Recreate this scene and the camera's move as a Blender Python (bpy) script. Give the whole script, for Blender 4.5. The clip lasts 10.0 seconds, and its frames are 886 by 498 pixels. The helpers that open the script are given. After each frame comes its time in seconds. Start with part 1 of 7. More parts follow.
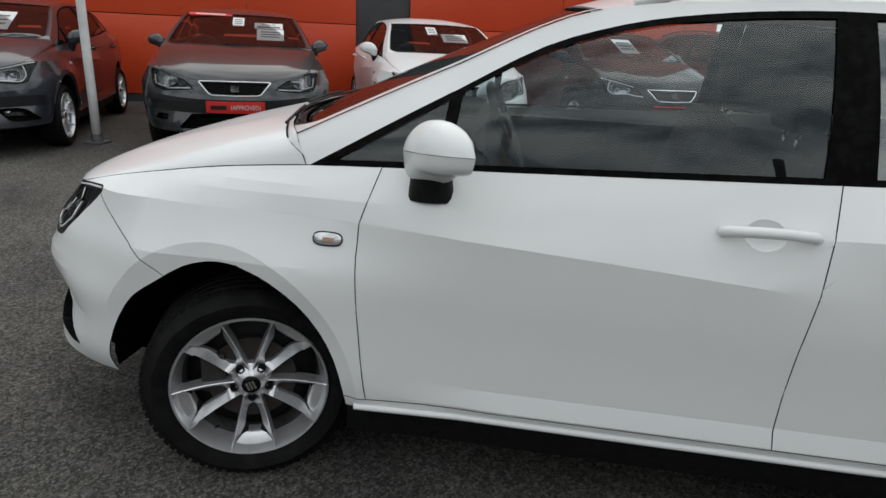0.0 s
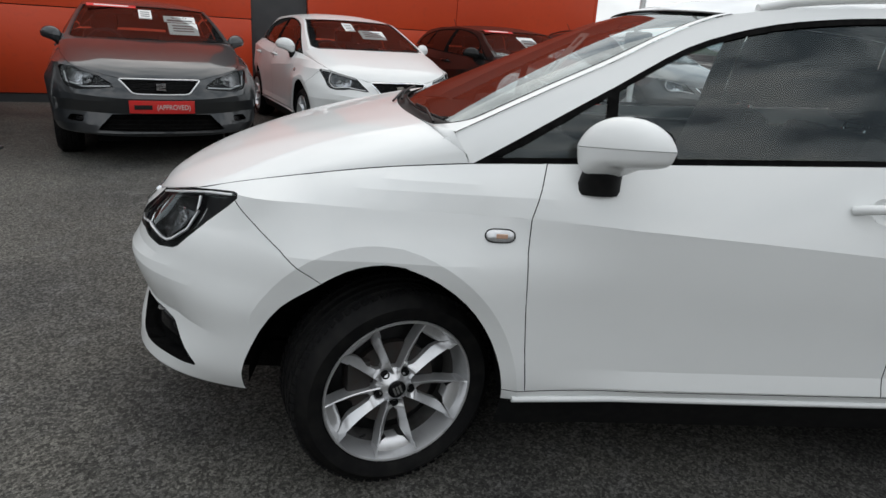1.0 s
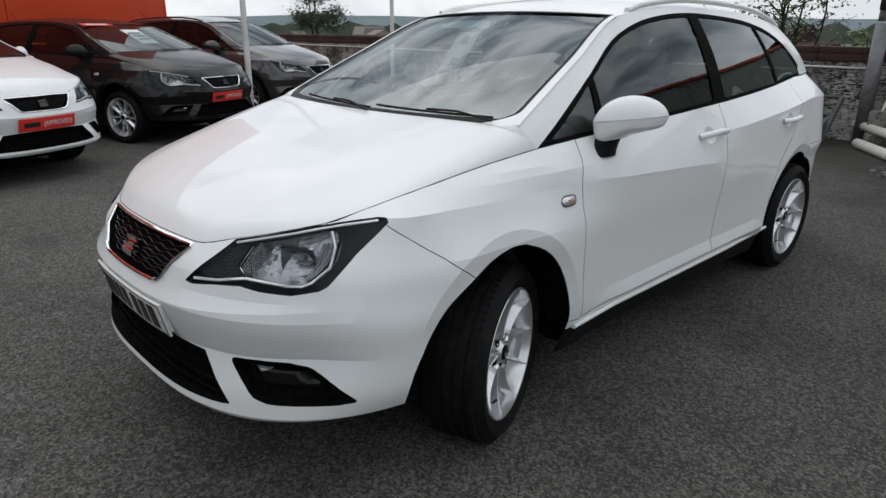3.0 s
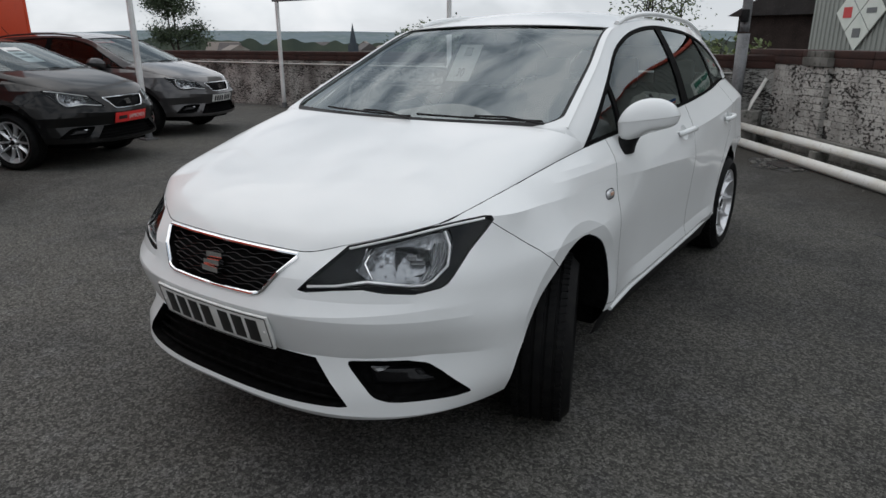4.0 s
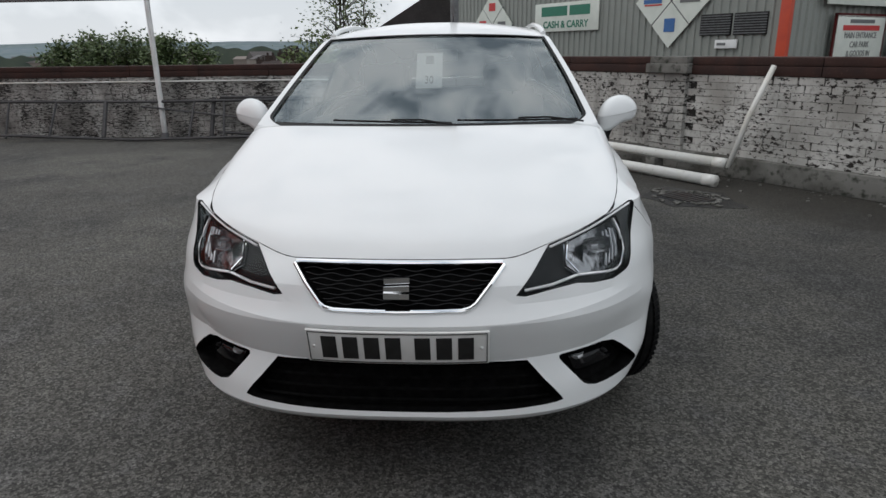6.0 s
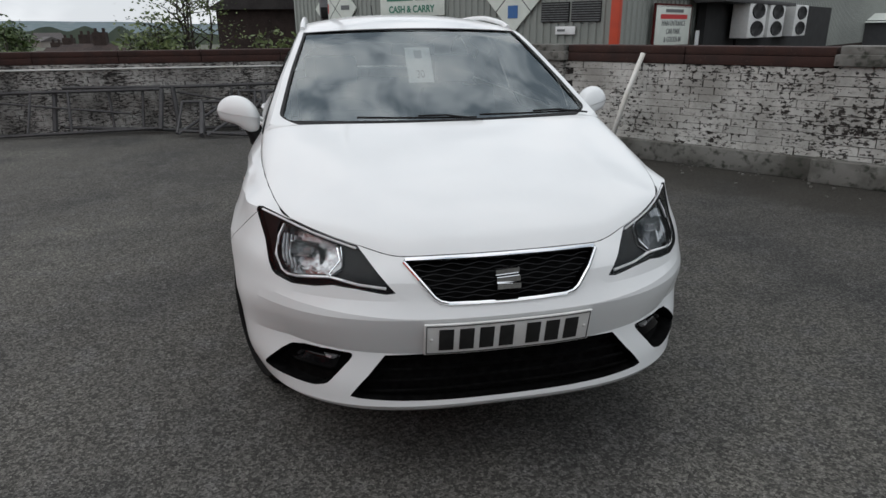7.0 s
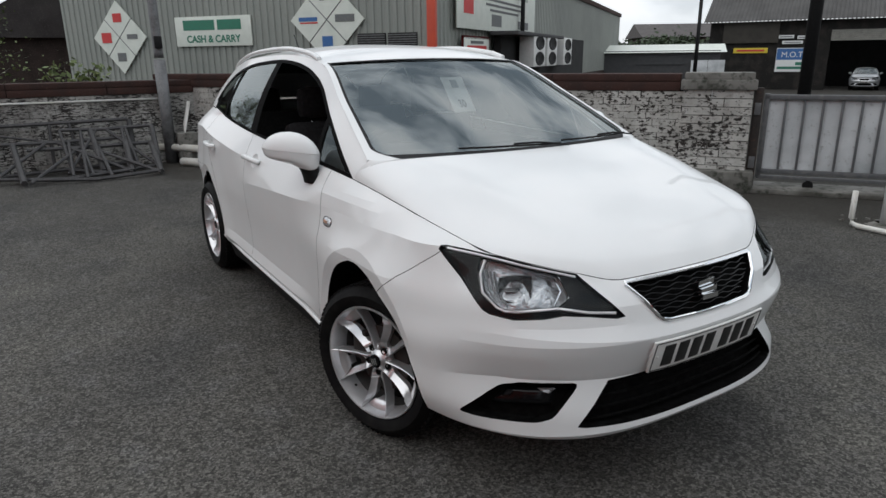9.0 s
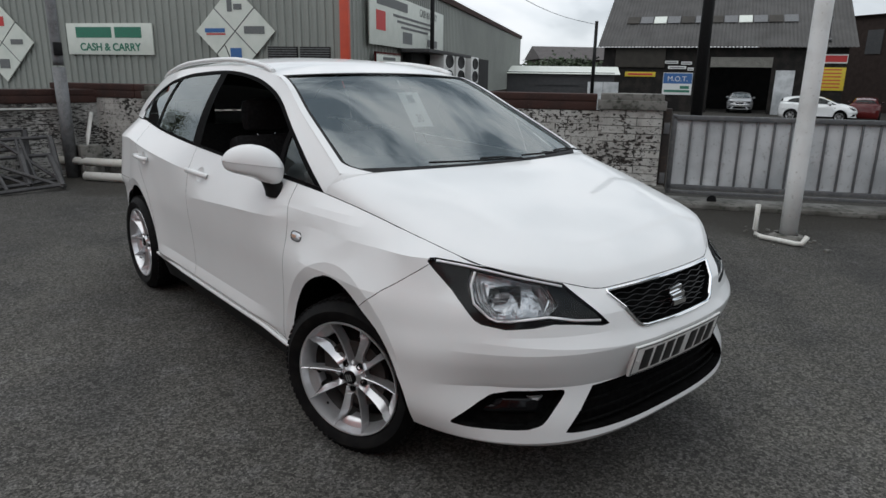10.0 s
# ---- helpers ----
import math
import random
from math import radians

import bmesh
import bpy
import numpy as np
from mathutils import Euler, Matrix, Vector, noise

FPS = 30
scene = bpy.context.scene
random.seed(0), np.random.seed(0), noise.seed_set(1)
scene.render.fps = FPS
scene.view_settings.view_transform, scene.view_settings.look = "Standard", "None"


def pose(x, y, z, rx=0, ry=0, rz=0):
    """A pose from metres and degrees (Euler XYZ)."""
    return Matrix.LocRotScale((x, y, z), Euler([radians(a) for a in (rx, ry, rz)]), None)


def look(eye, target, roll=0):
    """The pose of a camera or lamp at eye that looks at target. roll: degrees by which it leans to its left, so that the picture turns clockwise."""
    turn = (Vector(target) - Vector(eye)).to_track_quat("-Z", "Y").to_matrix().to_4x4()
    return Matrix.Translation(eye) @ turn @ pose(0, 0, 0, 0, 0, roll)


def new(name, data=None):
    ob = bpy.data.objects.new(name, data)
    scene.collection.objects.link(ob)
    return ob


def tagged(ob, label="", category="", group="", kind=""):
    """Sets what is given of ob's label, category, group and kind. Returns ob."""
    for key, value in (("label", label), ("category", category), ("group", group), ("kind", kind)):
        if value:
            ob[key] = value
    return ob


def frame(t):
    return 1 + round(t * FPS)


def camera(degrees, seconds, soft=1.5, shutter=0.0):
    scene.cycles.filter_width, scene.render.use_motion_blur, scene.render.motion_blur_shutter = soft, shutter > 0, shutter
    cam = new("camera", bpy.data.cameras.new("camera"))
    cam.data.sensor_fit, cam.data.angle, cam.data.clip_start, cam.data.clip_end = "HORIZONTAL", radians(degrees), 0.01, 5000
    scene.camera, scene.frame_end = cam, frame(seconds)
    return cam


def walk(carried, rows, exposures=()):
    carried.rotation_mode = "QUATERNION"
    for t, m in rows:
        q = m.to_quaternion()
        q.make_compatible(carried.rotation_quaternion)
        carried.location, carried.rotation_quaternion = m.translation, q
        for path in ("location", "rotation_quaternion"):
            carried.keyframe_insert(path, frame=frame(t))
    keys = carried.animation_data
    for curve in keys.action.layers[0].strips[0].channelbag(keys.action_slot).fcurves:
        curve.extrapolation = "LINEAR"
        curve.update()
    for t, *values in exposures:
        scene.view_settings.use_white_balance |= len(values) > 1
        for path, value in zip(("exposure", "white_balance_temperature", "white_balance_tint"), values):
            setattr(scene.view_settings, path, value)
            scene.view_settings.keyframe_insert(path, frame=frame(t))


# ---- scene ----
cam = camera(68.7, 10.0)
PATH = [
    (0, (1.662, -2.329, 1.305), (1.386, -0.456, 0.659), 2.9),
    (0.5, (1.301, -2.412, 1.288), (1.197, -0.52, 0.647), 3.1),
    (1, (0.877, -2.409, 1.271), (1.019, -0.517, 0.638), 3.7),
    (1.5, (0.489, -2.463, 1.304), (0.876, -0.612, 0.653), 2.6),
    (2, (0.124, -2.356, 1.31), (0.745, -0.566, 0.671), -0.4),
    (2.5, (-0.22, -2.262, 1.302), (0.772, -0.636, 0.691), 0.1),
    (2.7, (-0.385, -2.165, 1.319), (0.771, -0.669, 0.667), 0.3),
    (3.8, (-0.991, -1.72, 1.314), (0.517, -0.546, 0.725), 0.2),
    (4, (-1.11, -1.63, 1.314), (0.459, -0.551, 0.704), -0.2),
    (4.5, (-1.272, -1.338, 1.298), (0.439, -0.528, 0.653), -0.5),
    (5, (-1.399, -0.993, 1.316), (0.393, -0.385, 0.667), -0.5),
    (5.2, (-1.455, -0.857, 1.315), (0.372, -0.36, 0.67), -0.6),
    (6.3, (-1.673, -0.011, 1.318), (0.239, -0.007, 0.733), -0.9),
    (6.5, (-1.653, 0.135, 1.341), (0.254, 0.052, 0.744), -0.9),
    (7, (-1.684, 0.546, 1.38), (0.172, 0.167, 0.738), -0.5),
    (7.5, (-1.55, 0.946, 1.382), (0.257, 0.359, 0.758), -1.8),
    (8, (-1.435, 1.29, 1.358), (0.283, 0.464, 0.754), -0.6),
    (8.5, (-1.346, 1.566, 1.389), (0.322, 0.653, 0.768), -0.1),
    (9, (-1.18, 1.716, 1.39), (0.456, 0.716, 0.823), -0.6),
    (9.5, (-1.095, 1.841, 1.388), (0.424, 0.665, 0.832), 1.2),
    (10, (-1.043, 1.934, 1.384), (0.433, 0.689, 0.864), 0.9),
]
walk(cam, [(t, look(eye, target, roll)) for t, eye, target, roll in PATH], exposures=[(0.0, -0.68, 6800, 10), (1.0, -0.60, 6750, 10), (2.0, -0.64, 6600, 10), (3.0, -0.76, 6600, 11), (4.0, -0.90, 6590, 11), (5.0, -0.80, 6590, 11), (6.5, -0.80, 6590, 11), (7.5, -0.76, 6590, 11), (8.5, -0.72, 6590, 11), (10.0, -0.84, 6530, 10)])

# ---- world and sun ----
SUN_EL, SUN_AZ = 57.0, 350.0
world = bpy.data.worlds.new("overcast_sky")
scene.world = world
world.use_nodes = True
wt = world.node_tree
wt.nodes.clear()
w_out = wt.nodes.new("ShaderNodeOutputWorld")
w_sky = wt.nodes.new("ShaderNodeTexSky")
w_sky.sky_type = "NISHITA"
w_sky.sun_disc = False
w_sky.sun_elevation, w_sky.sun_rotation = radians(SUN_EL), radians(SUN_AZ)
w_bg_sky = wt.nodes.new("ShaderNodeBackground")
w_bg_sky.inputs["Strength"].default_value = 0.11
wt.links.new(w_sky.outputs[0], w_bg_sky.inputs["Color"])
w_tc = wt.nodes.new("ShaderNodeTexCoord")
w_map = wt.nodes.new("ShaderNodeMapping")
w_map.inputs["Scale"].default_value = (1.0, 1.0, 1.5)
wt.links.new(w_tc.outputs["Generated"], w_map.inputs["Vector"])
w_noise = wt.nodes.new("ShaderNodeTexNoise")
w_noise.inputs["Scale"].default_value = 4.8
w_noise.inputs["Detail"].default_value = 7.0
w_noise.inputs["Roughness"].default_value = 0.55
w_noise.inputs["Distortion"].default_value = 0.35
wt.links.new(w_map.outputs[0], w_noise.inputs["Vector"])
w_ramp = wt.nodes.new("ShaderNodeValToRGB")
w_ramp.color_ramp.elements[0].position = 0.385
w_ramp.color_ramp.elements[0].color = (0.27, 0.32, 0.37, 1)
w_ramp.color_ramp.elements[1].position = 0.605
w_ramp.color_ramp.elements[1].color = (0.98, 1.0, 1.03, 1)
mid = w_ramp.color_ramp.elements.new(0.5)
mid.color = (0.69, 0.745, 0.80, 1)
wt.links.new(w_noise.outputs["Fac"], w_ramp.inputs["Fac"])
w_bg_cloud = wt.nodes.new("ShaderNodeBackground")
w_sep = wt.nodes.new("ShaderNodeSeparateXYZ")
wt.links.new(w_tc.outputs["Generated"], w_sep.inputs[0])
w_rise = wt.nodes.new("ShaderNodeMapRange")
w_rise.inputs["From Min"].default_value, w_rise.inputs["From Max"].default_value = 0.0, 1.0
w_rise.inputs["To Min"].default_value, w_rise.inputs["To Max"].default_value = 1.95, 3.02
wt.links.new(w_sep.outputs["Z"], w_rise.inputs["Value"])
wt.links.new(w_rise.outputs[0], w_bg_cloud.inputs["Strength"])
w_thin = wt.nodes.new("ShaderNodeMapRange")
w_thin.inputs["From Min"].default_value, w_thin.inputs["From Max"].default_value = 0.0, 0.40
w_thin.inputs["To Min"].default_value, w_thin.inputs["To Max"].default_value = 0.72, 0.0
wt.links.new(w_sep.outputs["Z"], w_thin.inputs["Value"])
w_veil = wt.nodes.new("ShaderNodeMix")
w_veil.data_type = "RGBA"
w_veil.inputs["B"].default_value = (0.89, 0.94, 0.99, 1)
wt.links.new(w_thin.outputs[0], w_veil.inputs["Factor"])
wt.links.new(w_ramp.outputs[0], w_veil.inputs["A"])
wt.links.new(w_veil.outputs["Result"], w_bg_cloud.inputs["Color"])
w_mix = wt.nodes.new("ShaderNodeMixShader")
w_mix.inputs[0].default_value = 0.85
wt.links.new(w_bg_sky.outputs[0], w_mix.inputs[1])
wt.links.new(w_bg_cloud.outputs[0], w_mix.inputs[2])
wt.links.new(w_mix.outputs[0], w_out.inputs["Surface"])

sun_data = bpy.data.lights.new("sun", "SUN")
sun_data.energy, sun_data.angle, sun_data.color = 0.85, radians(64), (1.0, 0.96, 0.9)
sun = new("sun", sun_data)
az, el = radians(SUN_AZ), radians(SUN_EL)
sun_way = Vector((math.sin(az) * math.cos(el), math.cos(az) * math.cos(el), math.sin(el)))
sun.matrix_world = look(sun_way * 50, (0, 0, 0))


# ---- materials ----
def material(name, base, rough=0.5, metal=0.0, coat=0.0, spec=0.5, vary=None, bump=None, coords="Object"):
    """vary: (scale, other colour, low, high[, detail]) mottles the colour; bump: (scale, strength, distance)."""
    m = bpy.data.materials.new(name)
    m.use_nodes = True
    nt = m.node_tree
    p = nt.nodes["Principled BSDF"]
    p.inputs["Base Color"].default_value = (*base, 1)
    p.inputs["Roughness"].default_value = rough
    p.inputs["Metallic"].default_value = metal
    p.inputs["Specular IOR Level"].default_value = spec
    p.inputs["Coat Weight"].default_value = coat
    p.inputs["Coat Roughness"].default_value = 0.03
    tc = nt.nodes.new("ShaderNodeTexCoord")
    last = None
    for v in ([vary] if vary and not isinstance(vary, list) else (vary or [])):
        n = nt.nodes.new("ShaderNodeTexNoise")
        n.inputs["Scale"].default_value = v[0]
        n.inputs["Detail"].default_value = v[4] if len(v) > 4 else 6
        nt.links.new(tc.outputs[coords], n.inputs["Vector"])
        r = nt.nodes.new("ShaderNodeMapRange")
        r.inputs["From Min"].default_value, r.inputs["From Max"].default_value = v[2], v[3]
        nt.links.new(n.outputs["Fac"], r.inputs["Value"])
        mx = nt.nodes.new("ShaderNodeMix")
        mx.data_type = "RGBA"
        nt.links.new(r.outputs[0], mx.inputs["Factor"])
        if last:
            nt.links.new(last, mx.inputs["A"])
        else:
            mx.inputs["A"].default_value = (*base, 1)
        mx.inputs["B"].default_value = (*v[1], 1)
        last = mx.outputs["Result"]
    if last:
        nt.links.new(last, p.inputs["Base Color"])
    if bump:
        n = nt.nodes.new("ShaderNodeTexNoise")
        n.inputs["Scale"].default_value = bump[0]
        n.inputs["Detail"].default_value = 8
        nt.links.new(tc.outputs[coords], n.inputs["Vector"])
        b = nt.nodes.new("ShaderNodeBump")
        b.inputs["Strength"].default_value = bump[1]
        b.inputs["Distance"].default_value = bump[2]
        nt.links.new(n.outputs["Fac"], b.inputs["Height"])
        nt.links.new(b.outputs[0], p.inputs["Normal"])
    return m


def glass_material(name, tint=(0.8, 0.86, 0.84), ior=1.5, rough=0.0):
    """A thin pane: clear with a tint, and gloss that rises at grazing angles."""
    m = bpy.data.materials.new(name)
    m.use_nodes = True
    nt = m.node_tree
    nt.nodes.clear()
    out = nt.nodes.new("ShaderNodeOutputMaterial")
    mix = nt.nodes.new("ShaderNodeMixShader")
    fr = nt.nodes.new("ShaderNodeFresnel")
    fr.inputs["IOR"].default_value = ior
    tr = nt.nodes.new("ShaderNodeBsdfTransparent")
    tr.inputs["Color"].default_value = (*tint, 1)
    gl = nt.nodes.new("ShaderNodeBsdfGlossy")
    gl.inputs["Roughness"].default_value = rough
    gl.inputs["Color"].default_value = (0.76, 0.82, 0.825, 1)
    nt.links.new(fr.outputs[0], mix.inputs[0])
    nt.links.new(tr.outputs[0], mix.inputs[1])
    nt.links.new(gl.outputs[0], mix.inputs[2])
    nt.links.new(mix.outputs[0], out.inputs["Surface"])
    return m


def paint(name, base, metal=0.0, rough=0.35, coat=1.0):
    return material(name, base, rough, metal, coat=coat, spec=0.05 if metal == 0 else 0.3, vary=(6.0, tuple(c * 0.985 for c in base), 0.45, 0.7), bump=(900, 0.015, 0.001))


M_WHITE = paint("white_paint", (0.77, 0.785, 0.78), coat=0.65)
M_GREY = paint("grey_metallic_paint", (0.030, 0.033, 0.036), 0.5)
M_SLATE = paint("slate_metallic_paint", (0.032, 0.037, 0.046), 0.5)
M_TAUPE = paint("taupe_metallic_paint", (0.045, 0.043, 0.044), 0.5)
M_BLACKCAR = paint("black_paint", (0.006, 0.006, 0.006), coat=0.5)
M_SILVER = paint("silver_paint", (0.45, 0.46, 0.47), 0.6)
M_DARKRED = paint("dark_red_paint", (0.09, 0.01, 0.01))
M_BLACK = material("black_plastic", (0.005, 0.005, 0.0055), 0.55, spec=0.22, vary=(40, (0.010, 0.010, 0.010), 0.4, 0.7), bump=(500, 0.2, 0.001))
M_INTAKE = material("deep_black_plastic", (0.002, 0.002, 0.002), 0.8, spec=0.06, vary=(40, (0.007, 0.007, 0.007), 0.4, 0.7))
M_GLOSSBLACK = material("gloss_black", (0.004, 0.004, 0.0045), 0.10, spec=0.22, vary=(9, (0.007, 0.007, 0.0075), 0.4, 0.7))
M_RUBBER = material("tyre_rubber", (0.005, 0.005, 0.0054), 0.7, spec=0.14, vary=(25, (0.012, 0.0118, 0.011), 0.45, 0.75), bump=(220, 0.25, 0.002))
M_ALLOY = material("silver_alloy", (0.70, 0.705, 0.715), 0.28, 0.75, vary=(30, (0.60, 0.60, 0.605), 0.5, 0.8))
M_CHROME = material("chrome", (0.86, 0.87, 0.88), 0.08, 1.0, vary=(20, (0.8, 0.81, 0.82), 0.4, 0.7))
M_REFLECT = material("lamp_reflector", (0.70, 0.71, 0.72), 0.18, 0.65, vary=(30, (0.50, 0.51, 0.52), 0.48, 0.66))
M_CHAMBER = material("lamp_chamber", (0.34, 0.345, 0.35), 0.12, 0.95, vary=[(14, (0.52, 0.53, 0.54), 0.50, 0.62), (60, (0.14, 0.14, 0.145), 0.55, 0.70)], bump=(42, 0.6, 0.010))
M_GUIDE = material("light_guide", (0.88, 0.885, 0.89), 0.2, 0.10, vary=(30, (0.80, 0.805, 0.81), 0.45, 0.65))
M_LAMPGREY = material("lamp_housing", (0.009, 0.009, 0.010), 0.5, 0.0, spec=0.18, vary=(20, (0.018, 0.018, 0.019), 0.4, 0.7))
M_AMBER = material("amber_lens", (0.55, 0.30, 0.20), 0.15, vary=(30, (0.6, 0.45, 0.35), 0.4, 0.7))
# barrel alloy, darkened for the shade inside the wheel
M_BARREL = material("shaded_alloy", (0.15, 0.148, 0.145), 0.55, 0.6, vary=(18, (0.08, 0.076, 0.072), 0.4, 0.7))
M_BRAKE = material("brake_iron", (0.05, 0.048, 0.046), 0.6, 0.6, vary=(30, (0.05, 0.035, 0.03), 0.4, 0.7))
M_CABIN = material("cabin_cloth", (0.010, 0.010, 0.011), 0.85, spec=0.2, vary=(60, (0.018, 0.018, 0.019), 0.4, 0.7), bump=(400, 0.3, 0.002))
M_DASH = material("dash_plastic", (0.012, 0.012, 0.013), 0.6, spec=0.25, vary=(30, (0.035, 0.035, 0.036), 0.4, 0.7))
M_SCREEN = glass_material("windscreen_glass", (0.72, 0.79, 0.79), 3.0)
M_GLASS = glass_material("car_glass", (0.72, 0.80, 0.81), 1.68)
M_SMOKE = glass_material("smoked_glass", (0.30, 0.32, 0.32), 1.45)
M_PRIVACY = glass_material("privacy_glass", (0.06, 0.065, 0.065), 1.5)
M_TINT = glass_material("tinted_glass", (0.62, 0.74, 0.74), 2.5)
M_LENS = glass_material("lamp_lens", (0.95, 0.96, 0.97), 1.28)
M_PLATE = material("plate_white", (0.72, 0.72, 0.70), 0.35, vary=(15, (0.66, 0.66, 0.63), 0.4, 0.7))
M_PLATEINK = material("plate_black", (0.012, 0.012, 0.012), 0.45, vary=(30, (0.02, 0.02, 0.02), 0.4, 0.7))
M_REDPLATE = material("red_plate", (0.72, 0.03, 0.03), 0.35, vary=(12, (0.66, 0.05, 0.04), 0.4, 0.7))
M_PAPER = material("paper_white", (0.75, 0.76, 0.75), 0.6, vary=(12, (0.7, 0.71, 0.7), 0.4, 0.7))
M_INK = material("grey_ink", (0.12, 0.13, 0.13), 0.6, vary=(30, (0.16, 0.16, 0.16), 0.4, 0.7))
M_REDINK = material("red_ink", (0.55, 0.03, 0.03), 0.5, vary=(20, (0.5, 0.05, 0.05), 0.4, 0.7))
M_GREENINK = material("green_ink", (0.02, 0.18, 0.11), 0.5, vary=(20, (0.03, 0.15, 0.1), 0.4, 0.7))
M_BLUEINK = material("blue_ink", (0.03, 0.12, 0.35), 0.5, vary=(20, (0.05, 0.14, 0.3), 0.4, 0.7))
M_YELLOW = material("yellow_board", (0.65, 0.5, 0.03), 0.5, vary=(8, (0.55, 0.42, 0.05), 0.4, 0.7))
M_MIRROR = material("mirror_glass", (0.85, 0.86, 0.87), 0.02, 1.0)


# ---- small builders ----
def mesh_from(name, bm, mats, smooth=True, sharp=None):
    if sharp:
        for e in bm.edges:
            if len(e.link_faces) == 2 and e.calc_face_angle(0) > sharp:
                e.smooth = False
    for f in bm.faces:
        f.smooth = smooth
    me = bpy.data.meshes.new(name)
    bm.to_mesh(me)
    bm.free()
    for m in mats if isinstance(mats, (list, tuple)) else [mats]:
        me.materials.append(m)
    return me


def part(name, bm, mat, parent=None, label="", smooth=True, sharp=radians(35)):
    ob = new(name, mesh_from(name, bm, mat, smooth, sharp))
    if parent is not None:
        ob.parent = parent
    if label:
        ob["label"] = label
    return ob


def thing(name, label, category, m=None, group="", kind=""):
    ob = new(name)
    ob.empty_display_size = 0.1
    if m is not None:
        ob.matrix_world = m
    return tagged(ob, label, category, group, kind)


def box(bm, cx, cy, cz, sx, sy, sz, m=None, bevel=0.0, mat=0):
    r = bmesh.ops.create_cube(bm, size=1.0)
    vs = r["verts"]
    bmesh.ops.scale(bm, vec=(sx, sy, sz), verts=vs)
    if bevel:
        es = list({e for v in vs for e in v.link_edges})
        b = bmesh.ops.bevel(bm, geom=es, offset=bevel, segments=2, affect="EDGES", profile=0.6)
        vs = list({v for f in b["faces"] for v in f.verts} | {v for v in vs if v.is_valid})
    bmesh.ops.translate(bm, vec=(cx, cy, cz), verts=vs)
    if m is not None:
        bmesh.ops.transform(bm, matrix=m, verts=vs)
    if mat:
        for f in {f for v in vs for f in v.link_faces}:
            f.material_index = mat
    return vs


def tube(bm, pts, r, seg=8, closed=False, r_end=None):
    """A round bar along pts."""
    pts = [Vector(p) for p in pts]
    n = len(pts)
    rings = []
    for i, p in enumerate(pts):
        a = pts[(i - 1) % n] if (closed or i > 0) else p
        b = pts[(i + 1) % n] if (closed or i < n - 1) else p
        d = (b - a).normalized()
        up = Vector((0, 0, 1)) if abs(d.z) < 0.9 else Vector((1, 0, 0))
        s = d.cross(up).normalized()
        u = s.cross(d)
        rr = r if r_end is None else r + (r_end - r) * i / (n - 1)
        rings.append([bm.verts.new(p + (s * math.cos(k * math.tau / seg) + u * math.sin(k * math.tau / seg)) * rr) for k in range(seg)])
    for i in range(n if closed else n - 1):
        A, B = rings[i], rings[(i + 1) % n]
        for k in range(seg):
            bm.faces.new((A[k], A[(k + 1) % seg], B[(k + 1) % seg], B[k]))
    if not closed:
        bm.faces.new(rings[0][::-1])
        bm.faces.new(rings[-1])
    return rings


def spun(bm, prof, seg=48, axis="Y", centre=(0, 0, 0)):
    """Turn a profile of (radius, along) round an axis."""
    rings = []
    for k in range(seg):
        a = math.tau * k / seg
        row = []
        for r, h in prof:
            c, s = r * math.cos(a), r * math.sin(a)
            p = (c, h, s) if axis == "Y" else ((c, s, h) if axis == "Z" else (h, c, s))
            row.append(bm.verts.new(Vector(p) + Vector(centre)))
        rings.append(row)
    for k in range(seg):
        A, B = rings[k], rings[(k + 1) % seg]
        for i in range(len(prof) - 1):
            bm.faces.new((A[i], B[i], B[i + 1], A[i + 1]))
    return rings


def spline(keys):
    """A smooth curve through (x, value) keys."""
    xs = [k[0] for k in keys]
    ys = [k[1] for k in keys]
    n = len(xs)
    d = [(ys[i + 1] - ys[i]) / (xs[i + 1] - xs[i]) for i in range(n - 1)]
    t = [d[0]] + [0.0 if d[i - 1] * d[i] <= 0 else 2 * d[i - 1] * d[i] / (d[i - 1] + d[i]) for i in range(1, n - 1)] + [d[-1]]

    def at(x):
        if x <= xs[0]:
            return ys[0] + t[0] * (x - xs[0])
        if x >= xs[-1]:
            return ys[-1] + t[-1] * (x - xs[-1])
        i = 0
        while x > xs[i + 1]:
            i += 1
        h = xs[i + 1] - xs[i]
        s = (x - xs[i]) / h
        a, b = (1 + 2 * s) * (1 - s) ** 2, s * s * (3 - 2 * s)
        return a * ys[i] + b * ys[i + 1] + h * (s * (1 - s) ** 2 * t[i] - s * s * (1 - s) * t[i + 1])
    return at


def inside(px, py, poly):
    hit = False
    j = len(poly) - 1
    for i in range(len(poly)):
        xi, yi = poly[i]
        xj, yj = poly[j]
        if (yi > py) != (yj > py) and px < (xj - xi) * (py - yi) / (yj - yi) + xi:
            hit = not hit
        j = i
    return hit


def flat_grid(us, zs):
    bm = bmesh.new()
    rows = [[bm.verts.new((u, z, 0)) for u in us] for z in zs]
    for j in range(len(zs) - 1):
        for i in range(len(us) - 1):
            bm.faces.new((rows[j][i], rows[j][i + 1], rows[j + 1][i + 1], rows[j + 1][i]))
    return bm


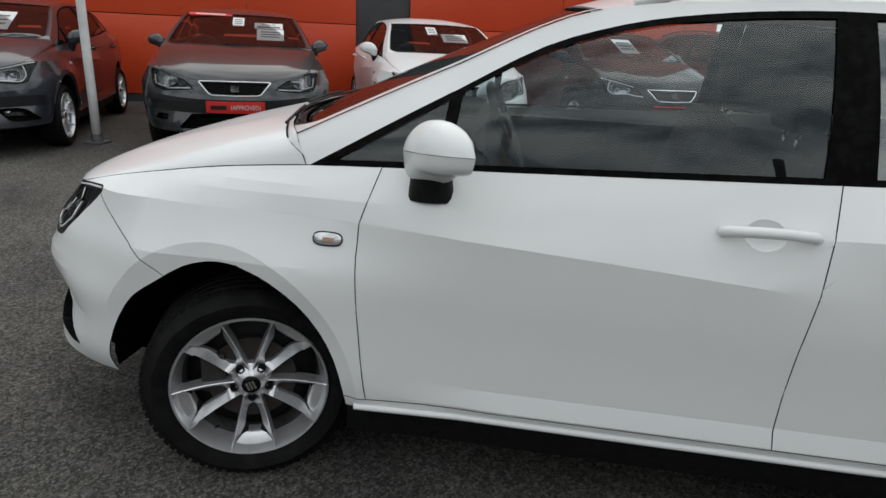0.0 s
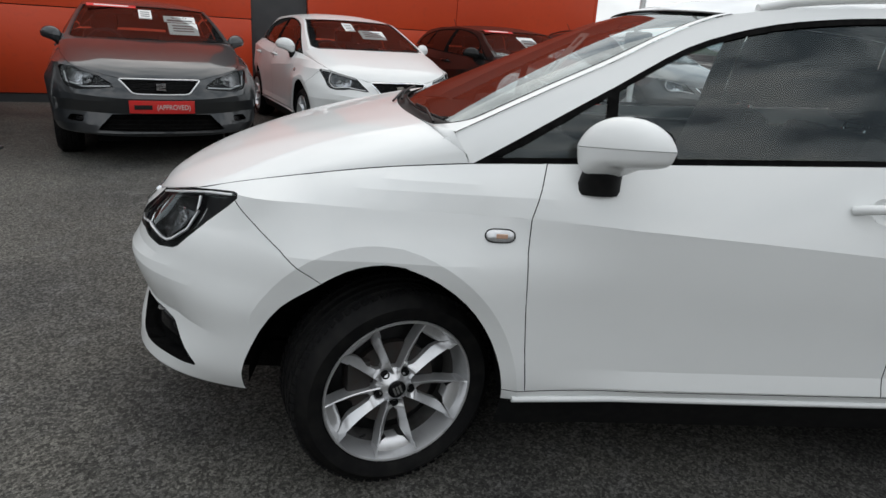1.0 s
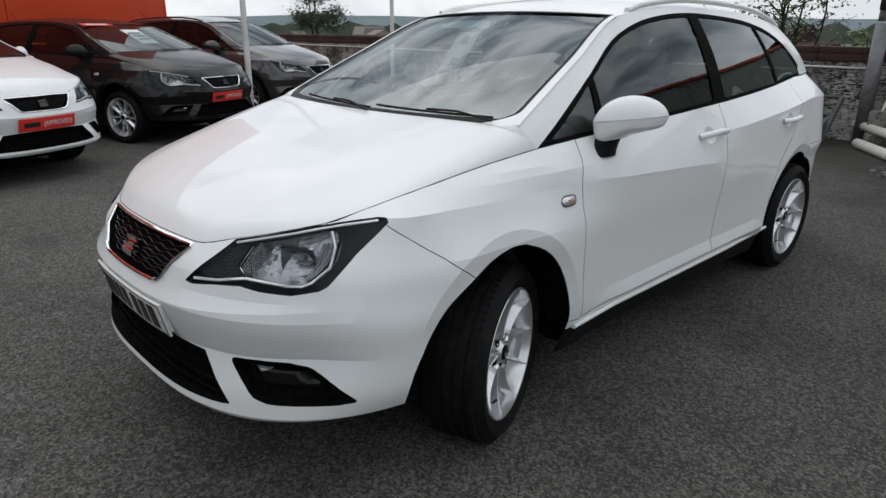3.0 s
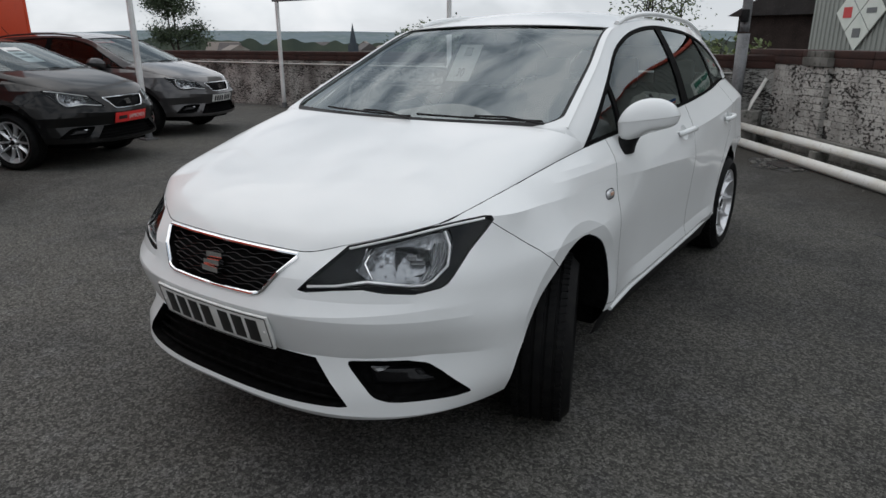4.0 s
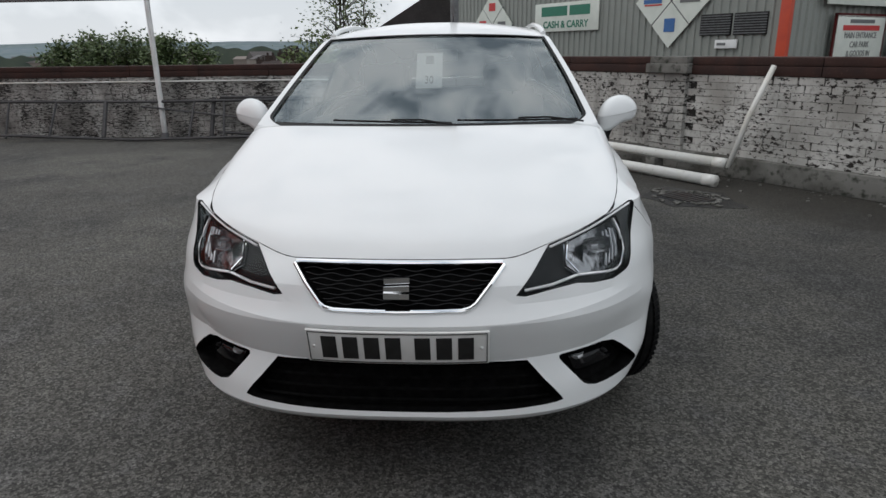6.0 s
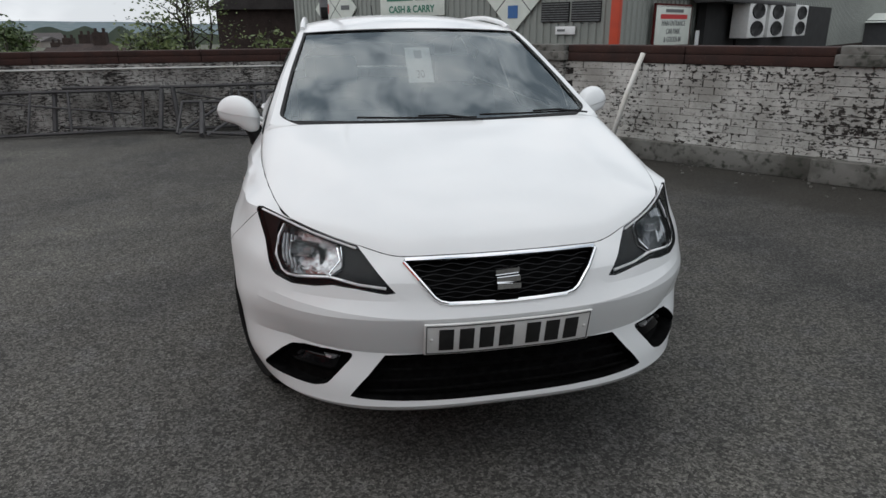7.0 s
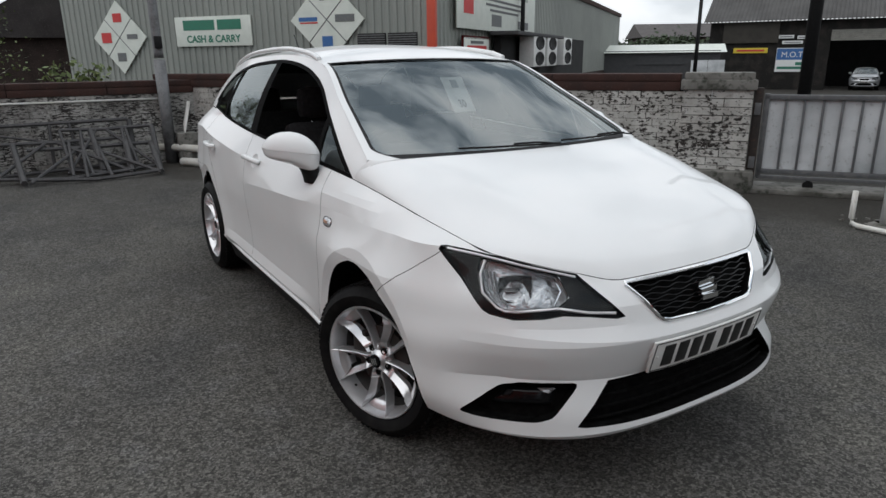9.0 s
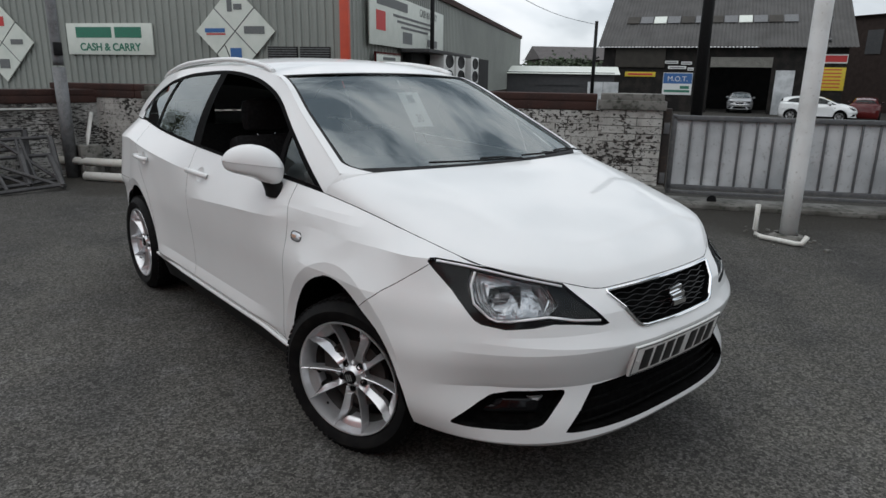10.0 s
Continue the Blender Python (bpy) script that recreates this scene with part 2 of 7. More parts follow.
def score(bm, line, closed=False):
    """Cut a flat sheet along a line of (u, z) points, only where it runs."""
    line = list(line)
    segs = list(zip(line, line[1:] + (line[:1] if closed else [])))
    for (ax, ay), (bx, by) in segs[:len(line) if closed else len(line) - 1]:
        lx, hx, ly, hy = min(ax, bx) - 1e-4, max(ax, bx) + 1e-4, min(ay, by) - 1e-4, max(ay, by) + 1e-4
        fs = []
        for f in bm.faces:
            cx = [v.co.x for v in f.verts]
            if max(cx) < lx or min(cx) > hx:
                continue
            cy = [v.co.y for v in f.verts]
            if max(cy) < ly or min(cy) > hy:
                continue
            fs.append(f)
        es = {e for f in fs for e in f.edges}
        vs = {v for f in fs for v in f.verts}
        bmesh.ops.bisect_plane(bm, geom=fs + list(es) + list(vs), dist=1e-5, plane_co=(ax, ay, 0), plane_no=(by - ay, ax - bx, 0))


def lifted(faces, fn):
    """A new bmesh of flat faces lifted to 3D by fn(u, z)."""
    bm = bmesh.new()
    seen = {}
    for f in faces:
        vs = []
        for v in f.verts:
            if v.index not in seen:
                seen[v.index] = bm.verts.new(fn(v.co.x, v.co.y))
            vs.append(seen[v.index])
        try:
            bm.faces.new(vs[::-1])
        except ValueError:
            pass
    return bm


def mirrored(bm, weld=True, both=True):
    """Add the other half across y = 0 (both), or flip to it."""
    if both:
        src = list(bm.faces)
        seen = {}
        for f in src:
            vs = []
            for v in reversed(f.verts):
                if v not in seen:
                    seen[v] = bm.verts.new((v.co.x, -v.co.y, v.co.z))
                vs.append(seen[v])
            bm.faces.new(vs).material_index = f.material_index
        if weld:
            bmesh.ops.remove_doubles(bm, verts=bm.verts, dist=2e-4)
    else:
        for v in bm.verts:
            v.co.y = -v.co.y
        bmesh.ops.reverse_faces(bm, faces=bm.faces)
    return bm


def rolled_edge(bm, gap=0.0015, depth=0.006, keep=None):
    """Draw the rim of a panel in and turn it down, so that panels part with a shut line."""
    bm.normal_update()
    r = bmesh.ops.inset_region(bm, faces=bm.faces[:], thickness=gap, depth=0, use_boundary=True, use_even_offset=False)
    bm.normal_update()
    rim = {v for e in bm.edges if e.is_boundary for v in e.verts}
    moves = [(v, v.normal.copy()) for v in rim if not (keep and keep(v.co))]
    for v, n in moves:
        v.co -= n * depth
    for f in r["faces"]:
        if keep and keep(f.calc_center_median()):
            continue
        f.material_index = 1
        for e in f.edges:
            e.smooth = False
    return bm


def bowl(bm, depth, back_scale=1.0):
    """Turn a patch into a recess: its faces move in by depth, with walls up to the old rim."""
    bm.normal_update()
    bm.verts.ensure_lookup_table()
    old = {v: (v.co.copy(), v.normal.copy()) for v in bm.verts}
    rim = [e for e in bm.edges if e.is_boundary]
    tops = {}
    for e in rim:
        for v in e.verts:
            if v not in tops:
                tops[v] = bm.verts.new(old[v][0])
    for v, (co, n) in old.items():
        v.co = co - n * depth
    for e in rim:
        a, b = e.verts
        f = e.link_faces[0]
        vs = list(f.verts)
        if vs[(vs.index(a) + 1) % len(vs)] != b:
            a, b = b, a
        bm.faces.new((b, a, tops[a], tops[b]))
    return bm


def words(text, size, mat, m, parent, name="lettering", depth=0.002, align="CENTER", squeeze=1.0, bold=0.0):
    cu = bpy.data.curves.new(name, "FONT")
    cu.body, cu.size, cu.extrude, cu.align_x, cu.align_y, cu.offset = text, size, depth, align, "CENTER", bold
    ob = new(name, cu)
    bpy.context.view_layer.update()
    me = bpy.data.meshes.new_from_object(ob.evaluated_get(bpy.context.evaluated_depsgraph_get()))
    bpy.data.objects.remove(ob)
    me.materials.clear()
    me.materials.append(mat)
    me.transform(Matrix.Diagonal((squeeze, 1, 1, 1)))
    made = new(name, me)
    if parent is not None:
        made.parent = parent
    made.matrix_local = m
    return made


# ---- the car ----
XM, XR = 0.90, 3.50           # where the nose curve ends and the tail curve starts
HUB_F, HUB_R, HUB_Z, TYRE_R = 0.867, 3.335, 0.301, 0.301
nose_x = spline([(0.19, 0.14), (0.235, 0.075), (0.258, 0.036), (0.272, 0.017), (0.300, 0.001), (0.38, -0.012), (0.455, -0.012), (0.51, -0.011), (0.575, -0.0105), (0.585, -0.0075), (0.60, 0.0005), (0.62, 0.0115), (0.686, 0.034), (0.745, 0.085), (0.83, 0.155), (0.95, 0.33)])
tail_x = spline([(0.19, 4.10), (0.30, 4.19), (0.50, 4.236), (0.70, 4.215), (0.85, 4.19), (1.09, 4.10)])
nose_n = spline([(0.19, 3.0), (0.33, 3.0), (0.45, 2.88), (0.55, 2.78), (0.64, 2.56), (0.95, 2.5)])
wing_y = spline([(0.5, 0.56), (0.7, 0.668), (0.9, 0.708), (1.067, 0.738)])
waist_z = spline([(0.0, 0.581), (0.14, 0.584), (0.26, 0.592), (0.40, 0.603), (0.56, 0.615), (0.75, 0.630), (0.9, 0.660)])
ledge_z = spline([(0.0, 0.463), (0.25, 0.468), (0.45, 0.474), (0.60, 0.474), (0.72, 0.468), (0.9, 0.450)])
crease_z = spline([(0.3, 0.836), (0.9, 0.834), (1.22, 0.828), (1.8, 0.797), (2.31, 0.762), (2.9, 0.735), (3.4, 0.74), (4.2, 0.76)])
belt_z = spline([(0.98, 0.946), (1.067, 0.951), (1.35, 0.966), (2.0, 0.992), (2.4, 1.008), (3.0, 1.036), (3.58, 1.07), (4.3, 1.10)])
belt_y = spline([(0.6, 0.72), (1.067, 0.738), (1.6, 0.750), (2.4, 0.742), (3.0, 0.71), (3.58, 0.645), (4.2, 0.60)])
cant_z = spline([(0.98, 1.003), (1.02, 1.023), (1.40, 1.205), (1.77, 1.366), (2.0, 1.396), (2.35, 1.412), (3.0, 1.395), (3.5, 1.345), (3.9, 1.26)])
cant_y = spline([(0.98, 0.70), (1.02, 0.693), (1.40, 0.628), (1.77, 0.556), (2.35, 0.535), (3.0, 0.52), (3.5, 0.49), (3.9, 0.45)])
roof_z = spline([(1.70, 1.386), (1.80, 1.414), (1.95, 1.440), (2.15, 1.457), (2.45, 1.464), (3.0, 1.450), (3.5, 1.402), (3.95, 1.315)])
low_y = spline([(0.19, 0.765), (0.26, 0.790), (0.30, 0.804), (0.33, 0.811), (0.40, 0.817), (0.47, 0.818), (0.55, 0.821), (0.68, 0.830), (0.84, 0.838)])
ARCHES = ((0.832, 0.285, 0.354, 0.412), (HUB_R - 0.03, 0.285, 0.385, 0.392))
HANDLES = ((2.198, 0.886), (3.08, 0.878))
shoulder_z = spline([(2.2, 0.882), (2.6, 0.906), (3.0, 0.930), (3.4, 0.954), (3.8, 0.975), (4.3, 0.99)])


def side_y(x, z):
    zc, zs = crease_z(x), shoulder_z(x)
    top = belt_z(x) if x > 0.98 else 0.946
    yb = belt_y(x) if x > 1.067 else wing_y(x)
    tail = 0.165 * ((x - 2.7) / 1.5) ** 2 if x > 2.7 else 0.0
    y = 0.0
    # the front crease dies out behind the front door, where the rear shoulder begins
    rear = min(1.0, max(0.0, (x - 2.12) / 0.42))
    rear = rear * rear * (3 - 2 * rear)
    if rear < 1:
        if z <= zc:
            ya = low_y(z + (0.834 - zc) * min(1, max(0, (z - 0.42) / 0.3)))
        else:
            g = (z - zc) / (top - zc)
            ya = 0.838 + (yb - 0.838) * (0.82 * g + 0.18 * g * g)
        y += (1 - rear) * ya
    if rear > 0:
        y1 = 0.818
        if z <= zs:
            yr = low_y(min(z, 0.66)) + (y1 - 0.829) * min(1, max(0, (z - 0.66) / (zs - 0.66))) ** 1.5
            yr = yr - tail
        else:
            yr = y1 - tail + (yb - y1 + tail) * (z - zs) / max(top - zs, 0.02)
        y += rear * yr
    if z <= zc and 1.25 < x < 2.95 and z < 0.396:
        f = min(1, (x - 1.25) / 0.35) * min(1, (2.95 - x) / 0.2)
        y += f * 0.017 * ((0.396 - z) / 0.052 if z > 0.344 else max(0, 1 - (0.344 - z) / 0.05))
    # the front corners swell at bumper height and draw in towards the shoulder
    fore = min(1.0, max(0.0, (1.5 - x) / 0.5))
    swell = min(1.0, max(0.0, (z - 0.24) / 0.14)) * min(1.0, max(0.0, (0.80 - z) / 0.18))
    y += fore * (0.022 * swell * swell * (3 - 2 * swell) - 0.040 * min(1.0, max(0.0, (x - 0.45) / 0.2)) * max(0.0, 1 - (zc - z) / 0.13 if z < zc else 1 - (z - zc) / 0.06))
    for ax, az, rx, rz in ARCHES:
        r = math.hypot((x - ax) / rx, (z - az) / rz)
        if z > az - 0.1 and r < 1.7:
            y += 0.017 * ((r - 0.97) / 0.15 if r < 1.12 else max(0.0, (1.7 - r) / 0.58) ** 1.5) if r > 0.97 else 0
    return y


def tuck(u, z):
    """How far the bumper draws in below its waist, with a step above the intakes."""
    w, g = waist_z(u), ledge_z(u)
    if z >= w or z <= 0.29:
        return 0.0
    if z > g:
        return 0.044 * (w - z) / (w - g)
    if z > g - 0.014:
        return 0.044 + 0.006 * (g - z) / 0.014
    return 0.050 * ((z - 0.29) / (g - 0.304)) ** 0.8


def bare_skin(u, z):
    if u <= 1:
        n = nose_n(z)
        a = u * math.pi / 2
        cs, sn = max(0.0, math.cos(a)) ** (2 / n), max(0.0, math.sin(a)) ** (2 / n)
        d = tuck(u, z) * max(0.0, min(1.0, (0.74 - u) / 0.20))
        x = XM - (XM - nose_x(z) - d) * cs
        return Vector((x, (side_y(x if x > 0.5 else 0.5, z) - d) * sn, z))
    x = u - 1 + XM
    if x <= XR:
        return Vector((x, side_y(x, z), z))
    a = (x - XR) * math.pi / 2
    cs, sn = max(0.0, math.cos(a)) ** (2 / 2.7), max(0.0, math.sin(a)) ** (2 / 2.7)
    return Vector((XR + (tail_x(z) - XR) * sn, side_y(XR, z) * cs, z))


def skin(u, z):
    """The lower body's right half: u runs 0 to 1 round the nose, then metres along the side, then 1 more round the tail."""
    p = bare_skin(u, z)
    if 0.324 < p.x < 1.067:
        k = min(1.0, max(0.0, 1 - (edge_line(p.x) - z) / 0.075))
        p.y += edge_shift(p.x) * k * k * (3 - 2 * k)
    return p


def skin_off(u, z, d):
    e = 2e-3
    p = skin(u, z)
    n = (skin(u, z + e) - skin(u, z - e)).cross(skin(u + e, z) - skin(max(u - e, 0), z)).normalized()
    return p + n * d


def u_at_y(y, z):
    w = side_y(0.5, z)
    return math.asin(min(1, (y / w) ** (nose_n(z) / 2))) / (math.pi / 2)


def u_at_x(x, z):
    if x >= XM:
        return x - XM + 1
    c = min(1, (XM - x) / (XM - nose_x(z)))
    return math.acos(c ** (nose_n(z) / 2)) / (math.pi / 2)


def oy(*pts):
    return [(u_at_y(y, z), z) for y, z in pts]


def ox(*pts):
    return [(u_at_x(x, z), z) for x, z in pts]


def rounded(poly, r=0.25):
    out = []
    n = len(poly)
    for i in range(n):
        (ax, ay), (bx, by), (cx, cy) = poly[i - 1], poly[i], poly[(i + 1) % n]
        for k in range(4):
            s = k / 3
            p0 = (bx + (ax - bx) * r, by + (ay - by) * r)
            p2 = (bx + (cx - bx) * r, by + (cy - by) * r)
            out.append(((1 - s) ** 2 * p0[0] + 2 * s * (1 - s) * bx + s * s * p2[0], (1 - s) ** 2 * p0[1] + 2 * s * (1 - s) * by + s * s * p2[1]))
    return out


front_line = spline([(0.0, 0.747), (0.18, 0.747), (0.306, 0.745), (0.43, 0.772), (0.54, 0.800), (0.624, 0.825)])
edge_line = spline([(0.324, 0.825), (0.38, 0.841), (0.46, 0.861), (0.62, 0.893), (0.82, 0.926), (1.0, 0.945), (1.067, 0.951)])
edge_y = spline([(0.324, 0.624), (0.38, 0.651), (0.46, 0.674), (0.62, 0.704), (0.82, 0.727), (1.067, 0.738)])
edge_shift = spline([(x, edge_y(x) - bare_skin(u_at_x(x, edge_line(x)), edge_line(x)).y) for x in [0.324 + 0.0743 * k for k in range(11)]])


def top_line():
    """The upper rim of the lower body: bonnet edge, then belt."""
    pts = [(u_at_y(y, front_line(y)), front_line(y)) for y in (0.0, 0.08, 0.16, 0.24, 0.28, 0.306, 0.33, 0.36, 0.395, 0.43, 0.465, 0.50, 0.535, 0.57, 0.60)]
    pts += [(u_at_x(x, edge_line(x)), edge_line(x)) for x in (0.324, 0.35, 0.38, 0.41, 0.45, 0.49, 0.53, 0.60, 0.68, 0.76, 0.84, 0.899, 0.96, 1.02)]
    pts += [(x - XM + 1, belt_z(x)) for x in [1.067 + 0.1 * k for k in range(25)]]
    pts += [(1 + XR - XM + k / 12, belt_z(3.5 + k * 0.05)) for k in range(13)]
    return pts


def arch_line(k, grow=1.0):
    ax, az, rx, rz = ARCHES[k]
    out = []
    for i in range(33):
        a = math.pi * (-0.10 + 1.20 * i / 32)
        out.append((u_at_x(ax - rx * grow * math.cos(a), 0.5), az + rz * grow * math.sin(a)))
    return out


def flange_line(k):
    ax, az, rx, rz = ARCHES[k]
    pts = [(ax - rx * 1.12 * math.cos(a), az + rz * 1.12 * math.sin(a)) for a in [math.pi * (0.02 + 0.96 * i / 32) for i in range(33)]]
    return [(u_at_x(x, z), z) for x, z in pts]


def wheel(parent, x, y, steer, side, alloy, detail):
    """A tyre on a ten-spoke alloy rim; side is +1 for the car's right."""
    hub = new("wheel")
    hub.parent = parent
    hub.matrix_local = pose(x, y, HUB_Z, 0, 0, steer) @ pose(0, 0, 0, 0, 0, 0 if side > 0 else 180)
    seg = 64 if detail else 32
    bm = bmesh.new()
    R, rr, hw = TYRE_R, 0.214, 0.102
    prof = [(rr, -hw + 0.02), (rr + 0.02, -hw), (rr + 0.05, -hw - 0.006), (R - 0.022, -hw + 0.008), (R - 0.006, -hw + 0.024)]
    for g in (-0.055, -0.018, 0.018, 0.055):
        prof += [(R - 0.0005, g - 0.0065), (R - 0.007, g - 0.0045), (R - 0.007, g + 0.0045), (R - 0.0005, g + 0.0065)]
    prof += [(R - 0.006, hw - 0.024), (R - 0.022, hw - 0.008), (rr + 0.05, hw + 0.006), (rr + 0.02, hw), (rr, hw - 0.02)]
    spun(bm, prof, seg * 2)
    bmesh.ops.recalc_face_normals(bm, faces=bm.faces)
    tyre = part("tyre", bm, M_RUBBER, hub, "black road tyre with grooved tread", sharp=radians(40))
    if detail:
        bm = bmesh.new()
        for k in range(72):
            a = math.tau * k / 72
            for s, yy, ln, tilt in ((-1, 0.070, 0.022, 0.25), (1, 0.070, 0.022, 0.25), (-1, 0.036, 0.021, 0.55), (1, 0.036, 0.021, 0.55)):
                m = Matrix.Rotation(a, 4, "Y") @ Matrix.Translation((R - 0.0030 - (0.001 if yy > 0.05 else 0.0), s * yy, 0)) @ Matrix.Rotation(s * tilt, 4, "X")
                box(bm, 0, 0, 0, 0.008, ln, 0.0170, m)
        part("tread_pattern", bm, M_RUBBER, tyre)["kind"] = "stuff"
    bm = bmesh.new()
    spun(bm, [(0.216, 0.090), (0.2215, 0.094), (0.219, 0.0985), (0.214, 0.097), (0.211, 0.089), (0.205, 0.066), (0.199, 0.040), (0.196, 0.030)], seg)
    bmesh.ops.recalc_face_normals(bm, faces=bm.faces)
    part("rim", bm, alloy, hub, "silver alloy rim", sharp=radians(50))
    bm = bmesh.new()
    spun(bm, [(0.196, 0.030), (0.192, 0.01), (0.186, -0.09)], seg)
    bmesh.ops.recalc_face_normals(bm, faces=bm.faces)
    part("rim_barrel", bm, M_BARREL, hub)
    # five pairs of blades: each pair opens round its bolt and round a long slot, and closes at the rim
    slot = spline([(0.040, 0.0135), (0.058, 0.0125), (0.066, 0.0004), (0.072, 0.0004), (0.080, 0.0110), (0.115, 0.0205), (0.15, 0.0262)])
    radii = [0.042, 0.050, 0.058, 0.066, 0.072, 0.076, 0.080, 0.092, 0.104, 0.115, 0.130, 0.149, 0.156, 0.165, 0.176, 0.186, 0.196, 0.204, 0.213] if detail else [0.042, 0.058, 0.066, 0.072, 0.080, 0.115, 0.149, 0.176, 0.196, 0.213]
    for p in range(5):
        base = math.tau * p / 5 - math.pi / 2
        c, t = Vector((math.cos(base), 0, math.sin(base))), Vector((-math.sin(base), 0, math.cos(base)))
        for s in (-1, 1):
            bm = bmesh.new()
            rows = []
            for r in radii:
                f = (r - 0.042) / 0.171
                lo = 0.0235 + 0.0415 * f
                li = max(slot(r), 0.0004) if r < 0.15 else lo - 0.0020 - 0.0215 * max(0.0, 1 - ((r - 0.15) / 0.061) ** 1.3)
                # a sharp ridge along the outer edge; the face falls from it to the slot
                yy = 0.064 + 0.030 * f - 0.012 * math.sin(f * math.pi)
                fall = 0.010 + 0.020 * f
                x = math.sqrt(max(r * r - lo * lo, 1e-6)) if f > 0.8 else r
                rows.append([bm.verts.new(c * (x if l > li else r) + t * s * l + Vector((0, yy + h, 0))) for l, h in ((li, -0.040), (li, -fall), (lo - 0.0025, 0.004), (lo, 0.001), (lo + 0.0015, -0.042))])
            for A, B in zip(rows, rows[1:]):
                for k in range(4):
                    bm.faces.new((A[k], A[k + 1], B[k + 1], B[k]))
            bm.faces.new(rows[0])
            bm.faces.new(rows[-1][::-1])
            bmesh.ops.recalc_face_normals(bm, faces=bm.faces)
            part("spoke", bm, alloy, hub, sharp=radians(14))
        # the low web that closes the pair's slot towards the rim
        bm = bmesh.new()
        rows = []
        for r, w, y in ((0.172, 0.018, 0.046), (0.177, 0.033, 0.054), (0.188, 0.046, 0.062), (0.2065, 0.058, 0.069)):
            rows.append([bm.verts.new(c * r + t * w * k + Vector((0, y, 0))) for k in (-1, -0.5, 0, 0.5, 1)])
        low = [bm.verts.new(v.co + Vector((0, -0.03, 0))) for v in rows[0]]
        for A, B in zip([low] + rows, rows):
            for k in range(4):
                bm.faces.new((A[k], A[k + 1], B[k + 1], B[k]))
        bmesh.ops.recalc_face_normals(bm, faces=bm.faces)
        part("web", bm, alloy, hub, sharp=radians(40))
    bm = bmesh.new()
    spun(bm, [(0.0, 0.072), (0.028, 0.072), (0.033, 0.066), (0.045, 0.056), (0.056, 0.048), (0.060, 0.02)], 40)
    bmesh.ops.recalc_face_normals(bm, faces=bm.faces)
    part("hub_face", bm, alloy, hub)
    bm = bmesh.new()
    spun(bm, [(0.0, 0.0795), (0.022, 0.079), (0.0265, 0.076), (0.0265, 0.07)], 32)
    bmesh.ops.recalc_face_normals(bm, faces=bm.faces)
    cap = part("centre_cap", bm, M_GLOSSBLACK, hub, "black centre cap with a plain chrome mark")
    if detail:
        bm = bmesh.new()
        for k in range(3):
            box(bm, (k - 1) * 0.0095, 0.0805, 0.0, 0.006, 0.002, 0.026, Matrix.Rotation(0.35, 4, "Y"))
        part("mark", bm, M_CHROME, cap)
    for p in range(5):
        a = math.tau * (p + 0.0) / 5 - math.pi / 2
        bm = bmesh.new()
        spun(bm, [(0.0, 0.054), (0.008, 0.054), (0.0090, 0.060), (0.0115, 0.0615), (0.0125, 0.050)], 14, centre=(0.051 * math.cos(a), 0, 0.051 * math.sin(a)))
        bmesh.ops.recalc_face_normals(bm, faces=bm.faces)
        part("bolt", bm, M_BLACK, hub)
    bm = bmesh.new()
    spun(bm, [(0.05, 0.03), (0.128, 0.03), (0.128, 0.008), (0.05, 0.008)], 40)
    bmesh.ops.recalc_face_normals(bm, faces=bm.faces)
    part("brake_disc", bm, M_BRAKE, hub, "grey cast-iron brake disc")
    # black disc added behind the spokes to keep their gaps in shade
    bm = bmesh.new()
    spun(bm, [(0.04, -0.004), (0.150, -0.004), (0.185, -0.020), (0.185, -0.024), (0.148, -0.009), (0.04, -0.009)], 40)
    bmesh.ops.recalc_face_normals(bm, faces=bm.faces)
    part("splash_shield", bm, M_BLACK, hub)
    bm = bmesh.new()
    box(bm, 0.105, 0.02, 0.03, 0.07, 0.06, 0.12, bevel=0.012)
    part("brake_caliper", bm, M_BRAKE, hub)
    if detail:
        bm = bmesh.new()
        tube(bm, [(0.17 * math.cos(-0.9), 0.075, 0.17 * math.sin(-0.9)), (0.155 * math.cos(-0.9), 0.088, 0.155 * math.sin(-0.9))], 0.004, 8)
        part("valve", bm, M_BLACK, hub)
    return hub


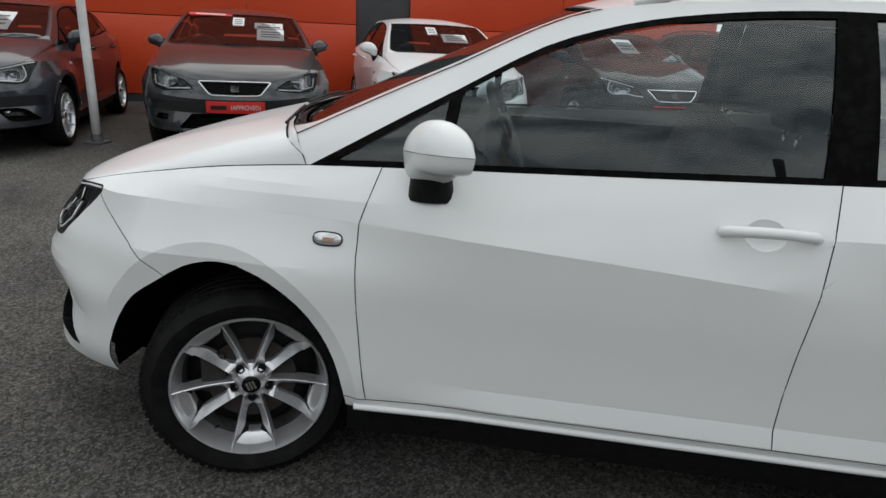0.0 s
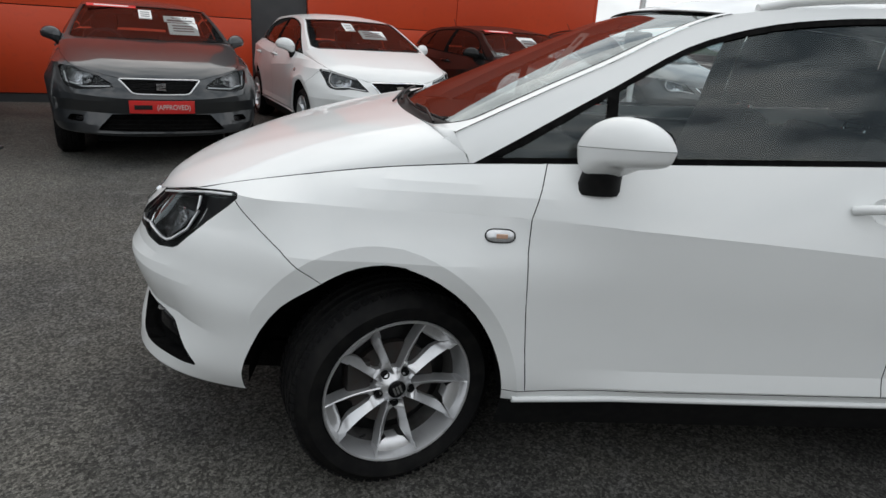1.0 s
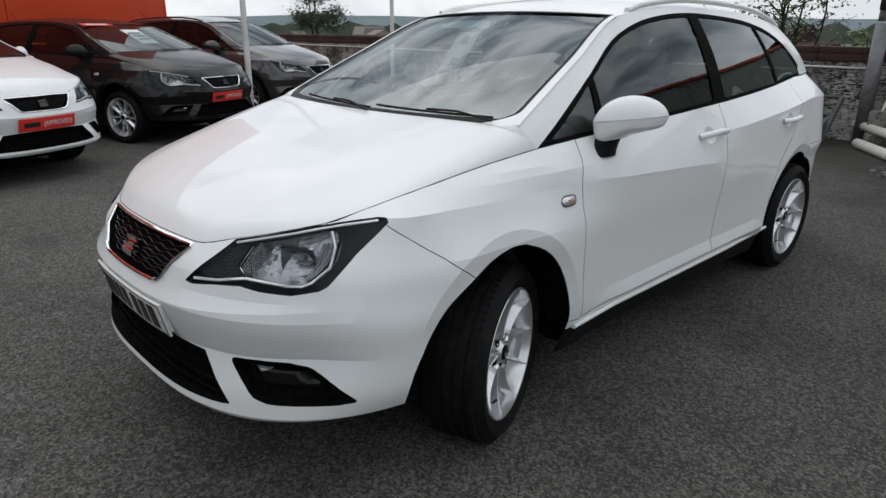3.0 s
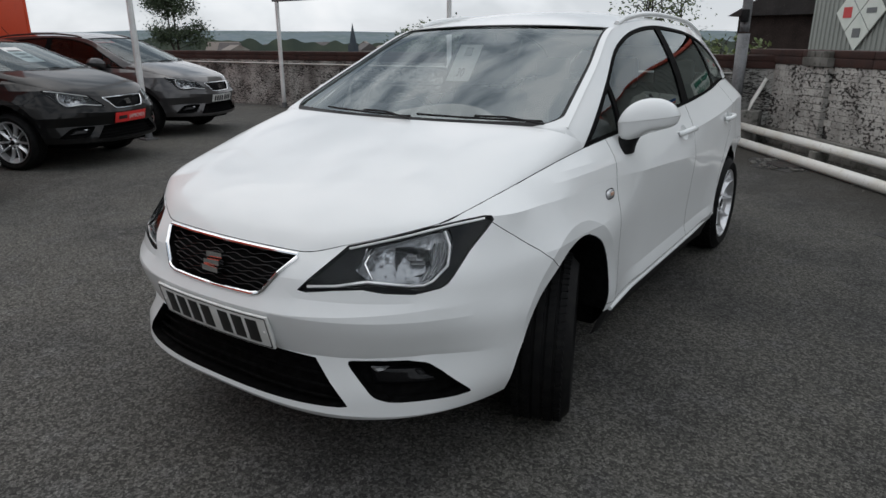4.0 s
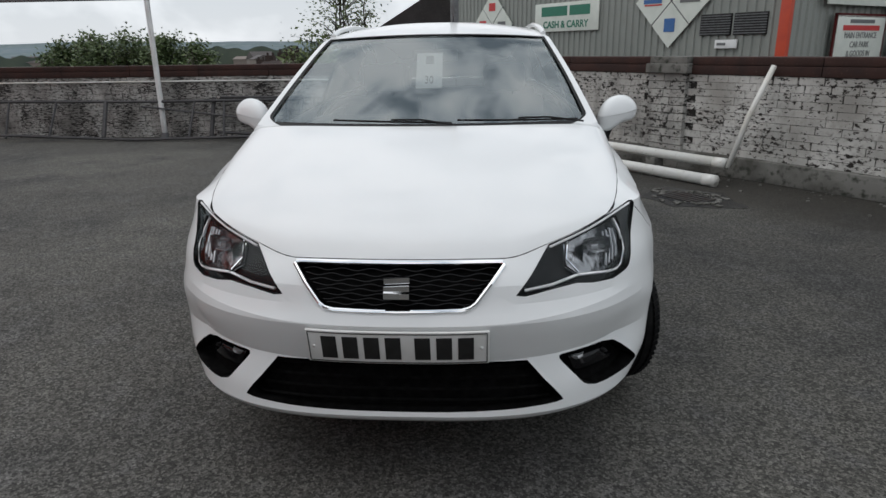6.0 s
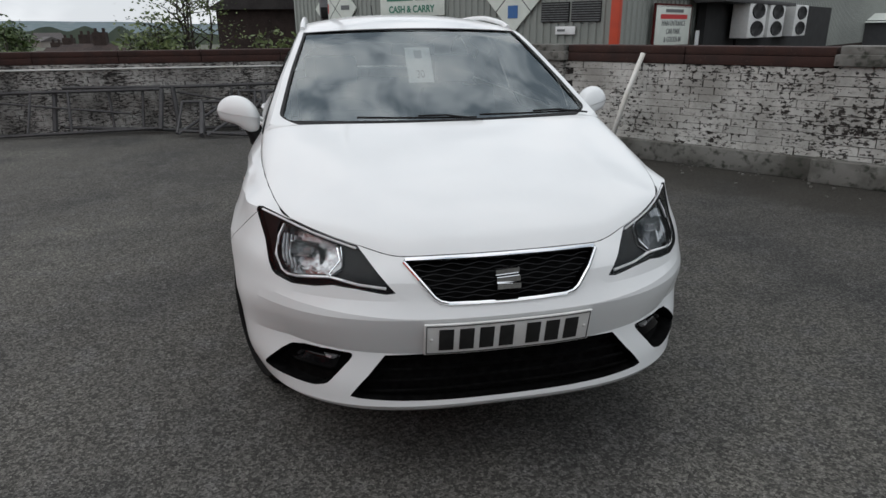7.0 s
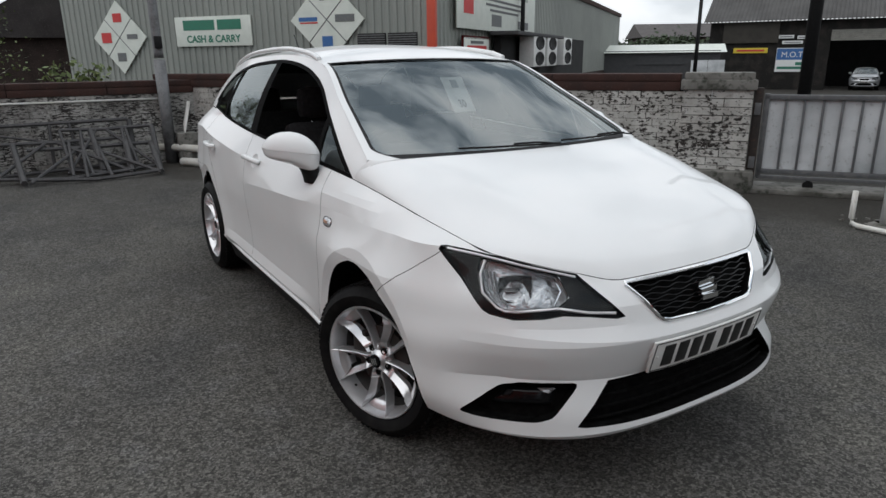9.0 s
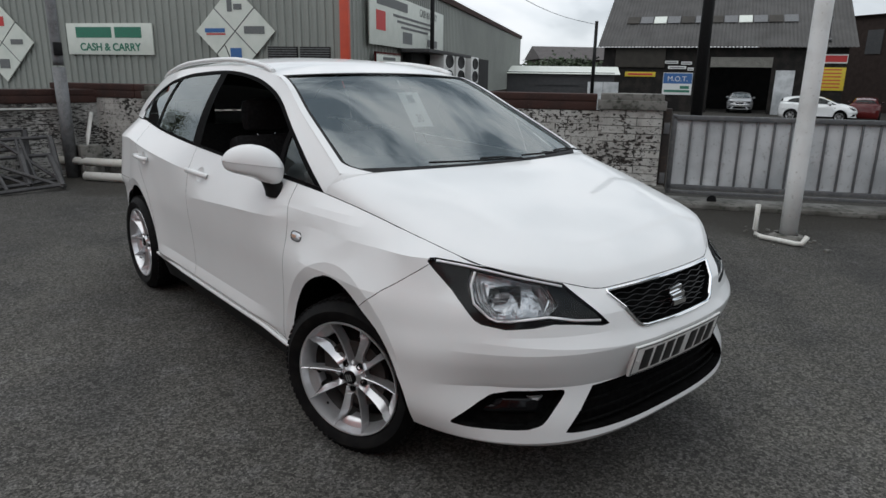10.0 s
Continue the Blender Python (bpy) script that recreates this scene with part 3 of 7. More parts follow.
def door_mirror(parent, side, paint_mat):
    """A two-tone shell on a black foot; side +1 is the car's right."""
    hub = new("door_mirror")
    hub.parent = parent
    hub.matrix_local = Matrix.Identity(4)

    def at(a, t, up, cut=0.60):
        """A point of the shell: a runs round, t up (or down) from the seam; its back is cut flat for the glass."""
        ca, sa = math.cos(a), math.sin(a)
        px, py = math.copysign(abs(ca) ** 0.8, ca), math.copysign(abs(sa) ** 0.8, sa)
        r = (1 - t) ** 0.52 * (1 + 0.34 * t) if up else (1 - t ** 6) ** 0.5 * (1 - 0.10 * t)
        px, py = min(px * r, cut), py * r
        h = 0.078 if up else -(0.048 + 0.034 * max(0.0, min(1.0, 0.2 - 1.6 * py)))
        return Vector((1.425 + 0.074 * px + 0.058 * py, (0.853 + 0.098 * py) * side, 1.028 + 0.013 * py + h * t * (1 - 0.10 * py * up)))

    def shell(bm, up, nu=14, nv=36):
        rows = [[bm.verts.new(at(math.tau * k / nv, min(1.0, (i / nu) ** 0.8), up)) for k in range(nv)] for i in range(nu + 1)]
        lipped = [bm.verts.new(v.co + (Vector((1.43, 0.853 * side, 1.03)) - v.co) * 0.015) for v in rows[0]]
        rows.insert(0, lipped)
        for A, B in zip(rows, rows[1:]):
            for k in range(nv):
                bm.faces.new((A[k], A[(k + 1) % nv], B[(k + 1) % nv], B[k]))
        bmesh.ops.remove_doubles(bm, verts=bm.verts, dist=1e-5)
        bmesh.ops.recalc_face_normals(bm, faces=bm.faces)

    bm = bmesh.new()
    shell(bm, True)
    part("upper_shell", bm, paint_mat, hub)
    bm = bmesh.new()
    shell(bm, False)
    bmesh.ops.translate(bm, vec=(0, 0, -0.0015), verts=bm.verts)
    part("lower_shell", bm, paint_mat, hub)
    bm = bmesh.new()
    rows = []
    for i in range(6):
        f = i / 5
        c = Vector((1.395 + 0.004 * f, 0.775 + 0.035 * f * f, 0.895 + 0.095 * f))
        w, d = 0.060 - 0.012 * f, 0.036 + 0.006 * f
        rows.append([bm.verts.new((c.x + w * math.cos(a), (c.y + d * math.sin(a)) * side, c.z)) for a in [math.tau * k / 16 for k in range(16)]])
    for A, B in zip(rows, rows[1:]):
        for k in range(16):
            bm.faces.new((A[k], A[(k + 1) % 16], B[(k + 1) % 16], B[k]))
    bm.faces.new(rows[0])
    bm.faces.new(rows[-1])
    bmesh.ops.recalc_face_normals(bm, faces=bm.faces)
    part("foot", bm, M_BLACK, hub, "black plastic mirror foot")
    bm = bmesh.new()
    def back(grow, out):
        vs = []
        for k in range(28):
            a = math.tau * k / 28
            py, pz = math.copysign(abs(math.sin(a)) ** 0.7, math.sin(a)) * 0.80 * grow, math.copysign(abs(math.cos(a)) ** 0.7, math.cos(a)) * grow
            vs.append(Vector((1.425 + 0.074 * 0.60 + 0.058 * py + out, (0.853 + 0.098 * py) * side, 1.030 + 0.013 * py + (0.052 if pz > 0 else 0.042) * pz)))
        return vs

    outer, inner = back(1.0, 0.001), back(0.90, 0.007)
    A, B = [bm.verts.new(v) for v in outer], [bm.verts.new(v) for v in inner]
    for k in range(28):
        bm.faces.new((A[k], A[(k + 1) % 28], B[(k + 1) % 28], B[k]))
    bmesh.ops.recalc_face_normals(bm, faces=bm.faces)
    part("bezel", bm, M_BLACK, hub)
    bm = bmesh.new()
    bm.faces.new([bm.verts.new(v) for v in (back(0.90, 0.003) if side < 0 else back(0.90, 0.003)[::-1])])
    part("mirror_pane", bm, M_MIRROR, hub, smooth=False)


def seat(parent, y, x, wide=0.46, rear=False):
    hub = new("rear_bench" if rear else "front_seat")
    hub.parent = parent
    hub.matrix_local = pose(x, y, 0)
    bm = bmesh.new()
    box(bm, 0.22, 0, 0.46, 0.50, wide, 0.16, bevel=0.05)
    part("cushion", bm, M_CABIN, hub)
    bm = bmesh.new()
    box(bm, 0, 0, 0.29, 0.13, wide, 0.60, bevel=0.05, m=Matrix.Translation((0.47, 0, 0.50)) @ Matrix.Rotation(0.36, 4, "Y"))
    part("backrest", bm, M_CABIN, hub)
    for yy in ((-0.42, 0.42) if rear else (0,)):
        bm = bmesh.new()
        box(bm, 0.735, yy, 1.155 if not rear else 1.12, 0.10, 0.25, 0.17, bevel=0.045)
        part("headrest", bm, M_CABIN, hub)
        for k in (-0.05, 0.05):
            bm = bmesh.new()
            tube(bm, [(0.71, yy + k, 0.99), (0.735, yy + k, 1.10)], 0.007)
            part("headrest_post", bm, M_CHROME, hub)


def build_car(label, at, coat, detail=True, hatch=False, steer=0.0, wide=1.0, plate="white", alloy=None, cards=(), group="", lower_face=False, open_right=False):
    alloy = alloy or M_ALLOY
    car = thing("car", label, "car", at, group)

    def squash(ob_bm):
        if hatch or wide != 1.0:
            for v in ob_bm.verts:
                if hatch and v.co.x > 3.42:
                    v.co.x = 3.42 + (v.co.x - 3.42) * 0.78
                if hatch and v.co.z > 0.95:
                    v.co.z = 0.95 + (v.co.z - 0.95) * 0.88
                v.co.y *= wide
        return ob_bm

    def put(name, bm, mats, parent=None, lab="", sharp=radians(11), smooth=True):
        return part(name, squash(bm), mats, parent or car, lab, smooth, sharp)

    panel = [coat, M_BLACK]
    # -- the lower body as one flat sheet, scored along every shut line --
    step = 1 if detail else 2
    us = [k / 44 for k in range(0, 45, step)] + [1 + 0.05 * k for k in range(1, 53, step)] + [3.6 + k / 14 for k in range(1 if detail else 0, 15, step)]
    us = sorted(set(round(u, 5) for u in us))
    zs = [0.195, 0.225, 0.25, 0.264, 0.277, 0.29] + [0.305 + 0.025 * k for k in range(0, 32, step)]
    sheet = flat_grid(us, zs)
    headlight = oy((0.334, 0.653), (0.352, 0.674), (0.432, 0.7715), (0.50, 0.788), (0.57, 0.806), (0.616, 0.8205)) + ox((0.40, 0.8345), (0.440, 0.8385), (0.453, 0.837), (0.454, 0.826), (0.43, 0.804), (0.365, 0.752), (0.300, 0.695), (0.280, 0.676), (0.262, 0.666)) + oy((0.630, 0.654), (0.56, 0.659), (0.51, 0.668), (0.44, 0.662), (0.36, 0.650))
    if lower_face:
        headlight = oy((0.345, 0.668), (0.36, 0.70), (0.44, 0.752), (0.57, 0.790)) + ox((0.30, 0.812), (0.42, 0.822), (0.43, 0.80), (0.33, 0.715), (0.262, 0.664)) + oy((0.60, 0.640), (0.50, 0.648), (0.42, 0.658))
    grille = oy((0.0, 0.7395), (0.16, 0.7385), (0.296, 0.7365)) + oy((0.300, 0.731), (0.262, 0.688), (0.222, 0.638), (0.205, 0.626), (0.18, 0.6205), (0.09, 0.6185), (0.0, 0.618))
    low_grille = oy((0.0, 0.452), (0.20, 0.451), (0.392, 0.446), (0.44, 0.385), (0.487, 0.319), (0.46, 0.3145), (0.34, 0.3105), (0.18, 0.3075), (0.0, 0.306))
    fog = rounded(oy((0.484, 0.448), (0.57, 0.451), (0.642, 0.450), (0.684, 0.438), (0.710, 0.412), (0.752, 0.338), (0.72, 0.332), (0.60, 0.336), (0.560, 0.350)), 0.22)
    if lower_face:
        fog = rounded(oy((0.60, 0.43), (0.70, 0.43), (0.72, 0.38), (0.60, 0.375)), 0.3)
    chamber = rounded(oy((0.518, 0.688), (0.478, 0.716), (0.482, 0.768), (0.55, 0.786), (0.622, 0.805)) + ox((0.345, 0.813), (0.340, 0.785), (0.292, 0.722)) + oy((0.652, 0.684), (0.60, 0.676), (0.56, 0.680)), 0.2)
    top = top_line()
    cups = [[(hx - XM + 1 - 0.01 + 0.048 * math.cos(a), hz + 0.035 * math.sin(a)) for a in [math.tau * k / 20 for k in range(20)]] for hx, hz in HANDLES]
    arch_f, arch_r = arch_line(0), arch_line(1)
    bump_gap = ox((0.448, 0.820), (0.50, 0.776), (0.58, 0.716), (0.66, 0.655), (0.74, 0.594))
    door_f = ox((1.262, 1.05), (1.262, 0.963), (1.245, 0.90), (1.222, 0.828), (1.218, 0.74), (1.224, 0.60), (1.236, 0.45), (1.249, 0.334))
    door_m = ox((2.352, 1.06), (2.348, 1.005), (2.335, 0.90), (2.322, 0.76), (2.306, 0.62), (2.298, 0.48), (2.296, 0.38), (2.30, 0.334))
    door_r = ox((3.36, 1.1), (3.335, 1.05), (3.27, 0.93), (3.15, 0.80), (2.99, 0.68), (2.93, 0.56), (2.90, 0.45), (2.895, 0.334))
    sill = ox((1.10, 0.334), (1.6, 0.336), (2.2, 0.338), (3.1, 0.342))
    tail_gap = ox((3.49, 0.70), (3.80, 0.69), (4.5, 0.69))
    crease = [(u_at_x(x, crease_z(x)), crease_z(x)) for x in (0.452, 0.52, 0.60, 0.70, 0.80, 0.90, 1.05, 1.22, 1.4, 1.6, 1.8, 2.0, 2.2)]
    shoulder = [(x - XM + 1, shoulder_z(x)) for x in (2.25, 2.5, 2.75, 3.0, 3.25, 3.5)]
    low_crease = ox((1.26, 0.344), (2.0, 0.344), (2.9, 0.344))
    waist = [(0.02 * k, waist_z(0.02 * k)) for k in range(44)]
    hem = [(0.0, 0.258), (0.2, 0.266), (0.4, 0.277), (0.55, 0.282), (0.78, 0.284), (1.0, 0.29)]
    low_crease2 = ox((1.26, 0.396), (2.0, 0.396), (2.9, 0.396))
    for ln, closed in ((top, 0), (headlight, 1), (grille, 0), (low_grille, 0), (fog, 1), (arch_f, 0), (arch_r, 0), (bump_gap, 0), (door_f, 0), (door_m, 0), (door_r, 0), (sill, 0), (ox((1.1, 0.298), (1.8, 0.298), (3.1, 0.298)), 0), (tail_gap, 0), (crease, 0), (shoulder, 0), (low_crease, 0), (waist, 0), ([(0.02 * k, ledge_z(0.02 * k)) for k in range(44)], 0), ([(0.02 * k, ledge_z(0.02 * k) - 0.014) for k in range(44)], 0), (low_crease2, 0), (hem, 0), (chamber, 1), (flange_line(0), 0), (flange_line(1), 0), (cups[0], 1), (cups[1], 1)):
        score(sheet, ln, bool(closed))
    sheet.verts.index_update()
    arch_polys = [arch_f + [(arch_f[-1][0], 0.0), (arch_f[0][0], 0.0)], arch_r + [(arch_r[-1][0], 0.0), (arch_r[0][0], 0.0)]]
    body_poly = top + [(top[-1][0] + 0.01, 0.0), (-0.01, 0.0), (-0.01, top[0][1])]

    def shut(line, z):
        pts = sorted((p[1], p[0]) for p in line)
        if z <= pts[0][0]:
            return pts[0][1]
        for (za, ua), (zb, ub) in zip(pts, pts[1:]):
            if z <= zb:
                return ua + (ub - ua) * (z - za) / (zb - za)
        return pts[-1][1]

    def left_open(poly):
        return [(-0.5, poly[0][1])] + list(poly) + [(-0.5, poly[-1][1])]

    groups = {}
    for f in sheet.faces:
        c = f.calc_center_median()
        u, z = c.x, c.y
        if not inside(u, z, body_poly):
            continue
        if u > 2 and (inside(u, z, cups[0]) or inside(u, z, cups[1])):
            continue
        if inside(u, z, arch_polys[0]) or inside(u, z, arch_polys[1]):
            continue
        key = None
        if u < 1:
            if inside(u, z, left_open(grille)):
                key = "grille"
            elif inside(u, z, left_open(low_grille)):
                key = "low_grille"
            elif inside(u, z, headlight):
                key = "chamber" if inside(u, z, chamber) else "headlight"
            elif z < shut([(b, a) for a, b in hem], u):
                continue
            elif inside(u, z, fog):
                key = "fog"
        if key is None:
            if u < u_at_x(0.74, z) and (z < 0.594 or u < shut(bump_gap, z)) and (z < 0.823 or u < u_at_x(0.33, z)):
                key = "front_bumper"
            elif u < shut(door_f, z) and (z > 0.336 or u < 1.2):
                key = "front_wing"
            # below the sill the skin is black, painting the shade under the car
            elif z < shut([(q[1], q[0]) for q in sill], u) and u < u_at_x(3.05, z):
                key = "sill" if z > 0.298 else "under_sill"
            elif u < shut(door_m, z):
                key = "front_door"
            elif u < shut(door_r, z):
                key = "rear_door"
            elif u > 3.58 and z < 0.695:
                key = "rear_bumper"
            else:
                key = "rear_quarter"
        groups.setdefault(key, []).append(f)
    for key in ("front_bumper", "rear_bumper"):
        put(key, rolled_edge(mirrored(lifted(groups[key], skin)), 0.0012, 0.0025), panel)
    names = {}

    def near_cup(co):
        return any(((co.x - hx + 0.01) / 0.052) ** 2 + ((co.z - hz) / 0.038) ** 2 < 1.08 for hx, hz in HANDLES)
    for key in ("front_wing", "front_door", "rear_door", "rear_quarter", "sill", "under_sill"):
        for s in (1, -1):
            bm = lifted(groups[key], skin)
            if s < 0:
                mirrored(bm, both=False)
            names[key, s] = put(key, rolled_edge(bm, keep=near_cup) if key != "under_sill" else bm, panel if key != "under_sill" else M_BLACK)
    # -- openings in the nose --
    bm = bowl(mirrored(lifted(groups["grille"], skin)), 0.035)
    gr = put("grille", bm, M_INTAKE, None, "black grille with wavy slats in a chrome surround", radians(40))
    ring = [skin_off(u, z, 0.002) for u, z in grille if u > 1e-4]
    ring = [Vector((skin_off(0.0005, grille[0][1], 0.002).x, 0, grille[0][1]))] + ring
    loop = ring + [Vector((p.x, -p.y, p.z)) for p in [Vector((skin_off(0.0005, 0.618, 0.002).x, 0, 0.618))] + ring[::-1][:-1]]
    bm = bmesh.new()
    tube(bm, loop, 0.0062, 8, closed=True)
    bmesh.ops.recalc_face_normals(bm, faces=bm.faces)
    put("surround", bm, M_CHROME if not lower_face else M_ALLOY, gr, "bright chrome grille surround")
    for k in range(9):
        z0 = 0.632 + k * 0.0125
        yl = min(0.285, 0.20 + (z0 - 0.622) * 0.83)
        bm = bmesh.new()
        pts = []
        nseg = 40 if detail else 16
        for i in range(nseg + 1):
            y = -yl + 2 * yl * i / nseg
            z = z0 + 0.0032 * math.sin(y * 75 + k * 2.1)
            q = skin_off(max(u_at_y(abs(y), z), 1e-3), z, -0.018)
            pts.append((q.x, y, z))
        tube(bm, pts, 0.0028, 5)
        put("slat", bm, M_GLOSSBLACK, gr)
    # chrome badge: a plain slashed square
    bm = bmesh.new()
    for k, (zz, sl) in enumerate(((0.703, 0.0), (0.683, 0.0), (0.664, 0.0))):
        p = skin_off(0.02, zz, 0.0)
        hw = 0.036
        vs = [(-hw, -0.0085), (hw, -0.0085 - 0.004), (hw, 0.0085 - 0.004), (-hw, 0.0085)] if k < 2 else [(-hw, -0.010), (hw, -0.010), (hw, 0.0085), (-hw, 0.006)]
        f0 = [bm.verts.new((p.x - 0.012, a, zz + b)) for a, b in vs]
        f1 = [bm.verts.new((p.x + 0.006, a, zz + b)) for a, b in vs]
        bm.faces.new(f0)
        bm.faces.new(f1[::-1])
        for i in range(4):
            bm.faces.new((f0[i], f1[i], f1[(i + 1) % 4], f0[(i + 1) % 4]))
    bmesh.ops.recalc_face_normals(bm, faces=bm.faces)
    put("badge", bm, M_CHROME, gr, "plain chrome badge of slanted bars")
    bm = bowl(mirrored(lifted(groups["low_grille"], skin)), 0.06)
    lg = put("lower_grille", bm, M_INTAKE, None, "black lower air intake", radians(40))
    for k in range(5):
        z0 = 0.292 + k * 0.033
        yl = 0.46 - 0.02 * k
        bm = bmesh.new()
        pts = []
        for i in range(25):
            y = -yl + 2 * yl * i / 24
            q = skin_off(max(u_at_y(abs(y), z0), 1e-3), z0, -0.035)
            pts.append((q.x, y, z0))
        tube(bm, pts, 0.005, 5)
        put("slat", bm, M_INTAKE, lg)
    for s in (1, -1):
        bm = bowl(lifted(groups["fog"], skin), 0.05)
        if s < 0:
            mirrored(bm, both=False)
        fg = put("fog_lamp_recess", bm, M_INTAKE, None, "", radians(40))

        def fog_patch(corners, off, nm, mt, n=8):
            """A curved pane over the recess between four (y, z) corners, with a rolled edge."""
            q = bmesh.new()
            (ay, az), (by, bz), (cy, cz), (dy, dz) = corners
            g = []
            for i in range(n + 1):
                f = i / n
                row = []
                for j in range(n + 1):
                    h = j / n
                    yy = (ay + (by - ay) * f) * (1 - h) + (dy + (cy - dy) * f) * h
                    zz = (az + (bz - az) * f) * (1 - h) + (dz + (cz - dz) * f) * h
                    rim = max(abs(2 * f - 1), abs(2 * h - 1)) ** 6
                    row.append(q.verts.new(skin_off(u_at_y(yy, zz), zz, off - 0.012 * rim)))
                g.append(row)
            for i in range(n):
                for j in range(n):
                    q.faces.new((g[i][j], g[i + 1][j], g[i + 1][j + 1], g[i][j + 1]))
            if s < 0:
                mirrored(q, both=False)
            bmesh.ops.recalc_face_normals(q, faces=q.faces)
            if sum(f.normal.x for f in q.faces) > 0:
                bmesh.ops.reverse_faces(q, faces=q.faces)
            return put(nm, q, mt, fg, "", radians(50))
        fl = fog_patch(((0.545, 0.434), (0.672, 0.430), (0.705, 0.378), (0.560, 0.384)), -0.026, "fog_lamp", M_GLOSSBLACK)
        fog_patch(((0.550, 0.432), (0.600, 0.432), (0.590, 0.421), (0.566, 0.414)), -0.020, "fog_reflector", M_REFLECT, 4)
        fog_patch(((0.655, 0.424), (0.676, 0.420), (0.688, 0.398), (0.668, 0.404)), -0.021, "fog_reflector", M_LAMPGREY, 4)
        # headlight: housing, reflectors, light bar and clear lens
        hl = new("headlight")
        hl.parent = car
        bm = bowl(lifted(groups["headlight"], skin), 0.020)
        if s < 0:
            mirrored(bm, both=False)
        put("housing", bm, M_LAMPGREY, hl, "dark grey headlight housing", radians(40))
        bm = bowl(lifted(groups["chamber"], lambda u, z: skin_off(u, z, -0.019)), 0.035)
        if s < 0:
            mirrored(bm, both=False)
        put("reflector_chamber", bm, M_CHAMBER, hl, "bright chrome reflector chamber", radians(30))

        def strip(line, off, r, nm, mt):
            q = bmesh.new()
            tube(q, [skin_off(u, z, off) for u, z in line], r, 6)
            if s < 0:
                mirrored(q, both=False)
            bmesh.ops.recalc_face_normals(q, faces=q.faces)
            put(nm, q, mt, hl, "", radians(60))
        if not lower_face:
            strip(oy((0.36, 0.665), (0.44, 0.673), (0.515, 0.688), (0.56, 0.684), (0.615, 0.677), (0.645, 0.677), (0.660, 0.686)) + ox((0.300, 0.722), (0.328, 0.770), (0.332, 0.808)), -0.006, 0.0048, "light_bar", M_GUIDE)
            strip(oy((0.435, 0.764), (0.50, 0.781), (0.56, 0.796), (0.61, 0.8105)) + ox((0.36, 0.823), (0.40, 0.828), (0.435, 0.8325)), -0.004, 0.0036, "upper_trim", M_GUIDE)
            strip(oy((0.516, 0.690), (0.478, 0.716), (0.481, 0.766)), -0.010, 0.0026, "divider", M_CHROME)
            bowls = ((0.600, 0.742, 0.050, 0.042),)
        else:
            strip(oy((0.37, 0.68), (0.46, 0.675), (0.56, 0.668)) + ox((0.28, 0.70), (0.36, 0.77)), -0.012, 0.006, "light_bar", M_GUIDE)
            bowls = ((0.53, 0.72, 0.045, 0.035), (0.44, 0.705, 0.035, 0.028))
        for yy, zz, ry, rz in bowls:
            bm = bmesh.new()
            spun(bm, [(0.0, -0.034), (0.3, -0.032), (0.62, -0.022), (0.88, -0.006), (1.0, 0.006), (1.05, 0.002)], 24, "X")
            for v in bm.verts:
                k = max(abs(v.co.y), abs(v.co.z), 1e-6) / max(math.hypot(v.co.y, v.co.z), 1e-6)
                v.co.y *= ry / (k ** 0.8)
                v.co.z *= rz / (k ** 0.8)
            bmesh.ops.recalc_face_normals(bm, faces=bm.faces)
            c = skin_off(u_at_y(yy, zz), zz, -0.034)
            turn = Matrix.Translation((c.x, c.y * s, c.z)) @ Matrix.Rotation(math.pi - 0.5 * s, 4, "Z")
            bmesh.ops.transform(bm, matrix=turn, verts=bm.verts)
            put("reflector", bm, M_CHAMBER, hl, "", radians(20))
            bm = bmesh.new()
            box(bm, -0.012, -0.012 * s, -0.006, 0.03, ry * 0.85, 0.004, bevel=0.0015, m=turn)
            box(bm, -0.010, 0.004 * s, 0.010, 0.022, ry * 0.55, 0.016, bevel=0.003, m=turn)
            put("bulb_shield", bm, M_REFLECT, hl)
        if not lower_face:
            strip(oy((0.505, 0.680), (0.524, 0.698), (0.488, 0.734), (0.496, 0.774)), -0.016, 0.0035, "divider", M_CHROME)
            for k in range(5):
                strip(oy((0.640 + 0.009 * k, 0.692 + 0.006 * k), (0.644 + 0.009 * k, 0.735), (0.636 + 0.009 * k, 0.782)), -0.040 + 0.004 * k, 0.0042, "reflector_rib", M_REFLECT)
        bm = lifted(groups["headlight"] + groups["chamber"], lambda u, z: skin_off(u, z, -0.003))
        if s < 0:
            mirrored(bm, both=False)
        put("lens", bm, M_LENS, hl, "clear headlight lens")
        # side repeater
        ux, uz = 1.142 - XM + 1, 0.782
        bm = bmesh.new()
        rows = []
        for i in range(5):
            f = i / 4
            rows.append([bm.verts.new(skin_off(ux + 0.038 * math.copysign(abs(math.cos(a)) ** 0.6, math.cos(a)) * (1 - 0.7 * f * f), uz + 0.0165 * math.copysign(abs(math.sin(a)) ** 0.8, math.sin(a)) * (1 - 0.8 * f * f), 0.001 + 0.007 * f)) for a in [math.tau * k / 20 for k in range(20)]])
        for A, B in zip(rows, rows[1:]):
            for k in range(20):
                bm.faces.new((A[k], A[(k + 1) % 20], B[(k + 1) % 20], B[k]))
        bm.faces.new(rows[-1])
        if s < 0:
            mirrored(bm, both=False)
        bmesh.ops.recalc_face_normals(bm, faces=bm.faces)
        rp = put("side_repeater", bm, M_REFLECT, None, "small clear side indicator lens", radians(50))
        bm = bmesh.new()
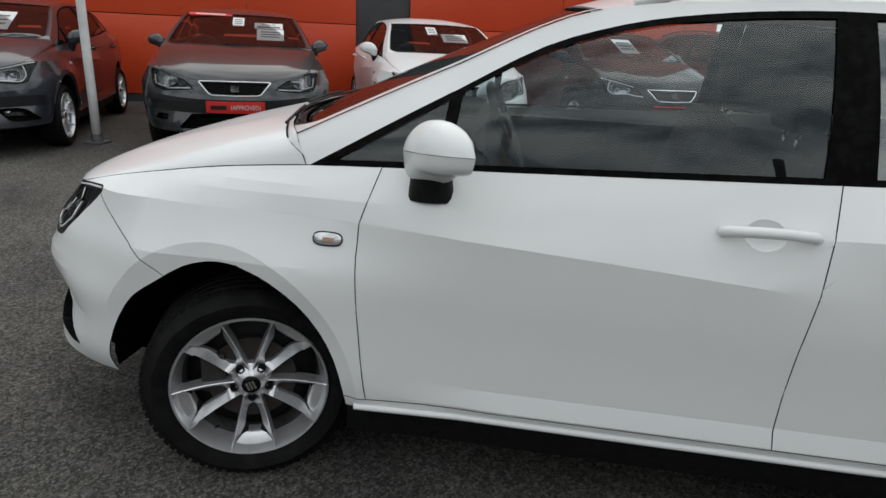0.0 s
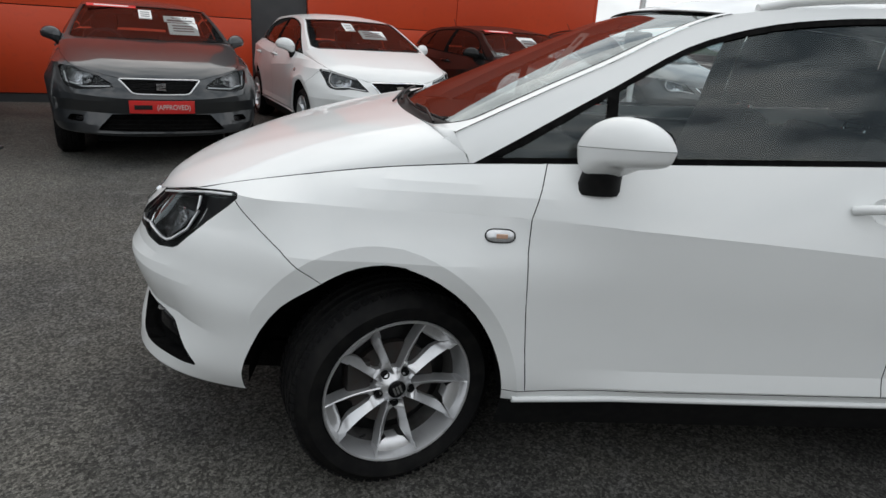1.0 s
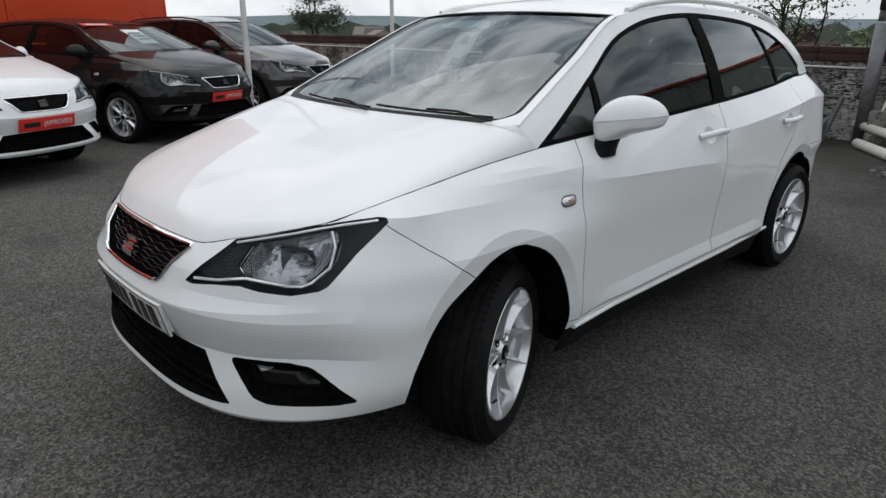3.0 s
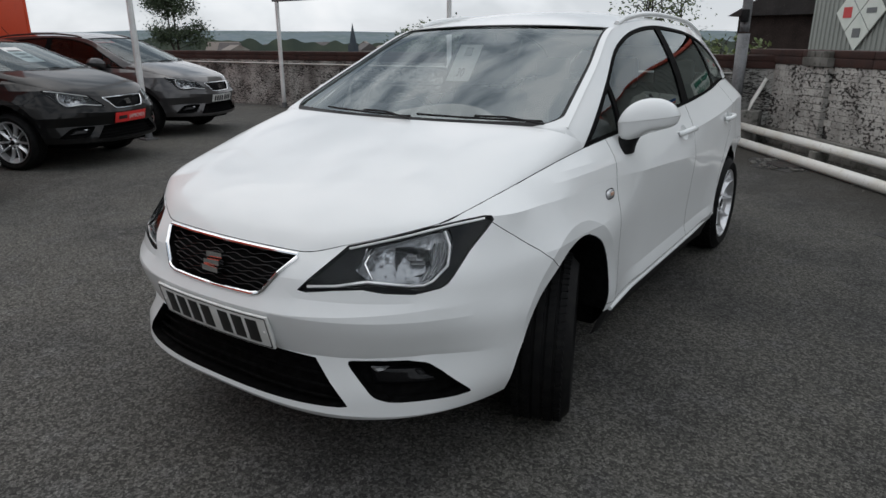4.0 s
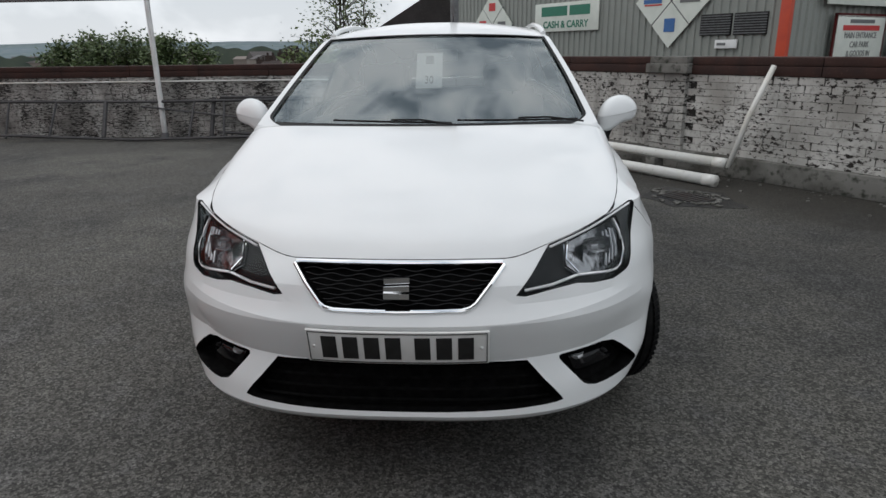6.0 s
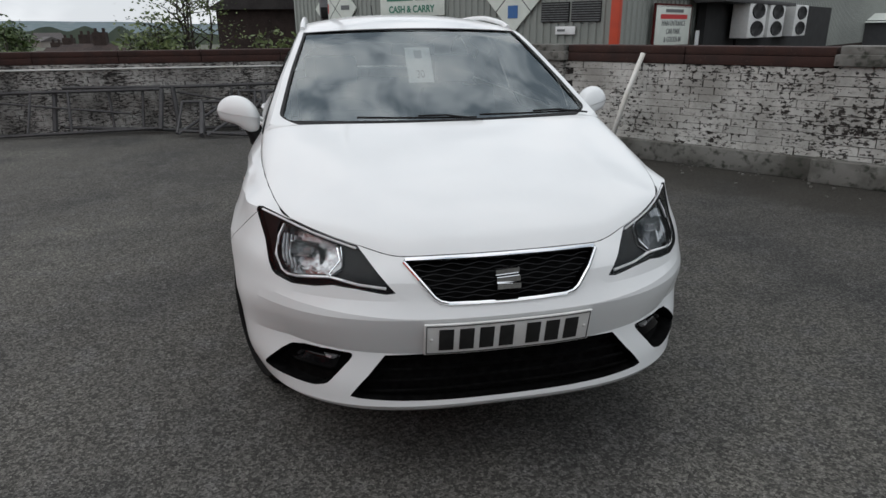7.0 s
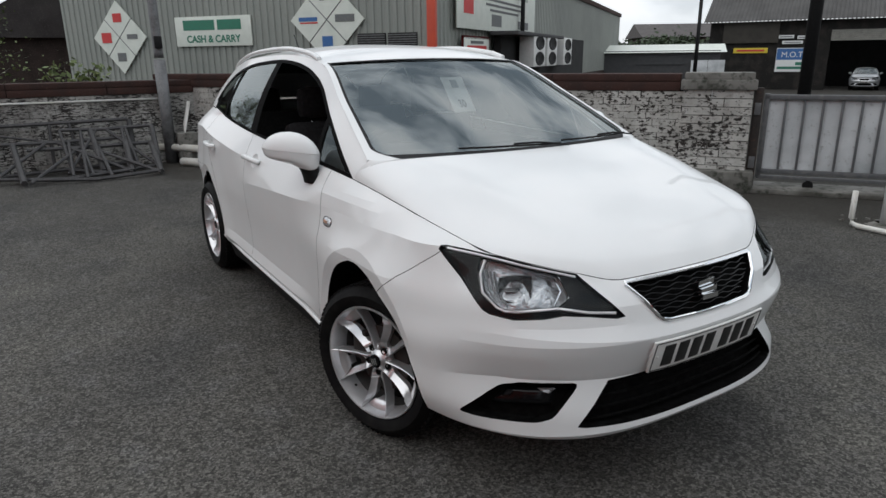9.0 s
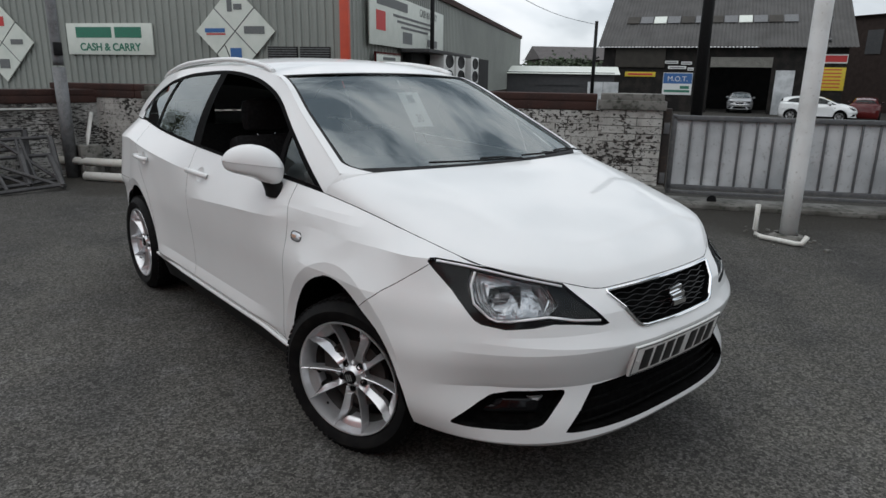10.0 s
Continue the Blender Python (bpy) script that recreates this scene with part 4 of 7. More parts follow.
        ring = [skin_off(ux + 0.0385 * math.copysign(abs(math.cos(a)) ** 0.6, math.cos(a)), uz + 0.0170 * math.copysign(abs(math.sin(a)) ** 0.8, math.sin(a)), 0.001) for a in [math.tau * k / 24 for k in range(24)]]
        tube(bm, ring, 0.0022, 5, closed=True)
        if s < 0:
            mirrored(bm, both=False)
        bmesh.ops.recalc_face_normals(bm, faces=bm.faces)
        put("seal", bm, M_BLACK, rp, "", radians(60))
        bm = bmesh.new()
        box(bm, 0, 0, 0, 0.030, 0.004, 0.012, bevel=0.002)
        c = skin_off(ux + 0.004, uz - 0.001, 0.008)
        bmesh.ops.translate(bm, vec=(c.x, c.y * s, c.z), verts=bm.verts)
        put("bulb_cap", bm, M_AMBER, rp, "amber bulb cap")
        # door handles in scooped cups
        for hx, hz, key in ((*HANDLES[0], "front_door"), (*HANDLES[1], "rear_door")):
            u = hx - XM + 1
            bm = bmesh.new()
            cup = [[bm.verts.new(skin_off(u - 0.01 + 0.048 * r * math.cos(a), hz + 0.035 * r * math.sin(a), -0.013 * (1 - r ** 3))) for a in [math.tau * k / 20 for k in range(20)]] for r in (1.0, 0.95, 0.85, 0.7, 0.5, 0.3, 0.02)]
            for A, B in zip(cup, cup[1:]):
                for k in range(20):
                    bm.faces.new((A[k], A[(k + 1) % 20], B[(k + 1) % 20], B[k]))
            if s < 0:
                mirrored(bm, both=False)
            bmesh.ops.recalc_face_normals(bm, faces=bm.faces)
            put("handle_cup", bm, coat, names[key, s], "", radians(60))
            bm = bmesh.new()
            tube(bm, [skin_off(u - 0.108, hz, 0.004), skin_off(u - 0.10, hz, 0.020), skin_off(u - 0.04, hz + 0.001, 0.032), skin_off(u + 0.03, hz + 0.002, 0.034), skin_off(u + 0.088, hz + 0.002, 0.028), skin_off(u + 0.098, hz + 0.002, 0.006)], 0.0132, 10)
            if s < 0:
                mirrored(bm, both=False)
            bmesh.ops.recalc_face_normals(bm, faces=bm.faces)
            put("handle", bm, coat, names[key, s], "", radians(60))
    # -- bonnet --
    ns, nv = (30, 24) if detail else (14, 12)
    zc0, zc1 = 0.747, 1.034
    bm = bmesh.new()
    grid = []
    for j in range(nv + 1):
        v = 1 - (1 - j / nv) ** 1.7
        yf = v * 0.624
        zf = front_line(yf)
        pf = skin(u_at_y(yf, zf), zf)
        xb = 0.857 + 0.147 * v ** 2.2 + 0.052 * v ** 40
        row = []
        for i in range(ns + 1):
            s = i / ns
            xe = 0.324 + (1.06 - 0.324) * s
            ze = edge_line(xe)
            ye = edge_y(xe)
            x = pf.x + (xb - pf.x) * s
            ctr = zc0 + (zc1 - zc0) * s ** 0.61
            h = max(0.0, 1 - v ** (4.2 + 2.8 * s)) ** (1 / (1 + 2.0 * s * s))
            z = ze + (ctr - ze) * h
            z += (zf - (edge_line(0.324) + (zc0 - edge_line(0.324)) * max(0.0, 1 - v ** 4.2))) * (1 - s) ** 4
            z += 0.005 * math.exp(-((v - 0.62) / 0.11) ** 2) * math.sin(math.pi * min(1, s * 1.05)) ** 0.7
            row.append(bm.verts.new((x, v * ye if v < 1 else ye, z)))
        grid.append(row)
    for j in range(nv):
        for i in range(ns):
            bm.faces.new((grid[j][i], grid[j][i + 1], grid[j + 1][i + 1], grid[j + 1][i])[::-1])
    rear = [(1 - (1 - j / nv) ** 1.7, grid[j][-1].co.copy()) for j in range(nv + 1) if j / nv > 0.4]
    mirrored(bm)
    bmesh.ops.recalc_face_normals(bm, faces=bm.faces)
    if sum(f.normal.z for f in bm.faces) < 0:
        bmesh.ops.reverse_faces(bm, faces=bm.faces)
    put("bonnet", rolled_edge(bm, 0.0014, 0.0035), panel, None, "", radians(20))

    # -- greenhouse sides --
    def cabin(x, z, off=0.0):
        zb, zc = belt_z(x), cant_z(x)
        g = (z - zb) / max(zc - zb, 1e-4)
        yb, yc = side_y(x, zb), cant_y(x)
        if x > XR:
            sn = min(1.0, (x - XR) / (tail_x(zb) - XR))
            yb = side_y(XR, zb) * (1 - sn ** 3.2) ** (1 / 3.2)
            yc = min(yc, yb - 0.02)
        y = yb + (yc - yb) * g + 0.022 * math.sin(math.pi * min(1, max(0, g))) * min(1, (zc - zb) / 0.3)
        return Vector((x, y + off, z))

    xs = [0.985 + 0.04 * k for k in range(0, 74, step)]
    side = flat_grid(xs, [0.94 + 0.03 * k for k in range(0, 18, step)])
    cant = [(x, cant_z(x)) for x in [0.98 + 0.08 * k for k in range(38)]]
    belt = [(x, belt_z(x) + 0.001) for x in [0.97 + 0.1 * k for k in range(31)]]
    glass_top = spline([(1.075, 0.956), (1.414, 1.148), (1.70, 1.296), (1.95, 1.357), (2.2, 1.382), (2.35, 1.387), (2.8, 1.371), (3.17, 1.326), (3.45, 1.240), (3.60, 1.130)])
    tx = [1.075 + 0.0631 * k for k in range(41)]
    dlo = [(x, glass_top(x)) for x in tx] + [(x, belt_z(x) + 0.004) for x in tx[::-1]]
    inner_top = [(x, max(glass_top(x) - 0.016 - 0.012 * max(0, 1 - (x - 1.07) * 3), belt_z(x) + 0.016)) for x in tx]
    inner_bot = [(x, belt_z(x) + 0.014) for x in tx]
    posts = [[(1.395, 0.93), (1.425, 1.20)], [(1.425, 0.93), (1.455, 1.20)], [(2.305, 0.95), (2.322, 1.42)], [(2.420, 0.95), (2.408, 1.42)], [(3.145, 0.98), (3.00, 1.40)], [(3.175, 0.98), (3.03, 1.40)]]
    for ln in [cant, belt, [(x, glass_top(x)) for x in tx], inner_top, inner_bot] + posts:
        score(side, ln)
    side.verts.index_update()
    sp = {}

    def post_x(k, z):
        (xa, za), (xb, zb) = posts[k]
        return xa + (xb - xa) * (z - za) / (zb - za)

    for f in side.faces:
        c = f.calc_center_median()
        x, z = c.x, c.y
        if z > cant_z(x) or z < belt_z(x) or x > 3.88:
            continue
        if 1.07 < x < 3.6 and z < glass_top(x):
            it = max(glass_top(x) - 0.016 - 0.012 * max(0, 1 - (x - 1.07) * 3), belt_z(x) + 0.016)
            pillar = any(post_x(k, z) < x < post_x(k + 1, z) for k in (0, 2, 4))
            if z > it or z < belt_z(x) + 0.014 or pillar:
                key = "window_trim"
            else:
                key = "quarter_light" if x < post_x(0, z) else ("front_window" if x < post_x(2, z) else ("rear_window" if x < post_x(4, z) else "load_window"))
        else:
            key = "pillar"
        sp.setdefault(key, []).append(f)
    for key, mt in (("pillar", coat), ("window_trim", M_INTAKE), ("quarter_light", M_GLASS), ("front_window", M_GLASS if detail else M_SMOKE), ("rear_window", M_TINT if detail else M_PRIVACY), ("load_window", M_TINT if detail else M_PRIVACY)):
        for s in (1, -1):
            if key not in sp or (key == "front_window" and open_right and s > 0):
                continue
            off = -0.004 if key.endswith("window") or key == "quarter_light" else (0.0015 if key == "window_trim" else 0)
            bm = lifted(sp[key], lambda x, z: cabin(x, z, off))
            if s > 0:
                pass
            else:
                mirrored(bm, both=False)
            bmesh.ops.recalc_face_normals(bm, faces=bm.faces)
            if sum(f.normal.y for f in bm.faces) * s < 0:
                bmesh.ops.reverse_faces(bm, faces=bm.faces)
            lab = "" if key != "front_window" else "clear door glass reflecting clouds"
            pane = put(key if key != "pillar" else "roof_side", bm, mt, None, lab, radians(25))
            if detail and (key.endswith("window") or key == "quarter_light"):
                pane.visible_shadow = False
    # -- windscreen and roof --
    bm = bmesh.new()
    nw = 16 if detail else 8

    def screen(s, v):
        xe = 1.02 + (1.775 - 1.02) * s
        ye, ze = cant_y(xe), cant_z(xe)
        xc = 0.86 + (1.70 - 0.86) * s
        zc = 1.022 + (roof_z(1.70) - 1.022) * (s + 0.10 * s * (1 - s))
        q = abs(v) ** 2.2
        return Vector((xc + (xe - xc) * q, v * ye, zc + (ze - zc) * q))

    def patch(fn, n1, n2, lo=-1.0):
        q = bmesh.new()
        g = [[q.verts.new(fn(i / n1, lo + (1 - lo) * j / n2)) for j in range(n2 + 1)] for i in range(n1 + 1)]
        for i in range(n1):
            for j in range(n2):
                q.faces.new((g[i][j], g[i][j + 1], g[i + 1][j + 1], g[i + 1][j]))
        q.normal_update()
        if sum(f.normal.z for f in q.faces) < 0:
            bmesh.ops.reverse_faces(q, faces=q.faces)
        q.normal_update()
        return q
    bm.free()
    ws = put("windscreen", patch(lambda s, v: screen(s, v) + Vector((0.004, 0, -0.004)), nw, nw * 2), M_SCREEN if detail else M_GLASS, None, "sloping windscreen reflecting grey clouds")
    ws.visible_shadow = False
    def banded(s, v, lo, hi, vlo, vhi, up):
        """A strip on the windscreen; strips up its sides turn inward at the foot, so that the glass ends in round corners."""
        f = lo + (hi - lo) * s
        turn = 0.13 * max(0.0, 1 - f / 0.10) ** 2 if vhi - vlo < 0.5 else 0.0
        a, b = vlo - (turn if vhi > 0 and vlo > 0 else 0.0), vhi + (turn if vlo < 0 and vhi < 0 else 0.0)
        if vhi - vlo < 0.03:
            a, b = vlo - (turn if vlo > 0 else -turn), vhi - (turn if vlo > 0 else -turn)
        return screen(f, a + (b - a) * (v + 1) / 2) + Vector((-up, 0, up))
    for nm, lo, hi, vlo, vhi in (("header_band", 0.985, 1.0, -1, 1), ("base_band", 0.0, 0.04, -1, 1), ("edge_band", 0.0, 1.0, -0.966, -0.946), ("edge_band", 0.0, 1.0, 0.946, 0.966), ("pillar_face", 0.0, 1.0, -1.006, -0.966), ("pillar_face", 0.0, 1.0, 0.966, 1.006)):
        slim = nm in ("edge_band", "pillar_face")
        up = {"edge_band": 0.0018, "pillar_face": 0.0028}.get(nm, 0.001)
        put(nm, patch(lambda s, v: banded(s ** 1.6 if slim else s, v, lo, hi, vlo, vhi, up), nw * 2 if slim else 2, 4 if slim else nw * 2), coat if nm == "pillar_face" else M_BLACK, ws)

    def roof(s, v):
        xe = 1.775 + (3.88 - 1.775) * s
        xc = 1.70 + (3.94 - 1.70) * s
        q = abs(v) ** 2.4
        x = xc + (xe - xc) * q
        return Vector((x, v * cant_y(xe), roof_z(xc) + (cant_z(xe) - roof_z(xc)) * q))
    put("roof", patch(roof, 24 if detail else 12, 24), coat)

    def tail(s, v):
        a = roof(1, v)
        uu = 3.6 + 1 - abs(v) * 0.78
        b = skin(min(uu, 4.58), belt_z(3.5 + (uu - 3.6) * 0.6))
        b = Vector((b.x, math.copysign(b.y, v), b.z))
        return a.lerp(b, s) + Vector((0.03 * math.sin(math.pi * s), 0, 0))
    tg = put("tailgate", patch(tail, 8, 16), coat)
    put("rear_screen", patch(lambda s, v: tail(0.12 + 0.75 * s, v * 0.8) + Vector((0.006, 0, 0.002)), 6, 12), M_TINT if detail else M_PRIVACY, tg)
    # roof rails and aerial
    if not hatch:
        for s in (1, -1):
            bm = bmesh.new()
            xs2 = [1.85 + 1.75 * k / 20 for k in range(21)]
            tube(bm, [(x, s * (cant_y(x) - 0.012), cant_z(x) + 0.006 + 0.026 * math.sin(math.pi * k / 20) ** 0.45) for k, x in enumerate(xs2)], 0.0135, 8)
            bmesh.ops.recalc_face_normals(bm, faces=bm.faces)
            put("roof_rail", bm, coat, None, "", radians(60))
    bm = bmesh.new()
    tube(bm, [(3.55, 0, 1.37), (3.62, 0, 1.45), (3.72, 0, 1.56)], 0.004, 6)
    put("aerial", bm, M_BLACK)
    # painted corners between the bonnet and the foot of each pillar
    for s in (1, -1):
        bm = bmesh.new()
        rows = []
        for v, co in rear:
            low, high = co + Vector((0.004, -0.002, -0.004)), screen(0.0, v * 1.004) + Vector((-0.006, 0, 0.004))
            mid = low.lerp(high, 0.5) + Vector((-0.004, 0.004, 0.004))
            rows.append([bm.verts.new((p.x, p.y * s, p.z)) for p in (low, mid, high)])
        for A, B in zip(rows, rows[1:]):
            for k in range(2):
                bm.faces.new((A[k], A[k + 1], B[k + 1], B[k]))
        bm.normal_update()
        if sum(f.normal.z for f in bm.faces) < 0:
            bmesh.ops.reverse_faces(bm, faces=bm.faces)
        put("pillar_foot", bm, coat, None, "", radians(70))
    # scuttle and wipers
    put("scuttle", patch(lambda s, v: Vector((0.845 + 0.19 * abs(v) ** 2 + 0.06 * s, v * 0.62, 1.012 + 0.004 * s - 0.03 * abs(v) ** 4)), 2, 16), M_BLACK)
    for y0, y1 in ((-0.12, 0.36), (-0.62, -0.14)):
        bm = bmesh.new()
        pts = [screen(0.022 + 0.02 * k / 8, (y0 + (y1 - y0) * k / 8) / 0.70) + Vector((-0.008, 0, 0.014)) for k in range(9)]
        tube(bm, pts, 0.0042, 6)
        tube(bm, [pts[0] + Vector((-0.03, -0.02, -0.006)), pts[2] + Vector((-0.004, 0, 0.01)), pts[4] + Vector((0, 0, 0.008))], 0.0042, 6)
        bmesh.ops.recalc_face_normals(bm, faces=bm.faces)
        put("wiper", bm, M_BLACK)
    # sill strip, arch liners, underbody
    for s in (1, -1):
        bm = bmesh.new()
        tube(bm, [(x, s * (skin(u_at_x(x, 0.31), 0.31).y + 0.004), 0.306) for x in (1.215, 1.5, 2.0, 2.5, 3.0)], 0.009, 8)
        bmesh.ops.recalc_face_normals(bm, faces=bm.faces)
        put("sill_strip", bm, coat, None, "", radians(60))
        for k, (ax, az, rx, rz) in enumerate(ARCHES):
            bm = bmesh.new()
            rows = []
            for i in range(21):
                a = math.pi * (0.02 + 0.96 * i / 20)
                x, z = ax - (rx - 0.001) * math.cos(a), az + (rz - 0.001) * math.sin(a)
                yo = skin(u_at_x(x, max(z, 0.22)), max(z, 0.22)).y - 0.003
                rows.append([bm.verts.new((x, s * yy, z)) for yy in (yo, yo - 0.03, 0.50)])
            for A, B in zip(rows, rows[1:]):
                for j in range(2):
                    bm.faces.new((A[j], A[j + 1], B[j + 1], B[j]))
            bm.faces.new([r[2] for r in rows])
            bmesh.ops.recalc_face_normals(bm, faces=bm.faces)
            put("arch_liner", bm, M_INTAKE, None, "", radians(50))
    bm = bmesh.new()
    box(bm, 2.1, 0, 0.245, 3.75, 0.98, 0.10, bevel=0.02)
    box(bm, 2.1, 0, 0.25, 1.75, 1.52, 0.08, bevel=0.02)
    put("underbody", bm, M_INTAKE, None, "", radians(40))
    # cabin
    bm = bmesh.new()
    box(bm, 1.22, 0, 0.72, 0.36, 1.30, 0.46, bevel=0.06)
    box(bm, 1.20, 0, 0.955, 0.44, 1.28, 0.06, bevel=0.025)
    box(bm, 1.30, 0.36, 0.99, 0.22, 0.36, 0.08, bevel=0.035)
    box(bm, 0.80, 0, 0.62, 0.60, 0.98, 0.52, bevel=0.05)
    put("dashboard", bm, M_DASH, None, "", radians(40))
    for s in (1, -1):
        bm = bmesh.new()
        box(bm, 2.33, s * 0.70, 0.64, 2.1, 0.08, 0.62, bevel=0.03)
        put("door_lining", bm, M_DASH, None, "", radians(40))
    bm = bmesh.new()
    box(bm, 3.55, 0, 0.62, 0.9, 1.2, 0.6, bevel=0.05)
    put("load_cover", bm, M_CABIN, None, "", radians(40))
    put("headlining", patch(lambda s, v: roof(s, v * 0.96) + Vector((0.03, 0, -0.035)), 8, 10), M_DASH)
    for y in (-0.36, 0.36):
        seat(car, y * wide, 1.62)
    seat(car, 0, 2.52, 1.22, True)
    sw = new("steering_wheel")
    sw.parent = car
    sw.matrix_local = pose(1.50, 0.36 * wide, 0.93, 0, 66, 0)
    bm = bmesh.new()
    tube(bm, [(0.18 * math.cos(a), 0.18 * math.sin(a), 0) for a in [math.tau * k / 32 for k in range(32)]], 0.016, 10, closed=True)
    part("rim", bm, M_DASH, sw)
    bm = bmesh.new()
    box(bm, 0, 0, 0, 0.11, 0.13, 0.05, bevel=0.02)
    box(bm, 0, 0.11, 0, 0.05, 0.12, 0.02, bevel=0.008)
    box(bm, 0, -0.11, 0, 0.05, 0.12, 0.02, bevel=0.008)
    box(bm, 0.11, 0, 0, 0.12, 0.04, 0.02, bevel=0.008)
    part("boss", bm, M_DASH, sw)
    bm = bmesh.new()
    box(bm, 1.71, 0, 1.285, 0.03, 0.22, 0.06, bevel=0.012)
    tube(bm, [(1.71, 0, 1.30), (1.69, 0, 1.335)], 0.008)
    put("rear_view_mirror", bm, M_DASH, None, "", radians(40))
    # wheels
    for s in (1, -1):
        wheel(car, HUB_F, s * 0.715 * wide, steer, s, alloy, detail)
        wheel(car, HUB_R - (0 if not hatch else 0), s * 0.715 * wide, 0.0, s, alloy, detail)
        door_mirror(car, s, coat)
        if wide != 1.0:
            car.children[-1].scale = (1, wide, 1)
    # number plate: characters become bars
    pl = new("number_plate")
    pl.parent = car
    pl.matrix_local = pose(skin(0.0, 0.514).x - 0.014, 0, 0.514, 0, -13, 0)
    def bend(y):
        return 0.92 * (skin(u_at_y(abs(y), 0.52), 0.52).x - skin(0.0, 0.52).x)

    def bent(q):
        for k in range(-5, 6):
            bmesh.ops.bisect_plane(q, geom=q.verts[:] + q.edges[:] + q.faces[:], plane_co=(0, k * 0.048, 0), plane_no=(0, 1, 0))
        for v in q.verts:
            v.co.x += bend(v.co.y)
        return q

    bm = bmesh.new()
    box(bm, 0, 0, 0, 0.008, 0.52, 0.111, bevel=0.003)
    bent(bm)
    part("plate", bm, M_PLATE if plate == "white" else M_REDPLATE, pl, "white number plate" if plate == "white" else "red dealer plate")
    if plate == "white":
        for y in (-0.194, -0.133, -0.072, -0.011, 0.072, 0.133, 0.194):
            bm = bmesh.new()
            box(bm, -0.0052, -y, 0, 0.002, 0.044, 0.076, bevel=0.0008)
            bent(bm)
            part("character_bar", bm, M_PLATEINK, pl)
        bm = bmesh.new()
        for sz in (-1, 1):
            box(bm, -0.0048, 0, sz * 0.050, 0.0015, 0.506, 0.0025)
            box(bm, -0.0048, sz * 0.253, 0, 0.0015, 0.0025, 0.1)
        bent(bm)
        part("border", bm, M_PLATEINK, pl, smooth=False)
        for sz in (-1, 1):
            bm = bmesh.new()
            spun(bm, [(0.0, -0.0075), (0.005, -0.006), (0.006, -0.004)], 10, "X", (bend(0.238), sz * 0.238, 0))
            part("screw", bm, M_PLATE, pl)
        bm = bmesh.new()
        box(bm, 0.0, 0, 0, 0.012, 0.500, 0.095, bevel=0.004)
        bmesh.ops.translate(bm, vec=(0.010, 0, 0), verts=bm.verts)
        bent(bm)
        part("plate_backing", bm, coat, pl)
    else:
        bm = bmesh.new()
        box(bm, -0.0052 + bend(0.15), 0.15, 0, 0.002, 0.14, 0.040, bevel=0.0008)
        part("word_bar", bm, M_PLATEINK, pl)
        words("(APPROVED)", 0.062, M_PLATE, Matrix.Translation((-0.0055, -0.09, 0)) @ Matrix(((0, 0, -1, 0), (-1, 0, 0, 0), (0, 1, 0, 0), (0, 0, 0, 1))), pl, squeeze=0.78, depth=0.001)
    # cards behind the windscreen
    for kind, s, v, w, h in cards:
        p = screen(s, v)
        yd = Vector((0, 1, 0))
        xd = screen(s + 0.02, v) - screen(s - 0.02, v)
        xd = Vector((xd.x, 0, xd.z)).normalized()
        zd = Vector((-yd)).cross(xd)
        m = Matrix(((-yd.x, xd.x, zd.x, p.x + 0.040), (-yd.y, xd.y, zd.y, p.y), (-yd.z, xd.z, zd.z, p.z - 0.028), (0, 0, 0, 1)))
        if kind == "thirty":
            # hangs from the mirror, leaning back a little behind the glass
            m = Matrix(((0, 0.643, -0.766, p.x + 0.05), (-1, 0, 0, p.y), (0, 0.766, 0.643, p.z - 0.045), (0, 0, 0, 1)))
        cd = new("window_card")
        cd.parent = car
        cd.matrix_local = m
        bm = bmesh.new()
        box(bm, 0, 0, 0, w, h, 0.002)
        part("card", bm, M_REDPLATE if kind == "red" else M_PAPER, cd, "red windscreen strip" if kind == "red" else "white price card", smooth=False)
        if kind == "sold":
            words("SOLD", h * 0.42, M_INK, Matrix.Translation((0, h * 0.22, 0.002)), cd, depth=0.001)
            bm = bmesh.new()
            box(bm, 0, -h * 0.22, 0.002, w * 0.8, h * 0.25, 0.002)
            part("print_bar", bm, M_INK, cd, smooth=False)
        elif kind == "thirty":
            words("30", 0.062, M_PLATEINK, Matrix.Translation((0, -h * 0.28, 0.002)), cd, squeeze=0.66, depth=0.001)
            bm = bmesh.new()
            box(bm, 0, h * 0.30, 0.002, w * 0.30, h * 0.22, 0.002)
            part("print_bar", bm, M_INK, cd, smooth=False)
        elif kind == "red":
            bm = bmesh.new()
            box(bm, 0, 0, 0.002, w * 0.7, h * 0.35, 0.002)
            part("word_bar", bm, M_PAPER, cd, smooth=False)
        else:
            bm = bmesh.new()
            for k in range(3):
                box(bm, 0, h * (0.25 - 0.22 * k), 0.002, w * 0.7, h * 0.08, 0.002)
            part("print_bar", bm, M_INK, cd, smooth=False)
    return car


hero = build_car("white estate car with silver alloy wheels on the asphalt", Matrix.Identity(4), M_WHITE, True, False, 21.0, cards=(("thirty", 0.65, 0.02, 0.120, 0.20),), open_right=True)

